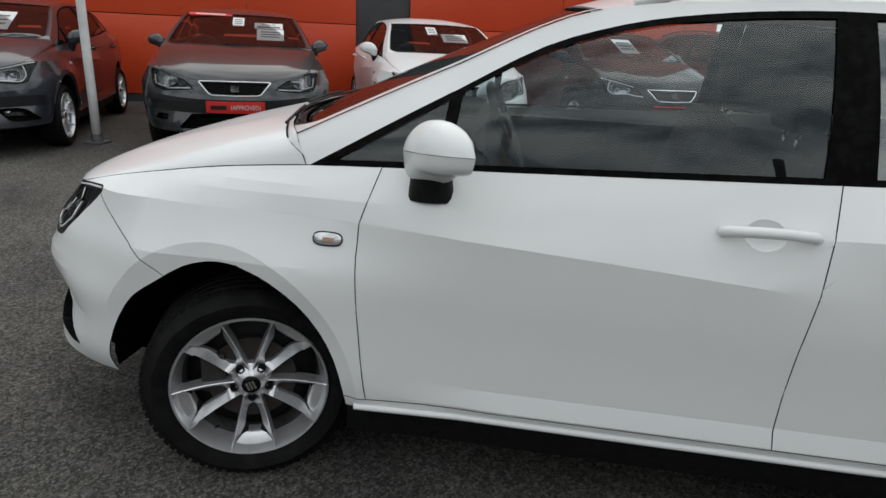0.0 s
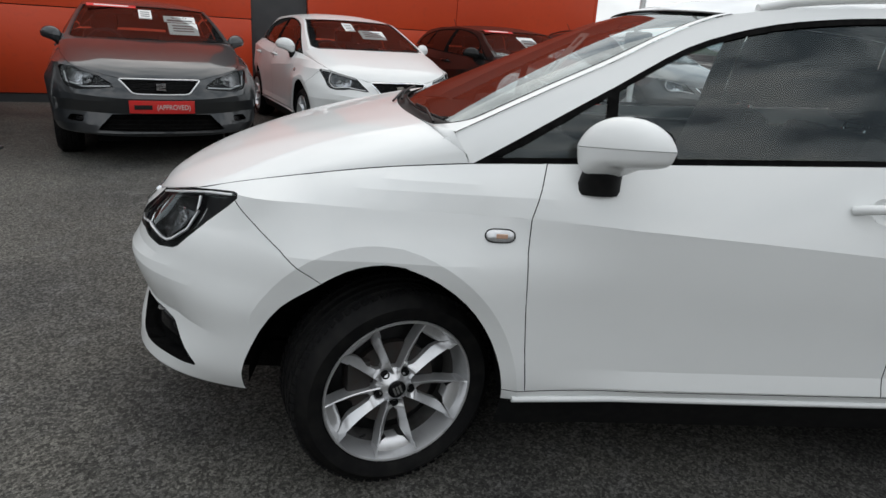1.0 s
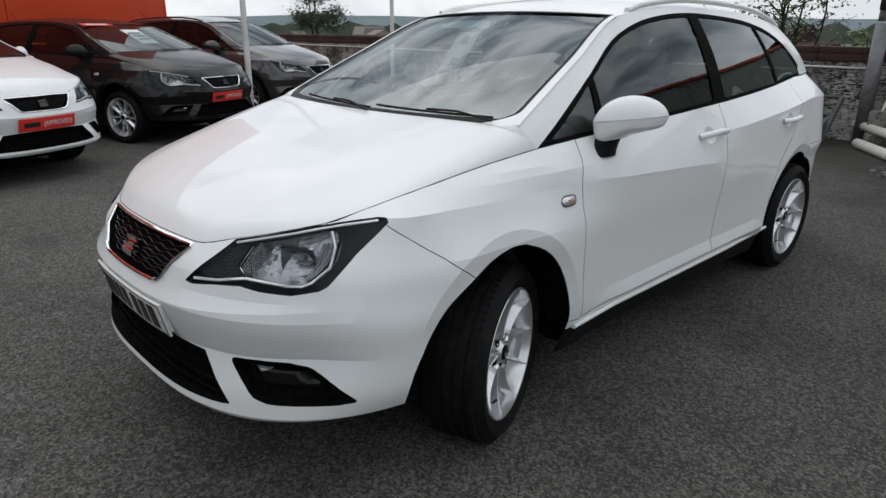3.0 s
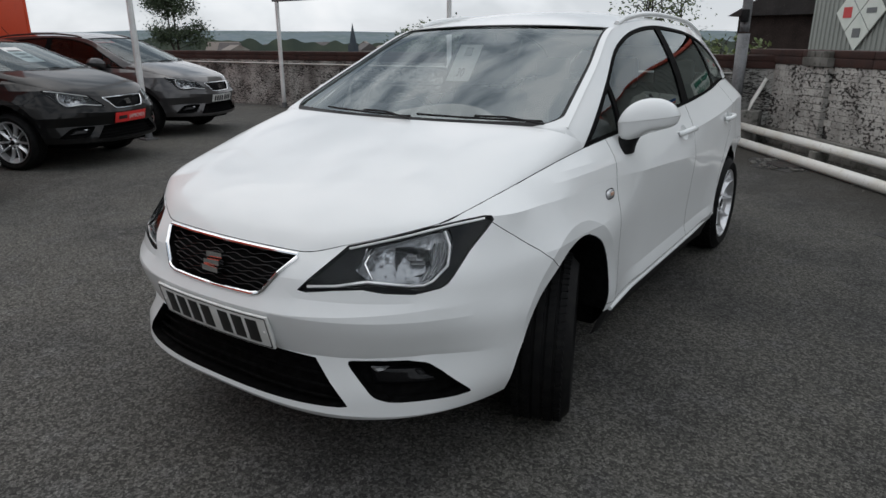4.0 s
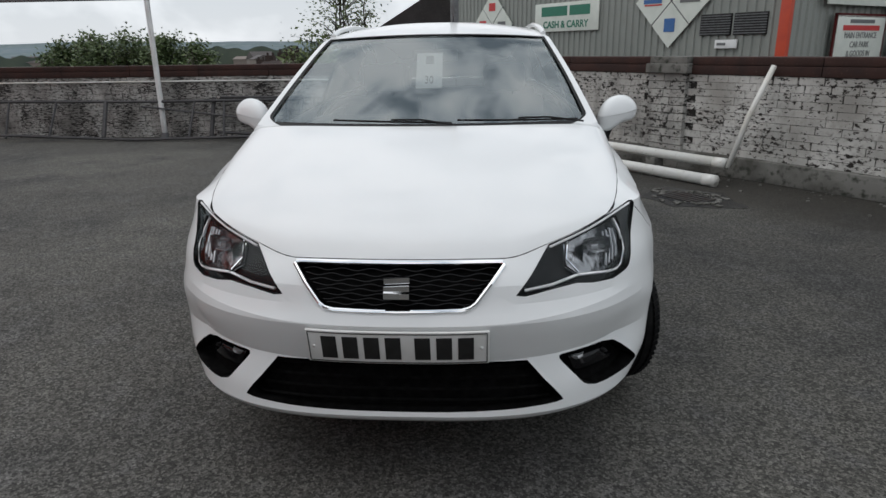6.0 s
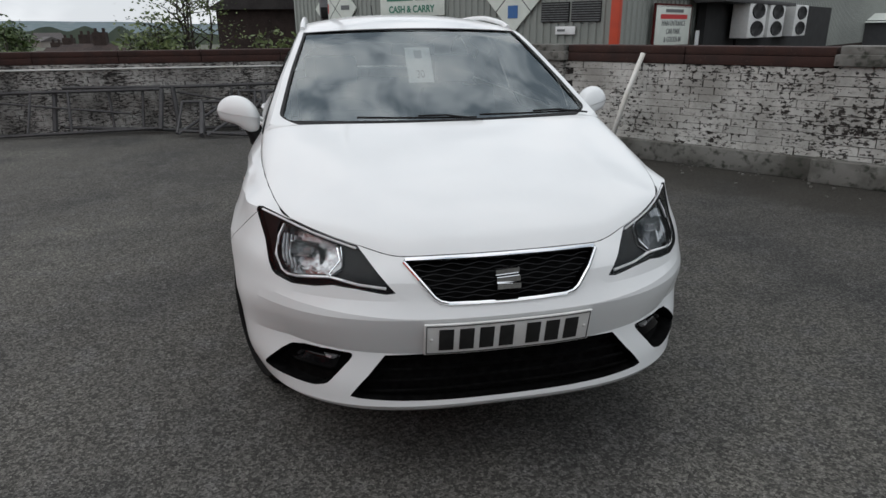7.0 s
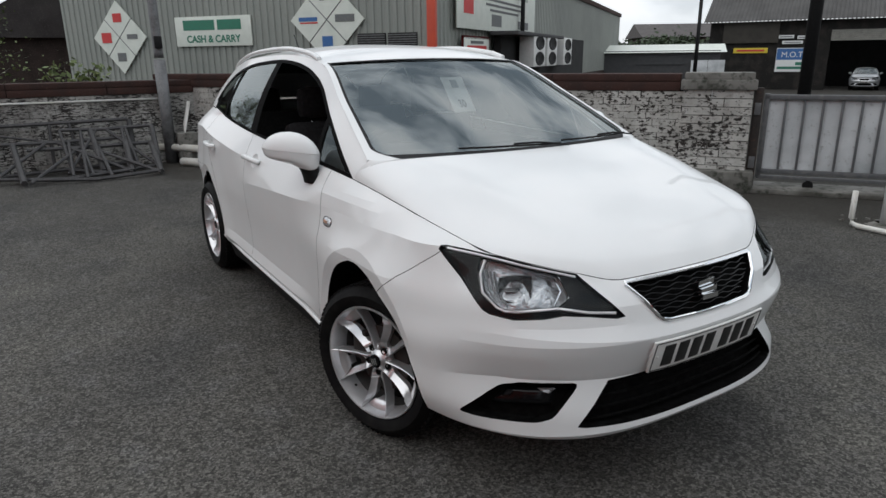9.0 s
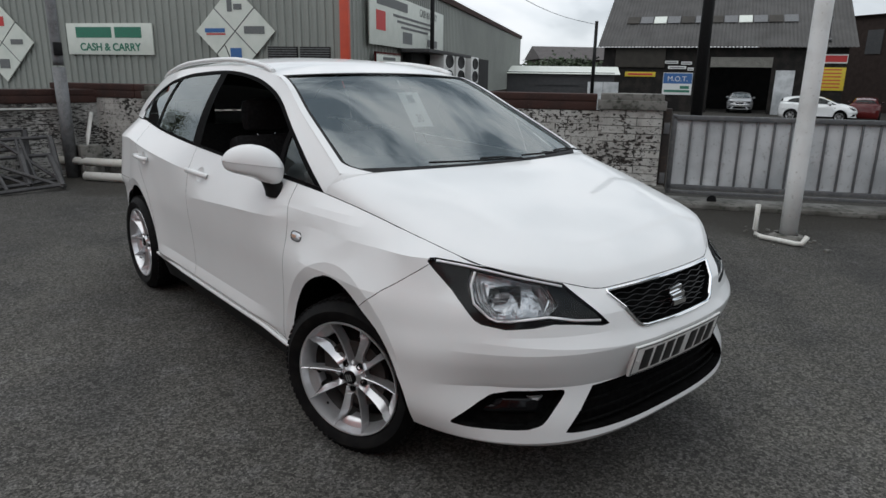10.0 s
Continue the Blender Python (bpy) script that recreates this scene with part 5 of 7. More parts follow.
# ---- more materials ----
def asphalt_material():
    """Rolled chippings: stones of many greys in a dark binder, with worn and stained stretches, paler towards the
    parked row.
    """
    m = material("asphalt", (0.0650, 0.0625, 0.0565), 0.9, spec=0.22, vary=[(0.35, (0.084, 0.081, 0.072), 0.46, 0.60, 4), (1.1, (0.050, 0.049, 0.046), 0.48, 0.66, 5), (6, (0.080, 0.078, 0.074), 0.52, 0.72, 4)], bump=(150, 0.7, 0.008))
    nt = m.node_tree
    p = nt.nodes["Principled BSDF"]
    tc = [n for n in nt.nodes if n.type == "TEX_COORD"][0]
    src = p.inputs["Base Color"].links[0].from_socket
    for scale, lo, hi in ((105.0, 0.52, 1.62), (230.0, 0.64, 1.42)):
        v = nt.nodes.new("ShaderNodeTexVoronoi")
        v.inputs["Scale"].default_value = scale
        nt.links.new(tc.outputs["Object"], v.inputs["Vector"])
        bw = nt.nodes.new("ShaderNodeRGBToBW")
        nt.links.new(v.outputs["Color"], bw.inputs[0])
        sq = nt.nodes.new("ShaderNodeMath")
        sq.operation = "POWER"
        sq.inputs[1].default_value = 1.6
        nt.links.new(bw.outputs[0], sq.inputs[0])
        r = nt.nodes.new("ShaderNodeMapRange")
        r.inputs["From Min"].default_value, r.inputs["From Max"].default_value = 0.08, 0.70
        r.inputs["To Min"].default_value, r.inputs["To Max"].default_value = lo, hi
        nt.links.new(sq.outputs[0], r.inputs["Value"])
        mul = nt.nodes.new("ShaderNodeMix")
        mul.data_type, mul.blend_type = "RGBA", "MULTIPLY"
        mul.inputs["Factor"].default_value = 1.0
        nt.links.new(src, mul.inputs["A"])
        nt.links.new(r.outputs[0], mul.inputs["B"])
        src = mul.outputs["Result"]
    # asphalt pales towards the parked row and darkens away from it, with a ragged border
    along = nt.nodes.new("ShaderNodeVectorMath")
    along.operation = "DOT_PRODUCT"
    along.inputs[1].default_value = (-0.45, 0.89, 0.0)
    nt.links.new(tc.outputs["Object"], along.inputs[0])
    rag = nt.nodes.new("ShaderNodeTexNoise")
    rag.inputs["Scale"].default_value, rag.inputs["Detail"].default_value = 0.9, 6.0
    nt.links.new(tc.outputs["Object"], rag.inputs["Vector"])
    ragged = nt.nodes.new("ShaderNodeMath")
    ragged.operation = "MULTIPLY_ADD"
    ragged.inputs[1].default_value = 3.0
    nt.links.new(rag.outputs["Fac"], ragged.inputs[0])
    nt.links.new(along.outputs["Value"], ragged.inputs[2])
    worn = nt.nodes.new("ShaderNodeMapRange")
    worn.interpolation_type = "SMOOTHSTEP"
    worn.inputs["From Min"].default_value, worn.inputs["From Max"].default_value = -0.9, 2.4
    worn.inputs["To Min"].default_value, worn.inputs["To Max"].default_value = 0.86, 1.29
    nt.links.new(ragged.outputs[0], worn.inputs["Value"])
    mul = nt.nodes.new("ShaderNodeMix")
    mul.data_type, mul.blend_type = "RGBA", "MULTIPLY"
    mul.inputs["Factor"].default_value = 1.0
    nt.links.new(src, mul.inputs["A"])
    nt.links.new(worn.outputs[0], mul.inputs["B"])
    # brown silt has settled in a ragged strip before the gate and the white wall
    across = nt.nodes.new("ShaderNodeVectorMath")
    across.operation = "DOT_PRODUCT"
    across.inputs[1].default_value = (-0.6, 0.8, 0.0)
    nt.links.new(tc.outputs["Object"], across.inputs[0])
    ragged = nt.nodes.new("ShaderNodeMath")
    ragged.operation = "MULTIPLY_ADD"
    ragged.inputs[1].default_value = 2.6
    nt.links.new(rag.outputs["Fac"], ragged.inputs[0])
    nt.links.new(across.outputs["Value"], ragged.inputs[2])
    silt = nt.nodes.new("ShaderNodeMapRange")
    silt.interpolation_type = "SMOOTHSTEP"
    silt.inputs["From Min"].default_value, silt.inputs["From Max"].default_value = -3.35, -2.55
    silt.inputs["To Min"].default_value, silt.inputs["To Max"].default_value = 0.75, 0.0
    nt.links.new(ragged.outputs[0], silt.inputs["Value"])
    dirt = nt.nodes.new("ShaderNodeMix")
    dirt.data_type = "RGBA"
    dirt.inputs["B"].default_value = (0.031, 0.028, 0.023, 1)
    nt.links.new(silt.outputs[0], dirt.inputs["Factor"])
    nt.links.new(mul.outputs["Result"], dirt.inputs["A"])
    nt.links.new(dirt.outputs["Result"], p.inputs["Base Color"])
    return m


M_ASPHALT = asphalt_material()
M_RED = material("red_cladding", (0.66, 0.065, 0.016), 0.42, vary=[(0.6, (0.60, 0.055, 0.014), 0.4, 0.7), (9, (0.56, 0.06, 0.02), 0.55, 0.8)], bump=(3, 0.05, 0.01))
M_DARKPANEL = material("dark_grey_panel", (0.045, 0.047, 0.05), 0.5, vary=(5, (0.06, 0.06, 0.062), 0.4, 0.7))
M_STEEL = material("galvanised_steel", (0.16, 0.165, 0.17), 0.55, 0.4, vary=[(12, (0.10, 0.10, 0.10), 0.4, 0.7), (60, (0.2, 0.2, 0.2), 0.5, 0.75)], bump=(120, 0.1, 0.002))
M_OLDSTEEL = material("weathered_steel", (0.060, 0.059, 0.060), 0.7, 0.2, vary=[(6, (0.04, 0.04, 0.042), 0.4, 0.7), (40, (0.11, 0.105, 0.10), 0.55, 0.8)], bump=(80, 0.15, 0.003))
M_POLE = material("white_pole", (0.74, 0.75, 0.74), 0.45, vary=[(3, (0.52, 0.52, 0.50), 0.45, 0.75), (30, (0.4, 0.38, 0.34), 0.62, 0.8)], bump=(40, 0.05, 0.003))
M_PIPE = material("white_pipe", (0.66, 0.655, 0.62), 0.4, vary=[(2.5, (0.55, 0.52, 0.44), 0.45, 0.75), (25, (0.4, 0.37, 0.3), 0.6, 0.8)])
M_COPE = material("brown_coping", (0.050, 0.024, 0.019), 0.8, spec=0.25, vary=[(5, (0.030, 0.018, 0.016), 0.4, 0.7), (40, (0.09, 0.055, 0.045), 0.58, 0.8)], bump=(60, 0.3, 0.006))
M_CONCRETE = material("old_concrete", (0.18, 0.175, 0.16), 0.9, vary=[(3, (0.075, 0.072, 0.062), 0.4, 0.62), (14, (0.035, 0.038, 0.028), 0.52, 0.68)], bump=(50, 0.4, 0.01))
M_MORTAR = material("dark_mortar", (0.045, 0.043, 0.040), 0.95, vary=(9, (0.08, 0.076, 0.07), 0.45, 0.62), bump=(60, 0.4, 0.01))


def peeling(name, white, grime, bare, flaked=0.0, flat=1.9):
    """Old whitewash that has flaked off brick in clusters, with grime and a shade of its own for each brick."""
    m = material(name, white, 0.85, spec=0.25, vary=[(1.6, grime, 0.44, 0.70), (22, grime, 0.52, 0.74)], bump=(45, 0.6, 0.010))
    nt = m.node_tree
    geo = nt.nodes.new("ShaderNodeNewGeometry")
    for n in nt.nodes:
        if n.type == "TEX_NOISE":
            nt.links.new(geo.outputs["Position"], n.inputs["Vector"])
    p = nt.nodes["Principled BSDF"]
    src = p.inputs["Base Color"].links[0].from_socket
    stretch = nt.nodes.new("ShaderNodeMapping")
    stretch.inputs["Scale"].default_value = (1.0, 1.0, flat)
    nt.links.new(geo.outputs["Position"], stretch.inputs["Vector"])
    fine = nt.nodes.new("ShaderNodeTexNoise")
    fine.inputs["Scale"].default_value, fine.inputs["Detail"].default_value, fine.inputs["Roughness"].default_value = 17.0, 10.0, 0.66
    nt.links.new(stretch.outputs[0], fine.inputs["Vector"])
    broad = nt.nodes.new("ShaderNodeTexNoise")
    broad.inputs["Scale"].default_value, broad.inputs["Detail"].default_value = 2.3, 3.0
    nt.links.new(geo.outputs["Position"], broad.inputs["Vector"])
    total = nt.nodes.new("ShaderNodeMath")
    total.operation = "MULTIPLY_ADD"
    total.inputs[1].default_value = 0.36
    nt.links.new(broad.outputs["Fac"], total.inputs[0])
    nt.links.new(fine.outputs["Fac"], total.inputs[2])
    # rain has run down the face in soft grey streaks
    runs = nt.nodes.new("ShaderNodeMapping")
    runs.inputs["Scale"].default_value = (7.0, 7.0, 0.7)
    nt.links.new(geo.outputs["Position"], runs.inputs["Vector"])
    streak = nt.nodes.new("ShaderNodeTexNoise")
    streak.inputs["Scale"].default_value, streak.inputs["Detail"].default_value = 1.0, 5.0
    nt.links.new(runs.outputs[0], streak.inputs["Vector"])
    much = nt.nodes.new("ShaderNodeMapRange")
    much.inputs["From Min"].default_value, much.inputs["From Max"].default_value = 0.50, 0.72
    much.inputs["To Max"].default_value = 0.6
    nt.links.new(streak.outputs["Fac"], much.inputs["Value"])
    washed = nt.nodes.new("ShaderNodeMix")
    washed.data_type = "RGBA"
    washed.inputs["B"].default_value = (*grime, 1)
    nt.links.new(much.outputs[0], washed.inputs["Factor"])
    nt.links.new(src, washed.inputs["A"])
    src = washed.outputs["Result"]
    edge = nt.nodes.new("ShaderNodeMapRange")
    edge.inputs["From Min"].default_value, edge.inputs["From Max"].default_value = 0.742 - flaked, 0.775 - flaked
    nt.links.new(total.outputs[0], edge.inputs["Value"])
    mx = nt.nodes.new("ShaderNodeMix")
    mx.data_type = "RGBA"
    mx.inputs["B"].default_value = (*bare, 1)
    nt.links.new(edge.outputs[0], mx.inputs["Factor"])
    nt.links.new(src, mx.inputs["A"])
    info = nt.nodes.new("ShaderNodeObjectInfo")
    add = nt.nodes.new("ShaderNodeMath")
    add.operation = "ADD"
    nt.links.new(info.outputs["Random"], add.inputs[0])
    nt.links.new(geo.outputs["Random Per Island"], add.inputs[1])
    r = nt.nodes.new("ShaderNodeMapRange")
    r.inputs["From Min"].default_value, r.inputs["From Max"].default_value = 0.0, 2.0
    r.inputs["To Min"].default_value, r.inputs["To Max"].default_value = 0.80, 1.12
    nt.links.new(add.outputs[0], r.inputs["Value"])
    mul = nt.nodes.new("ShaderNodeMix")
    mul.data_type, mul.blend_type = "RGBA", "MULTIPLY"
    mul.inputs["Factor"].default_value = 1.0
    nt.links.new(mx.outputs["Result"], mul.inputs["A"])
    nt.links.new(r.outputs[0], mul.inputs["B"])
    nt.links.new(mul.outputs["Result"], p.inputs["Base Color"])
    return m


M_RUST = material("dark_rusty_steel", (0.040, 0.031, 0.027), 0.8, 0.2, vary=[(5, (0.020, 0.018, 0.017), 0.4, 0.65), (35, (0.10, 0.055, 0.035), 0.58, 0.78)], bump=(60, 0.3, 0.004))
M_BRICK_S = peeling("peeling_white_brick", (0.56, 0.55, 0.52), (0.30, 0.29, 0.265), (0.035, 0.030, 0.027), 0.011)
M_BRICK_M = peeling("worn_white_brick", (0.46, 0.45, 0.42), (0.20, 0.195, 0.18), (0.030, 0.027, 0.025), 0.022)
M_JOINT = peeling("painted_mortar_joint", (0.34, 0.33, 0.31), (0.12, 0.115, 0.105), (0.024, 0.022, 0.020), 0.135)
M_BRICK_E = peeling("grey_whitewashed_brick", (0.42, 0.415, 0.39), (0.13, 0.126, 0.117), (0.028, 0.026, 0.024), 0.044, 4.2)
M_CLAD = material("grey_green_cladding", (0.26, 0.275, 0.25), 0.5, vary=[(0.5, (0.22, 0.235, 0.215), 0.4, 0.7), (14, (0.19, 0.20, 0.18), 0.6, 0.85)])
M_ORANGE = material("orange_red_trim", (0.55, 0.07, 0.03), 0.45, vary=(4, (0.48, 0.06, 0.03), 0.4, 0.7))
M_SIGN = material("cream_sign", (0.66, 0.69, 0.63), 0.5, vary=(4, (0.58, 0.62, 0.56), 0.4, 0.75))
M_DARKBRICK = material("dark_brick", (0.045, 0.033, 0.029), 0.9, spec=0.2, vary=[(3, (0.028, 0.022, 0.02), 0.4, 0.7), (30, (0.11, 0.07, 0.055), 0.55, 0.75)], bump=(30, 0.4, 0.01))
M_SLATE_ROOF = material("slate_roof", (0.085, 0.075, 0.072), 0.75, vary=[(2, (0.06, 0.05, 0.05), 0.4, 0.7), (25, (0.12, 0.11, 0.1), 0.55, 0.75)], bump=(20, 0.4, 0.02))
M_TINROOF = material("grey_sheet_roof", (0.10, 0.098, 0.095), 0.8, spec=0.2, vary=[(0.8, (0.07, 0.068, 0.066), 0.4, 0.7), (12, (0.11, 0.10, 0.095), 0.55, 0.8)])
# near-black: the shade of recesses and interiors is put into the colour
M_RECESS_SHADE = material("recess_shade", (0.012, 0.012, 0.012), 0.9, vary=(3, (0.02, 0.02, 0.02), 0.4, 0.7))
M_GATE = material("gate_sheet", (0.60, 0.62, 0.63), 0.5, vary=[(1.5, (0.33, 0.35, 0.36), 0.4, 0.7), (30, (0.25, 0.25, 0.24), 0.6, 0.8)])
M_GATEBAR = material("gate_bar", (0.11, 0.115, 0.12), 0.5, 0.3, vary=(20, (0.16, 0.16, 0.16), 0.45, 0.7))
M_BARK = material("bark", (0.045, 0.037, 0.030), 0.9, vary=(15, (0.022, 0.018, 0.015), 0.4, 0.7), bump=(40, 0.5, 0.01))
M_LEAF = material("leaf", (0.115, 0.155, 0.045), 0.55, vary=[(1.5, (0.065, 0.095, 0.03), 0.4, 0.65), (9, (0.17, 0.19, 0.07), 0.55, 0.75)])
M_HEDGE = material("hedge_leaf", (0.080, 0.120, 0.036), 0.55, vary=[(1.5, (0.050, 0.080, 0.026), 0.4, 0.65), (9, (0.14, 0.18, 0.06), 0.55, 0.75)])
M_LEAF_DARK = material("dark_leaf", (0.040, 0.065, 0.026), 0.6, vary=[(1.0, (0.028, 0.045, 0.02), 0.4, 0.65), (7, (0.075, 0.10, 0.04), 0.55, 0.75)])
# the blue-grey haze of distance is put into the hill colour
M_HAZY_HILL = material("hazy_hill", (0.11, 0.15, 0.17), 0.95, vary=[(0.012, (0.09, 0.13, 0.13), 0.4, 0.65), (0.05, (0.15, 0.18, 0.19), 0.5, 0.7)])
M_FARWOOD = material("far_wood", (0.042, 0.056, 0.044), 0.95, vary=(0.08, (0.07, 0.085, 0.06), 0.4, 0.65))
M_FIELD = material("rough_ground", (0.075, 0.085, 0.05), 0.95, vary=[(0.05, (0.06, 0.06, 0.045), 0.4, 0.65), (0.6, (0.09, 0.1, 0.06), 0.5, 0.7)])
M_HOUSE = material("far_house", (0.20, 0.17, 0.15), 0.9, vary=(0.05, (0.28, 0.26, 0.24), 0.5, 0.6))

# ---- ground ----
def ground_z(x, y):
    """The land falls by 0.9 m beyond the gate."""
    f = min(1.0, max(0.0, (0.6 * x - 0.8 * y - 11.4) / 24.0))
    return -0.9 * f * f * (3 - 2 * f)


bm = bmesh.new()
bmesh.ops.create_grid(bm, x_segments=80, y_segments=80, size=60)
for v in bm.verts:
    v.co.z = ground_z(v.co.x, v.co.y)
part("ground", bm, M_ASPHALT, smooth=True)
tagged(bpy.data.objects["ground"], "worn dark grey asphalt yard", "ground", kind="structure")
bm = bmesh.new()
prev = None
for r in (59.0, 90, 160, 300, 600, 1400, 3000):
    ring = [bm.verts.new((r * math.cos(a), r * math.sin(a), ground_z(r * math.cos(a), r * math.sin(a)) - 0.05 - 0.012 * (r - 59) * (1 if r < 400 else 0.5))) for a in [math.tau * k / 64 for k in range(64)]]
    if prev:
        for k in range(64):
            bm.faces.new((prev[k], prev[(k + 1) % 64], ring[(k + 1) % 64], ring[k]))
    prev = ring
bmesh.ops.recalc_face_normals(bm, faces=bm.faces)
gf = part("outer_ground", bm, M_FIELD)
tagged(gf, "rough green land falling away beyond the yard", "ground", kind="structure")
bm = bmesh.new()
box(bm, 6.62, 7.05, 0.003, 0.10, 0.75, 0.004, Matrix.Rotation(0, 4, "Z"))
tagged(part("painted_line", bm, M_POLE), "short worn white line painted on asphalt", "marking", kind="structure")


# ---- walls of the yard ----
def frame_at(p, along, z=0.0):
    """Local x runs along the wall, y out of its front face."""
    a = Vector((along[0], along[1], 0)).normalized()
    n = Vector((a.y, -a.x, 0))
    return Matrix(((a.x, n.x, 0, p[0]), (a.y, n.y, 0, p[1]), (0, 0, 1, z), (0, 0, 0, 1)))


BRICK_MESHES = {}


def brick_mesh(l, h, d, mat, k):
    key = (l, h, d, mat.name, k)
    if key not in BRICK_MESHES:
        rnd = random.Random(k * 7 + 3)
        q = bmesh.new()
        box(q, 0, 0, 0, l, d, h)
        for v in q.verts:
            if v.co.y > 0:
                v.co.x *= 0.992 - rnd.random() * 0.008
                v.co.z *= 0.98 - rnd.random() * 0.03
                v.co.y += (rnd.random() - 0.5) * 0.006
        BRICK_MESHES[key] = mesh_from("brick", q, mat, smooth=False)
    return BRICK_MESHES[key]


def yard_wall(name, label, m, length, z0, z1, mat, bl, bh, near, skip=(), core=None):
    """Core, brick face, and a brown coping; bricks inside the stretch near are pieces, the rest one joined part."""
    rnd = random.Random(len(name))
    root = thing(name, label, "wall", m, kind="structure")
    q = bmesh.new()
    box(q, length / 2, -0.111, z1 / 2, length, 0.232, z1)
    part("wall_core", q, core or mat, root, smooth=False)
    rest = bmesh.new()
    rows = int(round((z1 - z0) / bh))
    bh2 = (z1 - z0) / rows
    count = 0
    for j in range(rows):
        x = -bl / 2 * (j % 2)
        while x < length:
            l = bl * (0.94 + 0.12 * rnd.random())
            a, b = max(0.0, x), min(length, x + l)
            cx = (a + b) / 2
            if b - a > 0.04 and not any(s0 < cx < s1 for s0, s1 in skip):
                dep = 0.006 * rnd.random()
                cz = z0 + (j + 0.5) * bh2
                if near[0] < cx < near[1] and count < 300 and b - a > bl * 0.8:
                    ob = new("brick", brick_mesh(bl * 0.985, bh2 * 0.972, 0.022, mat, rnd.randrange(6)))
                    ob.parent = root
                    ob.matrix_local = pose(cx, dep, cz, (rnd.random() - 0.5) * 2, (rnd.random() - 0.5) * 1.6, 0)
                    count += 1
                else:
                    vs = box(rest, cx, dep, cz, (b - a) * 0.982, 0.022, bh2 * 0.968)
                    for v in vs:
                        if v.co.y > dep:
                            v.co.z += (rnd.random() - 0.5) * 0.006
                            v.co.x += (rnd.random() - 0.5) * 0.005
            x += l
    if len(rest.faces):
        ob = part("brick_courses", rest, mat, root, smooth=False)
        ob["kind"] = "stuff"
    return root


def coping(root, x0, x1, z0, z1, out=0.035):
    n = max(1, int((x1 - x0) / 1.1))
    for k in range(n):
        q = bmesh.new()
        a, b = x0 + (x1 - x0) * k / n, x0 + (x1 - x0) * (k + 1) / n
        zm = z0 + (z1 - z0) * 0.55
        box(q, (a + b) / 2, -0.13 + out / 2 - 0.004, (z0 + zm) / 2, b - a - 0.006, 0.25 + out, zm - z0 - 0.006, bevel=0.008)
        box(q, (a + b) / 2, -0.13, (zm + z1) / 2, b - a - 0.003, 0.25 + out + 0.02, z1 - zm, bevel=0.012)
        part("coping_stone", q, M_COPE, root)


def pier(root, x0, x1, z1, mat, out=0.07, cap=True):
    q = bmesh.new()
    w = x1 - x0
    rows = int(z1 / 0.085)
    rnd = random.Random(int(x0 * 10))
    for j in range(rows):
        h = z1 / rows
        parts = [(0, 0.42), (0.42, 1)] if j % 2 else [(0, 0.6), (0.6, 1)]
        for a, b in parts:
            box(q, x0 + w * (a + b) / 2, out / 2 - 0.10 + 0.004 * rnd.random(), h * (j + 0.5), w * (b - a) - 0.008, out + 0.2, h - 0.007)
    ob = part("pier", q, mat, root, smooth=False)
    if cap:
        q = bmesh.new()
        box(q, (x0 + x1) / 2, out / 2 - 0.12, z1 + 0.05, w + 0.05, out + 0.32, 0.10, bevel=0.012)
        box(q, (x0 + x1) / 2, out / 2 - 0.12, z1 + 0.135, w - 0.01, out + 0.26, 0.075, bevel=0.012)
        part("pier_cap", q, M_CONCRETE, root)


# long wall at the back of the yard, and the wall that runs back towards the gate
E_M = frame_at((8.75, -0.25), (0, 1))
E_M = Matrix(((0, -1, 0, 8.75), (1, 0, 0, -0.25), (0, 0, 1, 0), (0, 0, 0, 1)))
wall_e = yard_wall("wall_east", "long whitewashed grey brick wall with brown coping", E_M, 26.0, 0.0, 0.95, M_BRICK_E, 0.30, 0.086, (0.6, 7.5), core=M_MORTAR)
coping(wall_e, 0.0, 26.0, 0.95, 1.125)
q = bmesh.new()
tube(q, [(0.5, 0.05, 0.885), (8, 0.055, 0.88), (14, 0.05, 0.89), (26, 0.05, 0.885)], 0.014, 6)
part("cable_pipe", q, M_PIPE, wall_e)
S_M = Matrix(((-0.8, -0.6, 0, 9.3), (-0.6, 0.8, 0, 0.2), (0, 0, 1, 0), (0, 0, 0, 1)))
wall_s = yard_wall("wall_south", "peeling white-painted brick wall with brown coping", S_M @ Matrix.Translation((4.2, 0, 0)), 3.07, 0.21, 1.02, M_BRICK_S, 0.235, 0.077, (0.3, 3.07), skip=((-1, 0.25),), core=M_JOINT)
wall_c = yard_wall("wall_corner", "worn grimy white-painted brick wall with brown coping", S_M, 4.2, 0.21, 1.02, M_BRICK_M, 0.235, 0.077, (1.9, 4.0), skip=((1.5, 1.95), (3.95, 4.45)), core=M_JOINT)
coping(wall_c, 0.0, 3.93, 1.02, 1.20)
coping(wall_s, 0.27, 3.02, 1.02, 1.20)
q = bmesh.new()
box(q, 1.55, 0.02, 0.105, 3.1, 0.12, 0.21, bevel=0.015)
part("plinth", q, M_CONCRETE, wall_s)
q = bmesh.new()
box(q, 2.1, 0.02, 0.105, 4.18, 0.12, 0.21, bevel=0.015)
part("plinth", q, M_CONCRETE, wall_c)
pier(wall_c, 1.5, 1.95, 1.02, M_BRICK_M)
pier(wall_c, 3.95, 4.45, 1.03, M_BRICK_M)
pier(wall_s, 3.05, 3.73, 1.04, M_BRICK_S, 0.06)
q = bmesh.new()
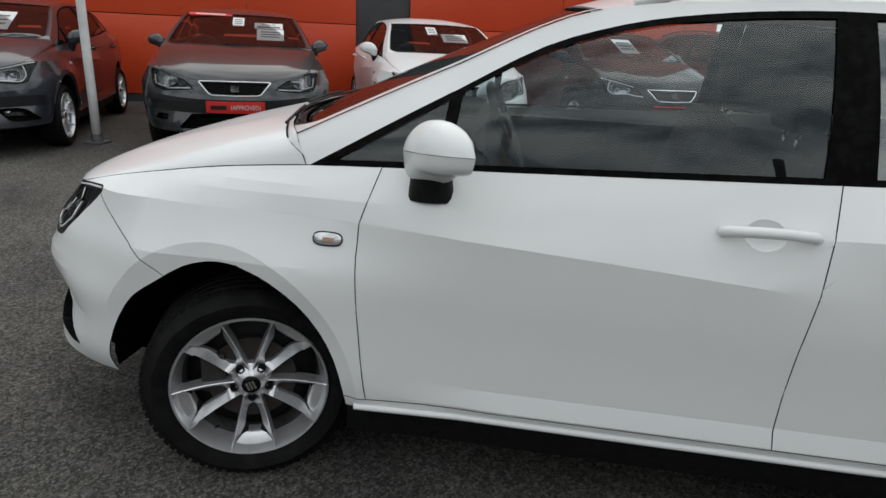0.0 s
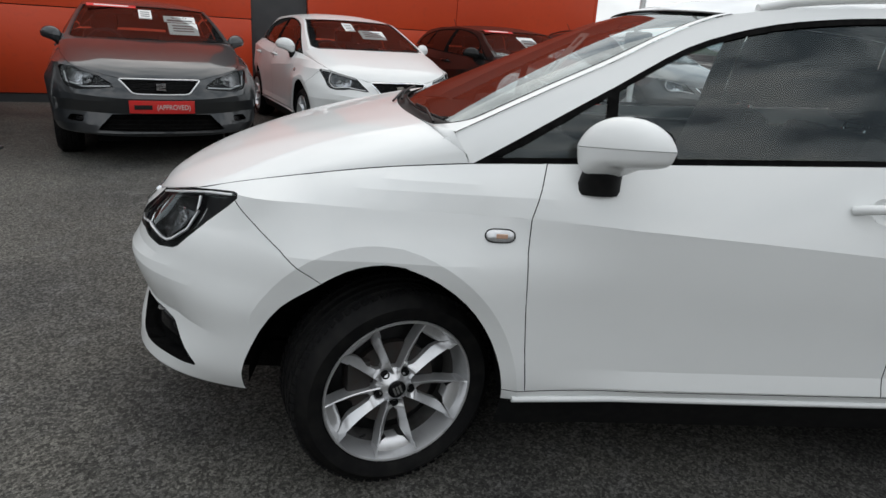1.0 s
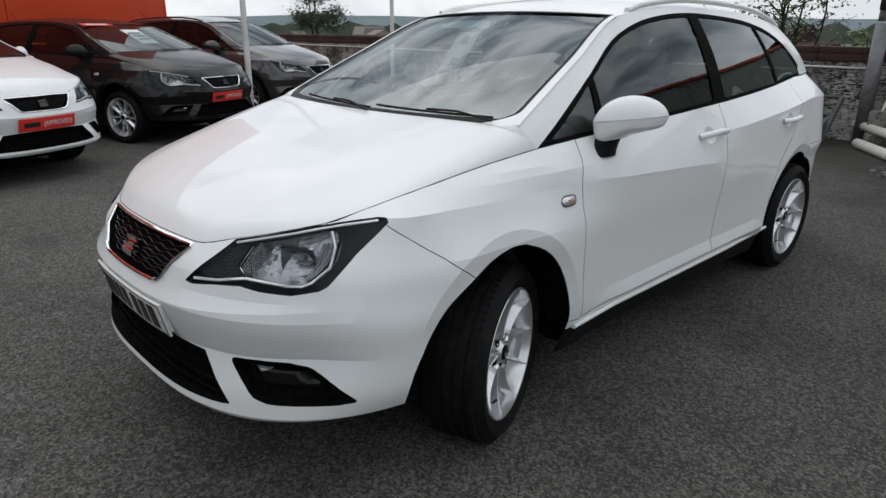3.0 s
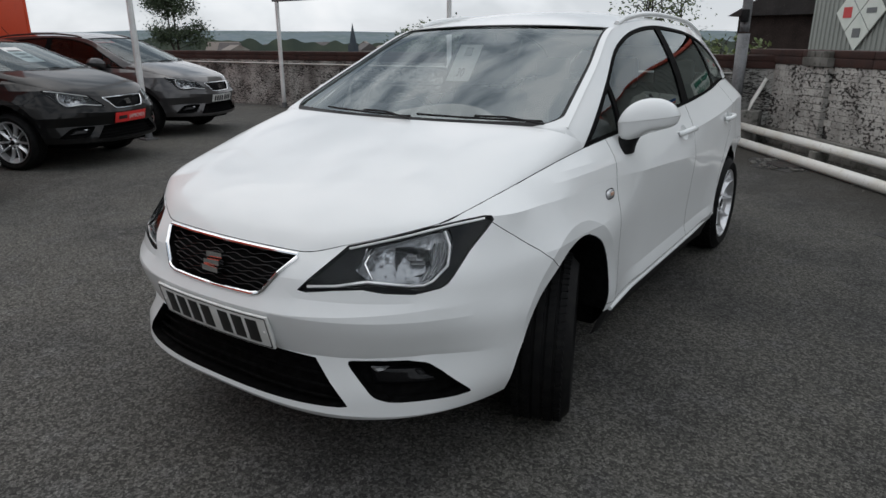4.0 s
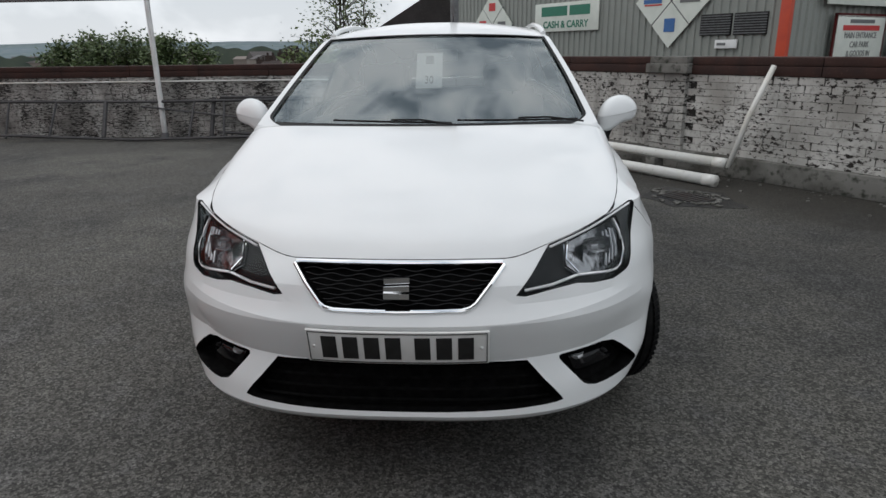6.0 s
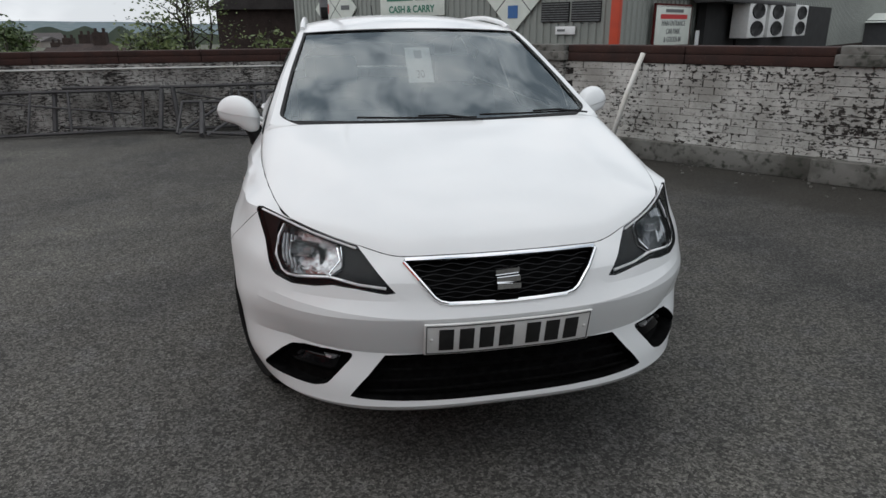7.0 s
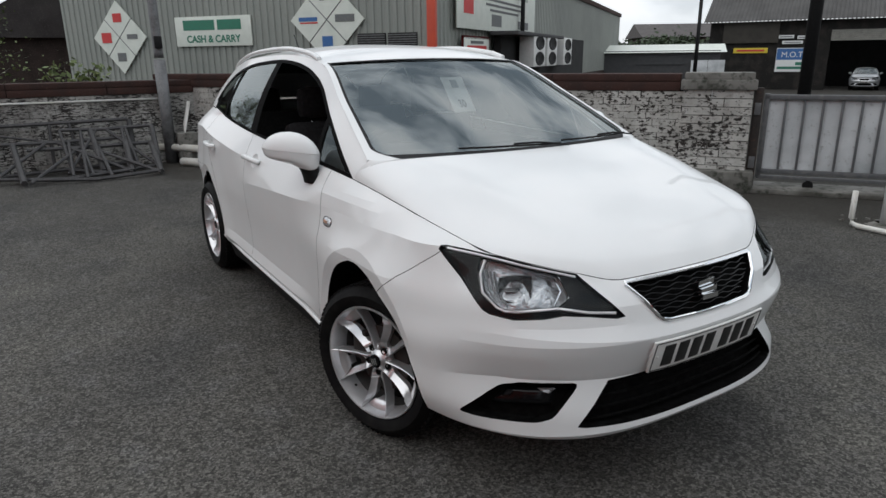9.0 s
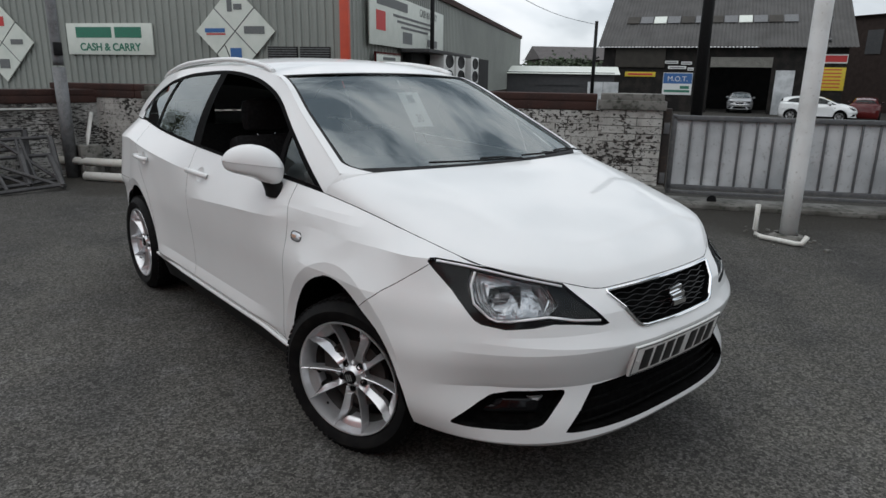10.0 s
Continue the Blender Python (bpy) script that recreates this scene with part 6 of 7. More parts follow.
box(q, 3.4, 0.03, 0.11, 0.82, 0.30, 0.22, bevel=0.02)
part("pier_base", q, M_CONCRETE, wall_s)


# ---- sliding gate ----
catch = thing("gate_post", "dark rusty steel post where the sliding gate closes", "post", S_M @ Matrix.Translation((7.985, -0.06, 0)))
q = bmesh.new()
box(q, 0, 0, 0.53, 0.085, 0.10, 1.06, bevel=0.006)
part("post", q, M_RUST, catch)
for z in (0.3, 0.85):
    q = bmesh.new()
    box(q, 0, 0.056, z, 0.06, 0.012, 0.12, bevel=0.003)
    part("catch_plate", q, M_GATEBAR, catch)
gate = thing("sliding_gate", "grey sheet-metal sliding gate with dark upright bars", "gate", S_M @ Matrix.Translation((8.05, -0.10, 0)))
GL = 7.6
q = bmesh.new()
box(q, GL / 2, -0.02, 0.56, GL, 0.004, 0.76)
part("sheet", q, M_GATE, gate, smooth=False)
for z, h in ((0.965, 0.05), (0.20, 0.05), (0.14, 0.035)):
    q = bmesh.new()
    box(q, GL / 2, 0, z, GL, 0.05, h, bevel=0.006)
    part("rail", q, M_GATEBAR, gate)
for k in range(45):
    q = bmesh.new()
    box(q, 0.03 + k * 0.17, 0.0, 0.58, 0.022, 0.022, 0.74, bevel=0.003)
    part("bar", q, M_GATEBAR, gate)
q = bmesh.new()
box(q, 0.02, 0.0, 0.57, 0.05, 0.05, 0.86, bevel=0.005)
part("end_post", q, M_GATEBAR, gate)
for x in (0.5, 4.2):
    q = bmesh.new()
    spun(q, [(0.0, -0.02), (0.05, -0.02), (0.05, 0.02), (0.0, 0.02)], 20, "Y", (x, 0, 0.07))
    bmesh.ops.recalc_face_normals(q, faces=q.faces)
    part("roller", q, M_BLACK, gate)
q = bmesh.new()
box(q, 11.6, -0.1, 0.025, 8.6, 0.5, 0.05, bevel=0.01, m=S_M)
tagged(part("gate_track", q, M_CONCRETE), "concrete gate threshold strip", "kerb", kind="structure")


# ---- poles ----
def pole(label, x, y, r, h, mat, base=True, taper=0.7):
    root = thing("lamp_post", label, "pole", pose(x, y, 0), group="poles of the yard")
    q = bmesh.new()
    tube(q, [(0, 0, h * k / 10) for k in range(11)], r, 20, r_end=r * taper)
    part("shaft", q, mat, root, sharp=radians(60))
    if base:
        q = bmesh.new()
        box(q, 0, 0, 0.012, r * 4.2, r * 4.2, 0.024, bevel=0.004)
        spun(q, [(r * 1.25, 0.10), (r * 1.35, 0.02)], 20, "Z")
        part("base_plate", q, M_STEEL, root)
    return root


pole("slim white pole on a bolted base between parked cars", -2.9, 3.73, 0.045, 5.5, M_POLE)
pole("slim white pole beside a black parked car", 4.15, 7.06, 0.045, 5.5, M_POLE)
POLE_C, POLE_D = (8.52, 9.05), (8.52, 4.85)
pc = pole("white pole standing at the back wall", *POLE_C, 0.042, 3.2, M_POLE, taper=0.95)
pd = pole("white pole behind the steel frames", *POLE_D, 0.042, 3.2, M_POLE, taper=0.95)
board = thing("sign_board", "plain grey-green hoarding between two white poles", "sign", pose(8.52, 6.95, 2.66, 0, 0, 90))
q = bmesh.new()
box(q, 0, 0, 0, 4.36, 0.06, 1.10, bevel=0.01)
part("panel", q, M_CLAD, board)
q = bmesh.new()
for z in (-0.55, 0.55):
    box(q, 0, 0, z, 4.40, 0.085, 0.045, bevel=0.006)
part("board_frame", q, M_STEEL, board)
gp = pole("thick white post with a bent hook at its foot", 1.30, -4.10, 0.074, 6.0, M_POLE, False, 0.92)
q = bmesh.new()
spun(q, [(0.09, 0.05), (0.125, 0.035), (0.15, 0.0)], 14, "Z")
for v in q.verts:
    v.co.x *= 1 + 0.25 * math.sin(v.co.y * 40)
part("footing", q, M_CONCRETE, gp)
q = bmesh.new()
tube(q, [(0.22, 0.17, 0.30), (0.22, 0.17, 0.07), (0.20, 0.19, 0.03), (0.14, 0.22, 0.025), (-0.16, 0.24, 0.025), (-0.21, 0.22, 0.03), (-0.23, 0.18, 0.09)], 0.022, 10)
part("bent_hook", q, M_PIPE, gp, "bent white tube at the foot")
lp = thing("street_lamp", "grey steel street lamp at the corner of the walls", "lamp post", pose(8.60, 0.20, 0))
q = bmesh.new()
tube(q, [(0, 0, 0), (0, 0, 1.40)], 0.078, 16)
tube(q, [(0, 0, 1.42), (0, 0, 1.50), (0, 0, 7.0)], 0.062, 16)
part("column", q, M_STEEL, lp)
q = bmesh.new()
box(q, -0.06, -0.22, 0.21, 0.26, 0.26, 0.42, bevel=0.02)
part("concrete_foot", q, M_CONCRETE, lp)
q = bmesh.new()
box(q, -0.07, 0, 1.62, 0.07, 0.10, 0.16, bevel=0.015)
part("bracket_box", q, M_BLACK, lp)


# ---- pipes along the wall ----
def s_pt(s, out, z):
    return S_M @ Vector((s, out, z))


for pts, r, lab in (([(0.25, 0.42, 0.22), (2.7, 0.42, 0.215), (5.25, 0.42, 0.20)], 0.050, "long white plastic pipe lying beside the wall"), ([(0.9, 0.58, 0.058), (3.0, 0.60, 0.058), (5.30, 0.63, 0.058)], 0.056, "thick cream plastic pipe lying on the asphalt")):
    root = thing("pipe", lab, "pipe", pose(0, 0, 0), group="pipes by the wall")
    q = bmesh.new()
    tube(q, [s_pt(*p) for p in pts], r, 16)
    part("tube", q, M_PIPE, root, sharp=radians(60))
    q = bmesh.new()
    a, b = s_pt(*pts[-1]), s_pt(pts[-1][0] - 0.12, pts[-1][1], pts[-1][2])
    tube(q, [b, a + (a - b) * 0.05], r * 1.07, 16)
    part("socket", q, M_PIPE, root, sharp=radians(60))
for s0, s1, z1 in ((5.28, 5.42, 1.12), (0.80, 0.66, 0.82)):
    root = thing("pipe", "thin white pole leaning on the brick wall", "pipe", pose(0, 0, 0), group="pipes by the wall")
    q = bmesh.new()
    tube(q, [s_pt(s0, 0.42, 0.16), s_pt((s0 + s1) / 2, 0.27, 0.12 + z1 / 2), s_pt(s1, 0.08, z1)], 0.026, 12)
    part("tube", q, M_PIPE, root, sharp=radians(60))
for s in (0.9, 2.6, 4.4):
    q = bmesh.new()
    box(q, s, 0.42, 0.083, 0.12, 0.16, 0.166, bevel=0.01, m=S_M)
    tagged(part("block", q, M_CONCRETE), "small concrete block under a pipe", "block", group="pipe supports")

# ---- stacked steel frames against the long wall ----
rnd = random.Random(5)
for k, (y0, y1, lean, zt, count, braced) in enumerate(((0.7, 3.9, 0.22, 0.64, 6, False), (2.6, 7.5, 0.34, 0.60, 5, False), (0.45, 1.5, 0.50, 0.55, 5, True), (0.8, 2.3, 0.62, 0.42, 4, True), (0.5, 1.9, 0.80, 0.34, 3, True))):
    root = thing("steel_frame", "grey galvanised steel barrier frame leaning on the wall", "steel frame", pose(8.66 - 0.02, 0, 0), group="frames at the wall")
    def fp(y, f):
        return (-(0.06 + lean * (1 - f)) - 0.06 * k, y, 0.03 + (zt - 0.03) * f)
    mid = y0 + (y1 - y0) * 0.52
    lines = [("rail", [fp(y0, 1), fp(mid, 0.97), fp(y1, 1)], 0.026), ("rail", [fp(y0, 0.10), fp(mid, 0.0), fp(y1, 0.14)], 0.024)]
    if braced:
        lines += [("brace", [fp(y0, 0.05), fp(mid, 0.98)], 0.020), ("brace", [fp(y1, 0.05), fp(mid + 0.1, 0.98)], 0.020)]
    else:
        lines += [("brace", [fp(mid, 0.85), fp(y0 + 0.4, 0.45)], 0.016)]
    for nm, pts, r in lines:
        q = bmesh.new()
        tube(q, pts, r, 6)
        part(nm, q, M_OLDSTEEL, root, smooth=False)
    for i in range(count + 1):
        y = y0 + (y1 - y0) * (i + 0.25 * math.sin(i * 2.3)) / count
        q = bmesh.new()
        tube(q, [fp(y, 0.06), fp(y + (0.06 if i % 2 else -0.02), 0.99)], 0.020 + 0.016 * (i % 3 == 0), 6)
        part("upright", q, M_OLDSTEEL, root, smooth=False)

M_DAMP = material("damp_tar", (0.016, 0.015, 0.014), 0.42, spec=0.35, vary=[(5, (0.030, 0.029, 0.027), 0.45, 0.65), (60, (0.010, 0.010, 0.010), 0.5, 0.7)], bump=(90, 0.5, 0.006))
# drain covers in broken asphalt
for x, y, s in ((6.85, -0.70, 0.46), (4.20, -2.08, 0.5)):
    root = thing("drain_cover", "dark iron drain grating in broken asphalt", "drain", pose(x, y, 0.0, 0, 0, 37), group="yard drains")
    for i in range(9):
        q = bmesh.new()
        box(q, (i - 4) * s / 10, 0, 0.010, s / 16, s * 0.62, 0.012, bevel=0.002)
        part("bar", q, M_BRAKE, root)
    # thin near-black slab painted as the shade of the pit
    q = bmesh.new()
    box(q, 0, 0, 0.004, s, s * 0.78, 0.006, bevel=0.002)
    part("pit", q, M_RECESS_SHADE, root)
    q = bmesh.new()
    edge = [q.verts.new((s * (0.88 + 0.16 * math.sin(3 * a + x) + 0.07 * math.sin(8 * a)) * math.cos(a), s * (0.72 + 0.10 * math.sin(5 * a + y)) * math.sin(a), 0.0035)) for a in [math.tau * i / 40 for i in range(40)]]
    q.faces.new(edge)
    part("damp_patch", q, M_DAMP, root, "dark damp tarry patch", smooth=False)
    q = bmesh.new()
    for i in range(46):
        a = rnd.random() * math.tau
        rr = s * (0.45 + 0.35 * rnd.random())
        box(q, rr * math.cos(a), rr * 0.8 * math.sin(a), 0.008, 0.02 + 0.04 * rnd.random(), 0.02 + 0.03 * rnd.random(), 0.016, m=None)
    ob = part("rubble", q, M_CONCRETE, root, smooth=False)
    ob["kind"] = "stuff"

# litter and broken bits along the foot of the wall
q = bmesh.new()
for i in range(110):
    s, o = 1.0 + 7.0 * rnd.random(), 0.10 + 0.65 * rnd.random() ** 2
    e = 0.008 + 0.022 * rnd.random()
    c = S_M @ Vector((s, o, e * 0.25))
    box(q, 0, 0, 0, e, e * 0.7, e * 0.5, Matrix.Translation(c) @ Matrix.Rotation(rnd.random() * 6.3, 4, "Z"))
for i in range(46):
    a, o = rnd.random() * math.tau, 0.13 + 0.35 * rnd.random() ** 1.5
    e = 0.012 + 0.035 * rnd.random()
    box(q, 0, 0, 0, e, e * 0.7, e * 0.5, Matrix.Translation((1.30 + o * math.cos(a), -4.10 + o * math.sin(a), e * 0.22)) @ Matrix.Rotation(rnd.random() * 6.3, 4, "Z"))
tagged(part("litter", q, M_CONCRETE, smooth=False), "small stones and litter at the wall and post foot", "litter", kind="stuff")

# ---- red showroom behind the parked row ----
R_M = Matrix(((0.92, -0.39, 0, 4.52 - 0.92 * 22), (0.39, 0.92, 0, 10.83 - 0.39 * 22), (0, 0, 1, 0), (0, 0, 0, 1)))
show = thing("showroom", "orange-red clad showroom wall with a dark grey panel", "building", R_M)
doors = (22 - 6.53, 22 - 5.66)
for j in range(3):
    for a, b in ((8.9, 10.4), (10.4, doors[0]), (doors[1], 19.0), (19.0, 22.0)):
        q = bmesh.new()
        z0, z1 = (0.12, 1.28, 3.0, 5.2)[j], (0.12, 1.28, 3.0, 5.2)[j + 1]
        box(q, (a + b) / 2, 0.03, (z0 + z1) / 2, b - a - 0.012, 0.06, z1 - z0 - 0.012, bevel=0.005)
        part("cladding_panel", q, M_RED, show)
q = bmesh.new()
box(q, (doors[0] + doors[1]) / 2, 0.07, 2.6, doors[1] - doors[0], 0.05, 5.2, bevel=0.004)
part("dark_panel", q, M_DARKPANEL, show)
q = bmesh.new()
box(q, 15.45, 4.1, 2.55, 13.0, 8.0, 5.1)
box(q, 15.45, 0.04, 0.06, 13.1, 0.05, 0.12)
part("shell", q, M_DARKPANEL, show, smooth=False)
q = bmesh.new()
box(q, 22.03, 4.0, 2.6, 0.06, 8.0, 5.2, bevel=0.005)
part("end_cladding", q, M_RED, show)

# unseen rendered wall on the fourth side, added to block low sky from the car
M_RENDER = material("grey_render", (0.24, 0.235, 0.225), 0.9, spec=0.2, vary=[(0.6, (0.18, 0.176, 0.168), 0.4, 0.7), (14, (0.28, 0.275, 0.265), 0.5, 0.75)], bump=(40, 0.3, 0.006))
q = bmesh.new()
box(q, -9.0, -3.6, 1.9, 0.3, 18.0, 3.8, bevel=0.01)
tagged(part("wall_west", q, M_RENDER), "unseen grey rendered wall added to block low sky", "wall", kind="structure")

# ---- parked row ----
HEAD = 113.0
build_car("dark slate small car parked beside a white pole", pose(-3.45, 2.42, 0, 0, 0, HEAD), M_SLATE, False, True, plate="white", cards=(("card", 0.45, -0.25, 0.30, 0.40), ("card", 0.45, 0.35, 0.26, 0.34)), group="parked row")
build_car("grey hatchback with a red dealer plate and sold card", pose(-1.17, 3.36, 0, 0, 0, HEAD), M_GREY, False, True, wide=1.06, plate="red", cards=(("sold", 0.62, -0.50, 0.30, 0.14), ("card", 0.38, -0.50, 0.28, 0.26), ("card", 0.70, 0.02, 0.12, 0.22), ("red", 0.90, 0.55, 0.45, 0.07)), group="parked row", lower_face=True)
build_car("white hatchback with a red dealer plate", pose(0.86, 4.42, 0, 0, 0, HEAD), M_WHITE, False, True, plate="red", cards=(("card", 0.70, 0.15, 0.12, 0.22), ("card", 0.50, -0.25, 0.30, 0.22)), group="parked row")
build_car("black hatchback with a red dealer plate", pose(3.10, 5.60, 0, 0, 0, HEAD), M_BLACKCAR, False, True, wide=1.05, plate="red", cards=(("red", 0.90, 0.55, 0.45, 0.07), ("card", 0.5, 0.0, 0.26, 0.4)), group="parked row")
build_car("grey-brown estate car parked near the back wall", pose(5.35, 6.90, 0, 0, 0, HEAD), M_TAUPE, False, False, plate="white", cards=(("red", 0.90, 0.55, 0.45, 0.07),), group="parked row")


# ---- trade building beyond the wall ----
def ribbed(bm, length, z0, z1, pitch=0.19, deep=0.03, flip=1):
    """Trapezoid-ribbed sheet along x, facing +y."""
    xs = []
    n = int(length / pitch)
    p = length / n
    for k in range(n):
        for f, d in ((0.0, 0), (0.40, 0), (0.50, 1), (0.90, 1)):
            xs.append((p * (k + f), deep * d))
    xs.append((length, 0))
    a = [bm.verts.new((x, d, z0)) for x, d in xs]
    b = [bm.verts.new((x, d, z1)) for x, d in xs]
    for i in range(len(xs) - 1):
        bm.faces.new((a[i + 1], a[i], b[i], b[i + 1]) if flip > 0 else (a[i], a[i + 1], b[i + 1], b[i]))


# local x along the front, y towards the yard
L_M = Matrix(((0.8, -0.6, 0, 11.7), (0.6, 0.8, 0, -5.96), (0, 0, 1, 0), (0, 0, 0, 1)))
F_M = Matrix(((0.6, -0.8, 0, 11.7), (-0.8, -0.6, 0, -5.96), (0, 0, 1, 0), (0, 0, 0, 1)))
shop = thing("trade_warehouse", "grey-green ribbed metal warehouse with an orange corner post", "warehouse", L_M)
q = bmesh.new()
ribbed(q, 11.1, 0.85, 4.1)
part("front_cladding", q, M_CLAD, shop, smooth=False)
q = bmesh.new()
box(q, 5.6, -0.16, 0.02, 11.1, 0.3, 1.64)
part("base_wall", q, M_DARKBRICK, shop, smooth=False)
q = bmesh.new()
box(q, 0.0, 0.06, 2.0, 0.20, 0.12, 4.2, bevel=0.01)
part("corner_post", q, M_ORANGE, shop, "orange-red corner post")
q = bmesh.new()
box(q, 5.55, 0.04, 4.12, 11.3, 0.22, 0.16, bevel=0.01)
part("front_fascia", q, M_ORANGE, shop)
for k in range(2):
    x0 = 1.85 - k * 0.78
    fr = new("vent")
    fr.parent = shop
    # near-black backing paints the shade between the slats
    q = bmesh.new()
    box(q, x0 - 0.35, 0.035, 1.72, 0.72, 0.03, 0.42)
    part("backing", q, M_RECESS_SHADE, fr, smooth=False)
    for j in range(8):
        q = bmesh.new()
        box(q, x0 - 0.35, 0.06, 1.54 + j * 0.05, 0.70, 0.03, 0.022, Matrix.Identity(4))
        part("slat", q, M_STEEL, fr, smooth=False)
side_m = L_M.inverted() @ F_M
q = bmesh.new()
ribbed(q, 32.0, 0.6, 3.8, 0.25, 0.035, -1)
bmesh.ops.transform(q, matrix=side_m, verts=q.verts)
for f in q.faces:
    f.normal_flip()
part("side_cladding", q, M_CLAD, shop, smooth=False)
q = bmesh.new()
box(q, 16, -0.05, -0.35, 32, 0.2, 1.9, m=side_m)
part("side_base", q, M_DARKBRICK, shop, smooth=False)
q = bmesh.new()
box(q, 16, 0.0, 3.88, 32.2, 0.22, 0.20, m=side_m)
part("side_fascia", q, M_COPE, shop)
q = bmesh.new()
vs = [side_m @ Vector(p) for p in ((0.05, -0.1, 3.9), (31.9, -0.1, 3.9), (31.9, -11, 4.6), (0.05, -11, 4.6))]
q.faces.new([q.verts.new(v) for v in vs])
part("roof", q, M_TINROOF, shop, smooth=False)
q = bmesh.new()
box(q, 31.9, -5.5, 1.4, 0.2, 11, 5.2, m=side_m)
part("end_wall", q, M_DARKBRICK, shop, smooth=False)


def board_on(parent_m, label, x0, x1, z0, z1, mat=M_SIGN, out=0.07, frame=None, category="sign"):
    s = thing("sign", label, category, parent_m @ Matrix.Translation(((x0 + x1) / 2, out, (z0 + z1) / 2)))
    q = bmesh.new()
    box(q, 0, 0, 0, abs(x1 - x0), 0.03, z1 - z0, bevel=0.006)
    part("board", q, mat, s)
    if frame:
        q = bmesh.new()
        w, h = abs(x1 - x0), z1 - z0
        for sgn in (-1, 1):
            box(q, sgn * w / 2, 0.01, 0, 0.07, 0.05, h + 0.07)
            box(q, 0, 0.01, sgn * h / 2, w + 0.07, 0.05, 0.07)
        part("frame", q, frame, s, smooth=False)
    return s


def bar(parent, x, z, w, h, mat, name="word_bar", y=0.018, turn=0.0):
    q = bmesh.new()
    box(q, 0, 0, 0, w, 0.006, h)
    ob = part(name, q, mat, parent, smooth=False)
    ob.matrix_local = pose(x, y, z, 0, turn, 0)
    return ob


# the yard sees this front with its x running to the left
TEXT = Matrix(((-1, 0, 0, 0), (0, 0, 1, 0.02), (0, 1, 0, 0), (0, 0, 0, 1)))
s1 = board_on(L_M, "cream shop sign with green lettering", 4.75, 7.10, 1.72, 2.43)
bar(s1, 0.42, 0.15, 0.98, 0.24, M_GREENINK)
bar(s1, -0.52, 0.15, 0.72, 0.24, M_GREENINK)
words("CASH & CARRY", 0.24, M_GREENINK, Matrix.Translation((0, 0, -0.19)) @ TEXT, s1, squeeze=1.0, bold=0.006)


def diamond(label, x, z, r, marks):
    d = thing("sign", label, "sign", L_M @ Matrix.Translation((x, 0.06, z)))
    g = 0.02
    for k, (cx, cz) in enumerate(((0, 0.5), (0.5, 0), (0, -0.5), (-0.5, 0))):
        q = bmesh.new()
        h = r * 0.5 - g
        f = [(-h, 0), (0, -h), (h, 0), (0, h)]
        a = [q.verts.new((cx * r + u, 0.03, cz * r + v)) for u, v in f]
        b = [q.verts.new((cx * r + u, 0.0, cz * r + v)) for u, v in f]
        q.faces.new(a[::-1])
        q.faces.new(b)
        for i in range(4):
            q.faces.new((a[i], a[(i + 1) % 4], b[(i + 1) % 4], b[i]))
        bmesh.ops.recalc_face_normals(q, faces=q.faces)
        part("tile", q, M_SIGN, d, smooth=False)
    q = bmesh.new()
    for sg in (-1, 1):
        box(q, 0, 0.0, 0, r * 1.41, 0.03, 0.05, Matrix.Rotation(sg * math.pi / 4, 4, "Y"))
    part("cross_bar", q, M_STEEL, d, smooth=False)
    for x2, z2, w, h, mt in marks:
        bar(d, x2, z2, w, h, mt, "mark", 0.036)
    return d


diamond("white diamond sign with blue and black marks", 2.62, 2.25, 1.0, ((0.5, 0.02, 0.50, 0.09, M_BLUEINK), (0.48, -0.06, 0.48, 0.03, M_REDINK), (-0.48, 0.03, 0.50, 0.16, M_INK), (0.1, 0.55, 0.12, 0.26, M_INK), (-0.1, 0.52, 0.2, 0.12, M_INK), (0, -0.5, 0.28, 0.28, M_BLUEINK)))
diamond("white diamond sign with red and grey marks", 9.02, 1.98, 0.95, ((0.46, 0.0, 0.34, 0.26, M_REDINK), (-0.45, 0.02, 0.36, 0.12, M_INK), (0.0, 0.5, 0.3, 0.22, M_REDINK), (0, -0.5, 0.3, 0.22, M_INK)))
wb = board_on(L_M, "small white notice box on the metal front", 0.95, 1.45, 1.25, 1.42, M_PAPER)
bar(wb, 0.1, 0, 0.2, 0.05, M_INK)

# on the long side, x runs away to the right
TEXT2 = Matrix(((1, 0, 0, 0), (0, 0, -1, -0.02), (0, 1, 0, 0), (0, 0, 0, 1)))
SIDE = F_M @ Matrix.Diagonal((1, -1, 1, 1))
SIDE = Matrix(((0.6, 0.8, 0, 11.7), (-0.8, 0.6, 0, -5.96), (0, 0, 1, 0), (0, 0, 0, 1))) @ Matrix.Translation((0, -0.1, 0))
big = board_on(SIDE, "large white trade sign with grey print on the warehouse side", 1.0, 8.4, 2.05, 3.30, M_SIGN, -0.08)
bar(big, -1.9, 0.42, 2.6, 0.22, M_INK, y=-0.02)
words("CASH & CARRY", 0.30, M_INK, Matrix.Translation((1.7, 0, 0.42)) @ TEXT2, big)
for k in range(3):
    bar(big, 0.2, 0.16 - 0.13 * k, 4.2 - 0.7 * k, 0.06, M_STEEL, y=-0.02)
bar(big, -2.9, -0.05, 0.7, 0.45, M_REDINK, "mark", -0.02)
bar(big, -0.6, -0.35, 0.9, 0.30, M_INK, "mark", -0.02)
bar(big, 2.2, -0.38, 1.2, 0.22, M_INK, "mark", -0.02)
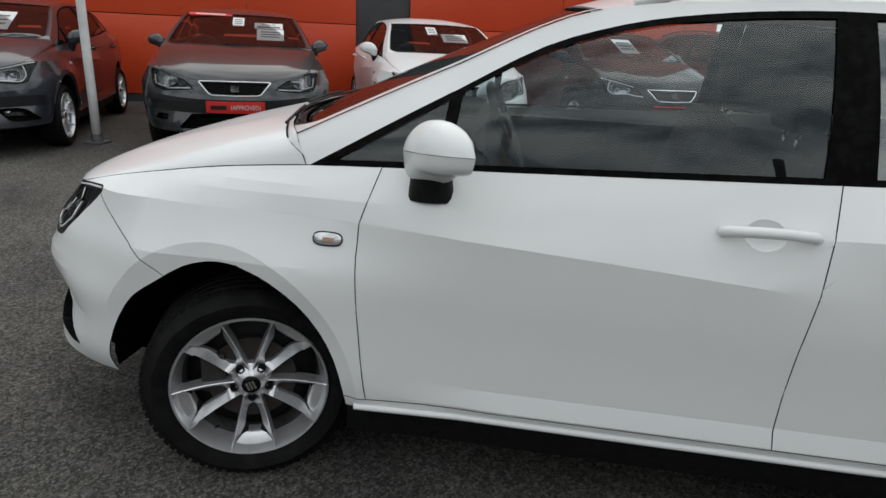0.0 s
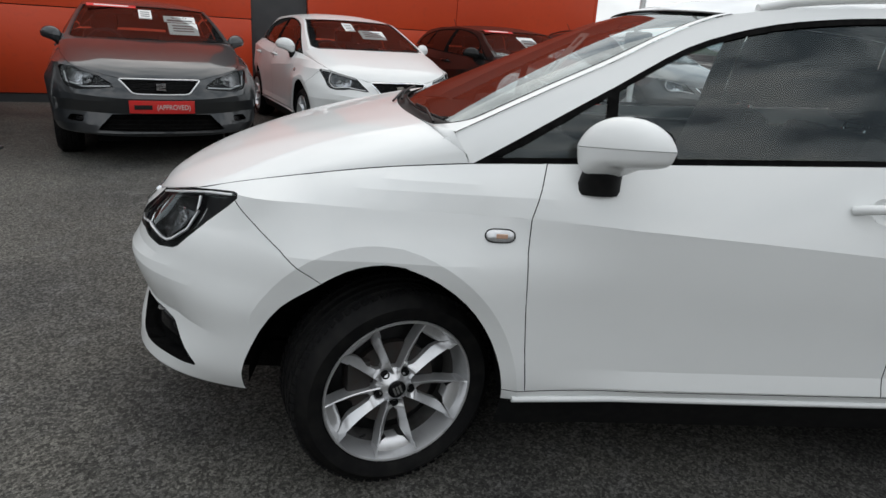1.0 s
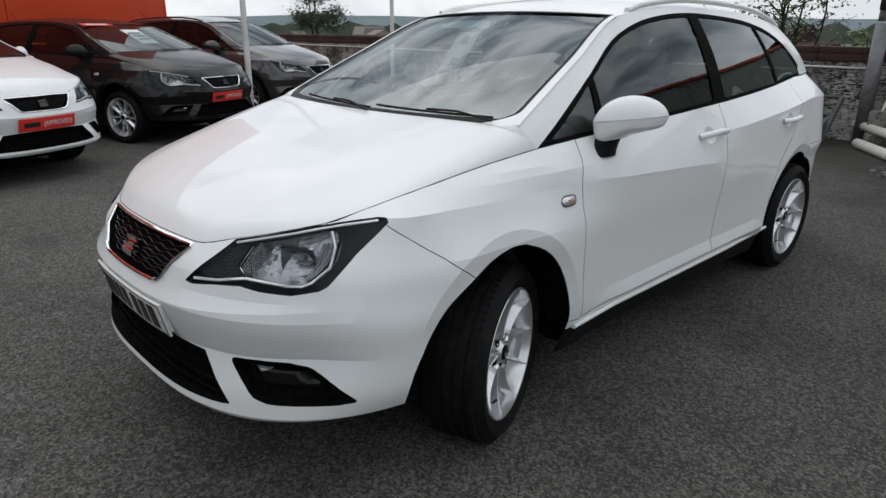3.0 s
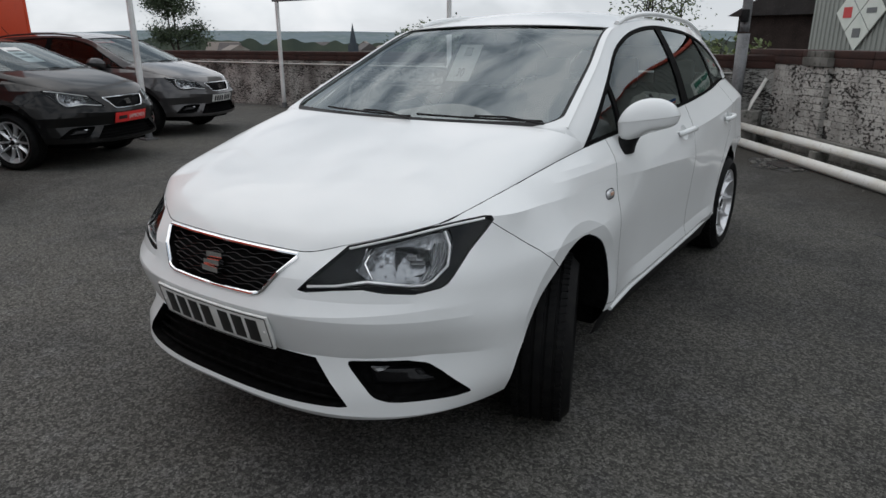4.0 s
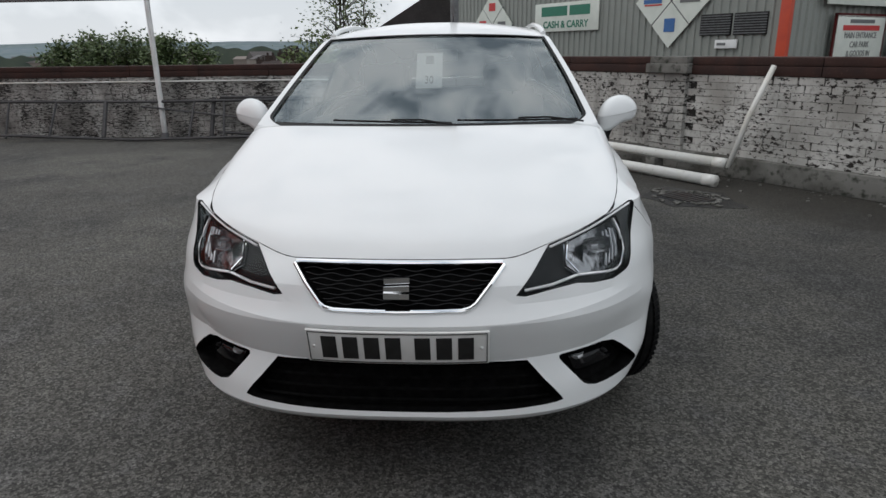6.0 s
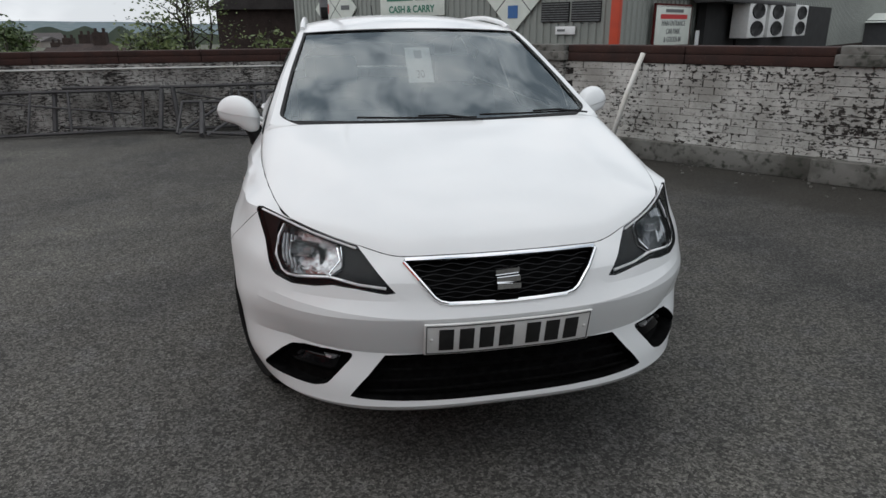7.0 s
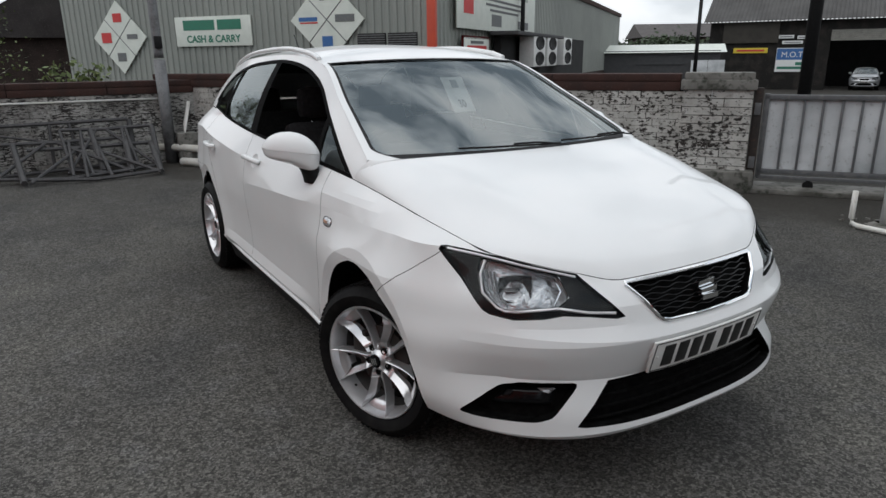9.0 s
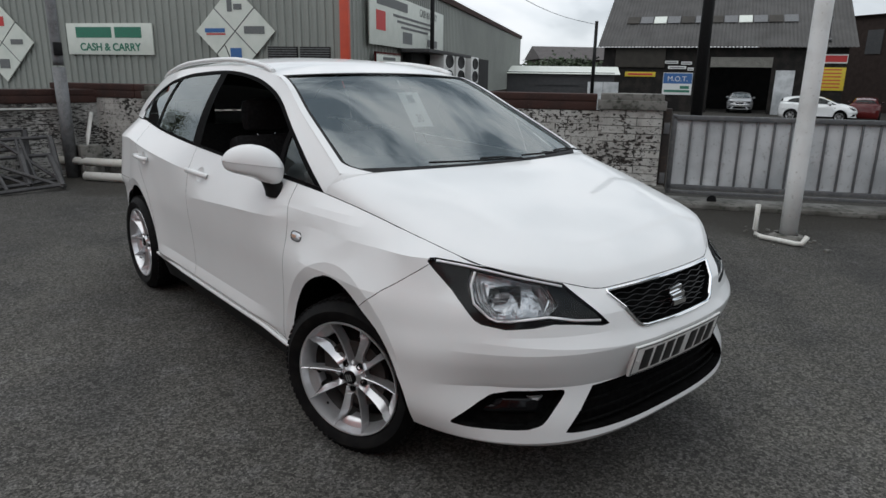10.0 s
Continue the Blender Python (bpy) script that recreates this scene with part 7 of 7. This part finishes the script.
nt_ = board_on(SIDE, "white framed notice board with red and black print", 1.45, 3.45, 0.95, 1.86, M_SIGN, -0.08, M_DARKRED)
bar(nt_, 0, 0.34, 1.0, 0.07, M_INK, y=-0.02)
bar(nt_, 0, 0.21, 1.5, 0.10, M_REDINK, "red_band", -0.02)
for k, wd in enumerate(("MAIN ENTRANCE", "CAR PARK", "& GOODS IN")):
    words(wd, 0.17, M_INK, Matrix.Translation((0, 0, 0.06 - 0.18 * k)) @ TEXT2, nt_)
wp = board_on(SIDE, "pale poster beside the notice board", 3.8, 6.2, 0.95, 1.30, M_PAPER, -0.12)
bar(wp, -0.5, -0.03, 0.4, 0.16, M_BLUEINK, "mark", -0.02)
# flat near-black slab painted as the shade under the canopy, with air conditioners
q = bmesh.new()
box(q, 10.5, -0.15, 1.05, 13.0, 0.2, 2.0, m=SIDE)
tagged(part("loading_recess", q, M_RECESS_SHADE, smooth=False), "flat near-black slab painted as shade under a canopy", "canopy", kind="structure")
q = bmesh.new()
box(q, 6.6, -0.45, 2.0, 6.0, 0.8, 0.10, m=SIDE, bevel=0.02)
tagged(part("canopy", q, M_OLDSTEEL), "dark grey metal canopy along the warehouse side", "canopy")
for k, ax_ in enumerate((6.2, 7.95, 10.5)):
    ac = thing("air_conditioner", "white twin-fan air conditioner unit on a wall", "air conditioner", SIDE @ Matrix.Translation((ax_, -0.60, 1.55)), group="air conditioners")
    q = bmesh.new()
    box(q, 0, 0, 0, 1.45, 0.45, 0.92, bevel=0.03)
    part("case", q, M_PLATE, ac)
    for z in (-0.225, 0.225):
        q = bmesh.new()
        spun(q, [(0.0, -0.235), (0.30, -0.235), (0.33, -0.25), (0.35, -0.225)], 24, "Y", (0, 0, z))
        bmesh.ops.scale(q, vec=(1.5, 1, 0.58), verts=q.verts, space=Matrix.Translation((0, 0, -z)))
        part("fan_grille", q, M_BLACK, ac)

# ---- brick shed with a slate roof ----
shed = thing("brick_shed", "dark brick shed with a brown slate roof", "shed", pose(25.2, 0.2, 0, 0, 0, -8))
q = bmesh.new()
box(q, 4.5, 0, 1.15, 9, 7.0, 2.3)
part("wall", q, M_DARKBRICK, shed, smooth=False)
q = bmesh.new()
pts = [(-0.3, 3.8, 2.15), (9.3, 3.8, 2.15), (9.3, 0, 4.3), (-0.3, 0, 4.3), (-0.3, -3.8, 2.15), (9.3, -3.8, 2.15)]
v = [q.verts.new(p) for p in pts]
q.faces.new((v[0], v[3], v[2], v[1]))
q.faces.new((v[3], v[4], v[5], v[2]))
q.faces.new((v[0], v[4], v[3]))
bmesh.ops.solidify(q, geom=q.faces[:], thickness=0.12)
part("roof", q, M_SLATE_ROOF, shed, smooth=False)
for dx in (1.6, 4.4):
    q = bmesh.new()
    box(q, dx, 1.9, 3.28, 0.25, 1.2, 0.03, Matrix.Identity(4))
    bmesh.ops.rotate(q, cent=(dx, 1.9, 3.28), matrix=Matrix.Rotation(-0.515, 3, "X"), verts=q.verts)
    bmesh.ops.translate(q, vec=(0, 0, 0.08), verts=q.verts)
    part("roof_light", q, M_SIGN, shed, smooth=False)


# ---- repair garage beyond the gate ----
GX = Matrix(((-0.882, -0.471, 0, 29.0), (-0.471, 0.882, 0, -38.5), (0, 0, 1, -0.9), (0, 0, 0, 1)))
gar = thing("repair_garage", "old dark repair garage with a grey sheet roof and open door", "garage", GX)
GW = 15.3
# blackish front boards with lighter patches
M_BLACKISH = material("blackish_boards", (0.016, 0.015, 0.014), 0.85, spec=0.2, vary=[(1.5, (0.032, 0.028, 0.025), 0.45, 0.65), (12, (0.06, 0.055, 0.05), 0.62, 0.75)])
M_PANELGREY = material("brown_grey_sheet", (0.060, 0.055, 0.048), 0.8, spec=0.2, vary=(2, (0.045, 0.042, 0.037), 0.4, 0.7))
M_SHUTTER = material("beige_shutter", (0.23, 0.225, 0.20), 0.7, vary=(3, (0.18, 0.175, 0.155), 0.4, 0.7))
for a, b, z0, z1 in ((-0.1, 7.15, -0.4, 4.35), (11.0, GW, -0.4, 4.35), (7.15, 11.0, 3.75, 4.35)):
    q = bmesh.new()
    box(q, (a + b) / 2, -0.15, (z0 + z1) / 2, b - a, 0.3, z1 - z0)
    part("wall", q, M_BLACKISH, gar, smooth=False)
# inner walls painted near-black for the shade inside the garage
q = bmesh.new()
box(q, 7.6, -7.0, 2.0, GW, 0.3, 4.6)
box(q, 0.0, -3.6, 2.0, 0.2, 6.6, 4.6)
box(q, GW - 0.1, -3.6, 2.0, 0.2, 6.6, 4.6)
part("back_wall", q, M_RECESS_SHADE, gar, smooth=False)
for j in range(6):
    q = bmesh.new()
    box(q, 9.07, 0.02, 3.11 + j * 0.11, 3.85, 0.07, 0.104, bevel=0.012)
    part("shutter_slat", q, M_SHUTTER, gar)
q = bmesh.new()
box(q, 2.46, 0.10, 3.66, 3.4, 0.12, 1.35, bevel=0.02)
part("sheet_panel", q, M_PANELGREY, gar)
q = bmesh.new()
n = 70
for k in range(n):
    for f, d in ((0.0, 0), (0.25, 0.05), (0.5, 0.07), (0.75, 0.05)):
        x = -0.5 + (GW + 1.0) * (k + f) / n
        q.verts.new((x, 0.6, 4.30 + d))
        q.verts.new((x, -6.6, 8.6 + d))
q.verts.ensure_lookup_table()
for i in range(0, len(q.verts) - 2, 2):
    q.faces.new((q.verts[i], q.verts[i + 1], q.verts[i + 3], q.verts[i + 2]))
bmesh.ops.recalc_face_normals(q, faces=q.faces)
part("roof", q, M_TINROOF, gar)
roof_tilt = Matrix.Rotation(-math.atan2(4.3, 7.2), 4, "X")
for k in range(12):
    t0 = 0.45
    q = bmesh.new()
    box(q, 0, 0, 0, 0.86, 1.0, 0.05)
    bmesh.ops.transform(q, matrix=Matrix.Translation((1.5 + k * 0.95, 0.6 - 7.2 * t0, 4.43 + 4.3 * t0)) @ roof_tilt, verts=q.verts)
    part("roof_light", q, M_SIGN if k in (2, 8) else (M_STEEL if k % 2 else M_PANELGREY), gar, smooth=False)
q = bmesh.new()
tube(q, [(14.0, 0.0, 4.9), (14.0, 0.0, 6.0), (14.0, 0.3, 6.2)], 0.11, 10)
tube(q, [(14.0, 0.0, 4.75), (14.0, 0.0, 4.9)], 0.22, 10)
part("flue", q, M_STEEL, gar)


def g_board(label, x0, x1, z0, z1, mat):
    s = thing("sign", label, "sign", GX @ Matrix.Translation(((x0 + x1) / 2, 0.05, (z0 + z1) / 2)))
    q = bmesh.new()
    box(q, 0, 0, 0, x1 - x0, 0.04, z1 - z0, bevel=0.006)
    part("board", q, mat, s)
    return s


mot = g_board("blue and white test-station sign on the garage", 4.15, 6.1, 1.15, 2.65, M_PAPER)
bar(mot, 0, 0.36, 1.90, 0.70, M_BLUEINK, "blue_band", 0.024)
words("M.O.T.", 0.48, M_PAPER, Matrix.Translation((0, 0.03, 0.32)) @ Matrix(((1, 0, 0, 0), (0, 0, 1, 0), (0, 1, 0, 0), (0, 0, 0, 1))), mot)
bar(mot, 0, -0.50, 1.7, 0.16, M_GREENINK, "word_bar", 0.024)
bar(mot, 0.5, -0.24, 0.6, 0.20, M_GREENINK, "mark", 0.024)
for k, (x, z, w) in enumerate(((4.6, 3.35, 0.9), (5.6, 3.3, 0.7), (5.0, 3.0, 1.2), (5.9, 2.9, 0.4))):
    wd = g_board("small white painted word on the dark garage front", x - w / 2, x + w / 2, z - 0.10, z + 0.10, M_PAPER)
    bar(wd, 0, 0, w * 0.8, 0.06, M_INK, "word_bar", 0.024)
og = g_board("small yellow sign with red print on the garage wall", 1.5, 3.6, 2.35, 2.68, M_YELLOW)
bar(og, 0, 0, 1.7, 0.12, M_REDINK, "word_bar", 0.024)
g_board("white panel door beside the garage opening", 11.25, 12.4, 0.0, 2.88, M_GATE)
yl = g_board("yellow price board with rows of dark print", 13.75, 15.3, 1.65, 3.1, M_YELLOW)
for k in range(6):
    bar(yl, 0, 0.58 - 0.22 * k, 1.1, 0.08, M_ORANGE, "word_bar", 0.024)
rd = g_board("pink and white fascia above the yellow board", 13.4, 15.3, 3.35, 3.92, M_PAPER)
bar(rd, 0, 0, 1.8, 0.40, M_REDINK, "word_bar", 0.024)
hd = thing("hoarding", "plain white panel fence beside the shed", "fence", pose(22.8, -30.15, ground_z(22.8, -30.15), 0, 0, 217))
for k in range(2):
    q = bmesh.new()
    box(q, (k - 0.5) * 0.88, 0, 1.0, 0.86, 0.05, 2.0, bevel=0.01)
    part("panel", q, M_GATE, hd)

# poles and low buildings beyond
for x, y, r, h, lab in ((21.0, -26.8, 0.10, 4.16, "thin dark telegraph pole beyond the gate"), (6.25, -11.18, 0.125, 7.0, "tall dark wooden telegraph pole beyond the gate"), (15.2, -11.2, 0.07, 5.5, "thin dark pole in front of the warehouse")):
    p_ = thing("telegraph_pole", lab, "pole", pose(x, y, 0), group="telegraph poles")
    q = bmesh.new()
    tube(q, [(0, 0, -0.9), (0, 0, h * 0.5), (0, 0, h)], r, 12, r_end=r * 0.85)
    part("shaft", q, M_BLACK, p_)
q = bmesh.new()
tube(q, [Vector((15.2, -11.2, 5.3)).lerp(Vector((21.0, -26.8, 4.0)), k / 10) + Vector((0, 0, -0.5 * math.sin(math.pi * k / 10))) for k in range(11)], 0.012, 5)
tagged(part("wire", q, M_BLACK), "thin black overhead wire between poles", "wire")


M_BROWNROOF = material("brown_roof_tiles", (0.055, 0.040, 0.036), 0.9, spec=0.2, vary=[(1.5, (0.038, 0.030, 0.028), 0.4, 0.65), (9, (0.08, 0.062, 0.055), 0.55, 0.75)])


def plain_house(label, x, y, w, d, h, ridge, yaw, wall_mat, roof_mat, chim=0, windows=0):
    hs = thing("house", label, "house", pose(x, y, 0, 0, 0, yaw), group="houses beyond the yard")
    q = bmesh.new()
    box(q, 0, 0, h / 2 - 3, w, d, h + 6)
    part("wall", q, wall_mat, hs, smooth=False)
    q = bmesh.new()
    v = [q.verts.new(p) for p in ((-w / 2 - 0.3, -d / 2 - 0.3, h - 0.1), (w / 2 + 0.3, -d / 2 - 0.3, h - 0.1), (w / 2 + 0.3, 0, ridge), (-w / 2 - 0.3, 0, ridge), (-w / 2 - 0.3, d / 2 + 0.3, h - 0.1), (w / 2 + 0.3, d / 2 + 0.3, h - 0.1))]
    q.faces.new((v[0], v[1], v[2], v[3]))
    q.faces.new((v[3], v[2], v[5], v[4]))
    q.faces.new((v[0], v[3], v[4]))
    q.faces.new((v[1], v[5], v[2]))
    bmesh.ops.recalc_face_normals(q, faces=q.faces)
    rf = part("roof", q, roof_mat, hs, smooth=False)
    for k in range(chim):
        q = bmesh.new()
        cx = -w / 2 + w * (k + 0.5) / chim
        box(q, cx, 0, ridge + 0.20, 0.8, 0.55, 1.0)
        for j in (-0.25, 0.25):
            tube(q, [(cx + j, 0, ridge + 0.68), (cx + j, 0, ridge + 0.95)], 0.10, 8)
        part("chimney", q, M_DARKBRICK, rf, smooth=False)
    for k in range(windows):
        q = bmesh.new()
        box(q, -w / 2 + w * (k + 0.5) / windows, -d / 2 - 0.03, h * 0.68, w / windows * 0.4, 0.08, h * 0.28)
        part("window", q, M_DARKPANEL, hs, smooth=False)


# closed box: dark walls and pane paint the shade inside the open front
plain_house("low workshop with a pale flat roof and dark opening", 26.2, -30.2, 6.4, 4, 1.62, 1.98, 220, M_DARKPANEL, M_SIGN, windows=1)
plain_house("brown tiled house roof behind the workshop", 50, -59.7, 8, 8, 3.3, 4.7, 235, M_DARKBRICK, M_SLATE_ROOF, windows=2)
plain_house("block of brown flats behind the garage", 15.5, -60, 22, 10, 6.2, 6.5, 160, M_DARKBRICK, M_SLATE_ROOF, windows=7)
for x, y, top in ((64, 21.8, 0.82), (58, 18.9, 1.22), (52, 15.9, 1.49), (46, 13.3, 1.64)):
    plain_house("dark terraced house with a chimney stack", x, y, 3.0, 6, top - 2.1, top - 0.95, 84, M_DARKBRICK, M_BROWNROOF, chim=1)
# cars standing at the garage
build_car("small silver car inside the garage yard", pose(20.8, -42.9, -0.9, 0, 0, 296), M_SILVER, False, True, group="cars at the garage")
build_car("white hatchback parked by the garage", pose(12.6, -40.1, ground_z(14, -40), 0, 0, 20), M_WHITE, False, True, group="cars at the garage")
build_car("dark car parked by the garage", pose(13.6, -44.4, -0.9, 0, 0, 107), M_DARKRED, False, True, group="cars at the garage")


# ---- trees and distance ----
def leafy(label, x, y, h, crown_w, crown_h, mat, leaves, size, seed, trunks=1, low=0.35, gap=0.0):
    rnd = random.Random(seed)
    tr = thing("tree", label, "tree", pose(x, y, 0), group="trees beyond the wall")
    q = bmesh.new()
    tips = []
    for t in range(trunks):
        bx, by = (rnd.random() - 0.5) * crown_w * 0.5 * (trunks > 1), (rnd.random() - 0.5) * 0.6 * (trunks > 1)
        top = Vector((bx * 1.6 + (rnd.random() - 0.5) * 0.4, by, h * (0.8 + 0.2 * rnd.random())))
        pts = [Vector((bx, by, 0)).lerp(top, k / 6) + Vector(((rnd.random() - 0.5) * 0.12, (rnd.random() - 0.5) * 0.12, 0)) * (k > 0) for k in range(7)]
        tube(q, pts, (0.022 + 0.020 * h) / max(1, trunks) ** 0.5, 7, r_end=0.008)
        for k in range(14):
            f = low + (1 - low) * rnd.random()
            p = Vector((bx, by, 0)).lerp(top, f)
            a = rnd.random() * math.tau
            ln = crown_w * 0.5 * (0.35 + 0.65 * rnd.random()) * (1.15 - f * 0.75)
            e = p + Vector((math.cos(a) * ln, math.sin(a) * ln, ln * (0.25 + 0.5 * rnd.random())))
            m_ = p.lerp(e, 0.5) + Vector((0, 0, 0.08))
            tube(q, [p, m_, e], 0.006 + 0.003 * h, 5, r_end=0.004)
            tips += [m_, p.lerp(e, 0.75), e, e]
    part("trunk", q, M_BARK, tr)
    vs, fs = [], []
    for k in range(leaves):
        c = rnd.choice(tips)
        sp = crown_w * 0.085
        c = c + Vector((rnd.gauss(0, sp), rnd.gauss(0, sp), rnd.gauss(0, sp * 0.8)))
        d1 = Vector((rnd.gauss(0, 1), rnd.gauss(0, 1), rnd.gauss(0, 0.6))).normalized()
        d2 = d1.orthogonal().normalized()
        d2 = (d2 + d1.cross(d2) * rnd.gauss(0, 1)).normalized()
        s = size * (0.6 + 0.8 * rnd.random())
        i = len(vs)
        vs += [tuple(c - d1 * s), tuple(c + d2 * s * 0.5), tuple(c + d1 * s), tuple(c - d2 * s * 0.5)]
        fs.append((i, i + 1, i + 2, i + 3))
    me = bpy.data.meshes.new("crown")
    me.from_pydata(vs, [], fs)
    me.materials.append(mat)
    cr = new("crown", me)
    cr.parent = tr
    cr["kind"] = "stuff"
    return tr


leafy("airy young tree with pale leaves behind the wall", 13.0, 2.75, 3.1, 2.5, 2.2, M_LEAF, 2100, 0.036, 3, trunks=5, low=0.3)
leafy("green shrub growing over the wall", 12.4, 0.95, 1.35, 0.9, 1.2, M_LEAF, 700, 0.055, 8, trunks=4, low=0.2)
leafy("low shrub at the foot of the young tree", 12.9, 3.5, 1.45, 1.6, 1.2, M_LEAF, 1500, 0.055, 9, trunks=4, low=0.2)
for k, (x, y, h, w) in enumerate(((12.6, 5.95, 1.62, 1.1), (12.9, 6.45, 1.85, 1.2), (12.6, 7.05, 1.72, 1.2), (12.9, 7.55, 1.95, 1.3), (12.7, 8.15, 1.80, 1.2), (13.0, 8.65, 1.95, 1.3), (12.8, 9.3, 1.70, 1.2))):
    leafy("dense green shrub behind the long wall", x, y, h * 0.9, w, h, M_HEDGE, 3600, 0.042, 20 + k, trunks=5, low=0.12)
leafy("broad dark green tree beyond the wall", 20.0, 29.2, 4.3, 3.0, 3.4, M_LEAF_DARK, 9000, 0.065, 41, trunks=2, low=0.2)
leafy("dark tree beside the flats", 7.0, -45.0, 5.5, 6.0, 4.0, M_LEAF_DARK, 5000, 0.16, 49, trunks=3, low=0.3)
leafy("dark trees behind the workshop roofs", 38.5, -44.5, 1.7, 6.0, 2.4, M_LEAF_DARK, 5000, 0.18, 51, trunks=4, low=0.3)

# hills, woods and town on the horizon
def ridge_line(name, label, r, z0, amp, a0, a1, mat, seed, thick=1, n=160, foot=0.82):
    q = bmesh.new()
    top, bot = [], []
    for k in range(n + 1):
        a = radians(a0 + (a1 - a0) * k / n)
        f = k / n
        z = z0 + amp * (noise.noise((f * 7 + seed, 0.3, 0)) + 0.4 * noise.noise((f * 24 + seed, 1.7, 0)) + 0.18 * thick * noise.noise((f * 110 + seed, 2.9, 0)))
        top.append(q.verts.new((r * math.cos(a), r * math.sin(a), z)))
        bot.append(q.verts.new((r * foot * math.cos(a), r * foot * math.sin(a), -12)))
    for k in range(n):
        q.faces.new((bot[k + 1], bot[k], top[k], top[k + 1]))
    tagged(part(name, q, mat), label, "hill", kind="structure")


ridge_line("backdrop_hill", "moorland hills on the horizon with blue-grey haze in their colour", 1800, 22, 12, -20, 110, M_HAZY_HILL, 3.0, 0.3)
ridge_line("backdrop_wood", "dark belt of trees and roofs below the hills", 300, 1.2, 2.6, -20, 110, M_FARWOOD, 9.0, 6.0, 620, 0.985)
ridge_line("backdrop_wood_south", "dark far trees beyond the garage", 220, 6, 4, -100, -20, M_FARWOOD, 5.0, 3.0)
rnd = random.Random(12)
for k in range(60):
    a = radians(18 + 48 * rnd.random())
    r = 240 + 200 * rnd.random()
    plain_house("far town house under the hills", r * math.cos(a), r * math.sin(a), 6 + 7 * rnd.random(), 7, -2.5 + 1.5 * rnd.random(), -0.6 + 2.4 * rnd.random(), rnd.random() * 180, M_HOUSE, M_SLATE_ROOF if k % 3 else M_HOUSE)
# dark stone blued in its colour for distance haze
M_HAZY_STONE = material("hazy_dark_stone", (0.055, 0.065, 0.078), 0.95, spec=0.1, vary=(0.3, (0.075, 0.083, 0.093), 0.4, 0.65))
sp = thing("church", "distant church with a tall dark spire", "church", pose(151.7, 135.9, -3))
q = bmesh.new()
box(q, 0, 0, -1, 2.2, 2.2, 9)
part("tower", q, M_HAZY_STONE, sp, smooth=False)
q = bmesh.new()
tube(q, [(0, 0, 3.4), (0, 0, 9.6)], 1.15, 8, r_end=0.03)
part("spire", q, M_HAZY_STONE, sp, smooth=False)
q = bmesh.new()
box(q, 7, 3, -3, 10, 6, 6)
part("nave", q, M_HAZY_STONE, sp, smooth=False)
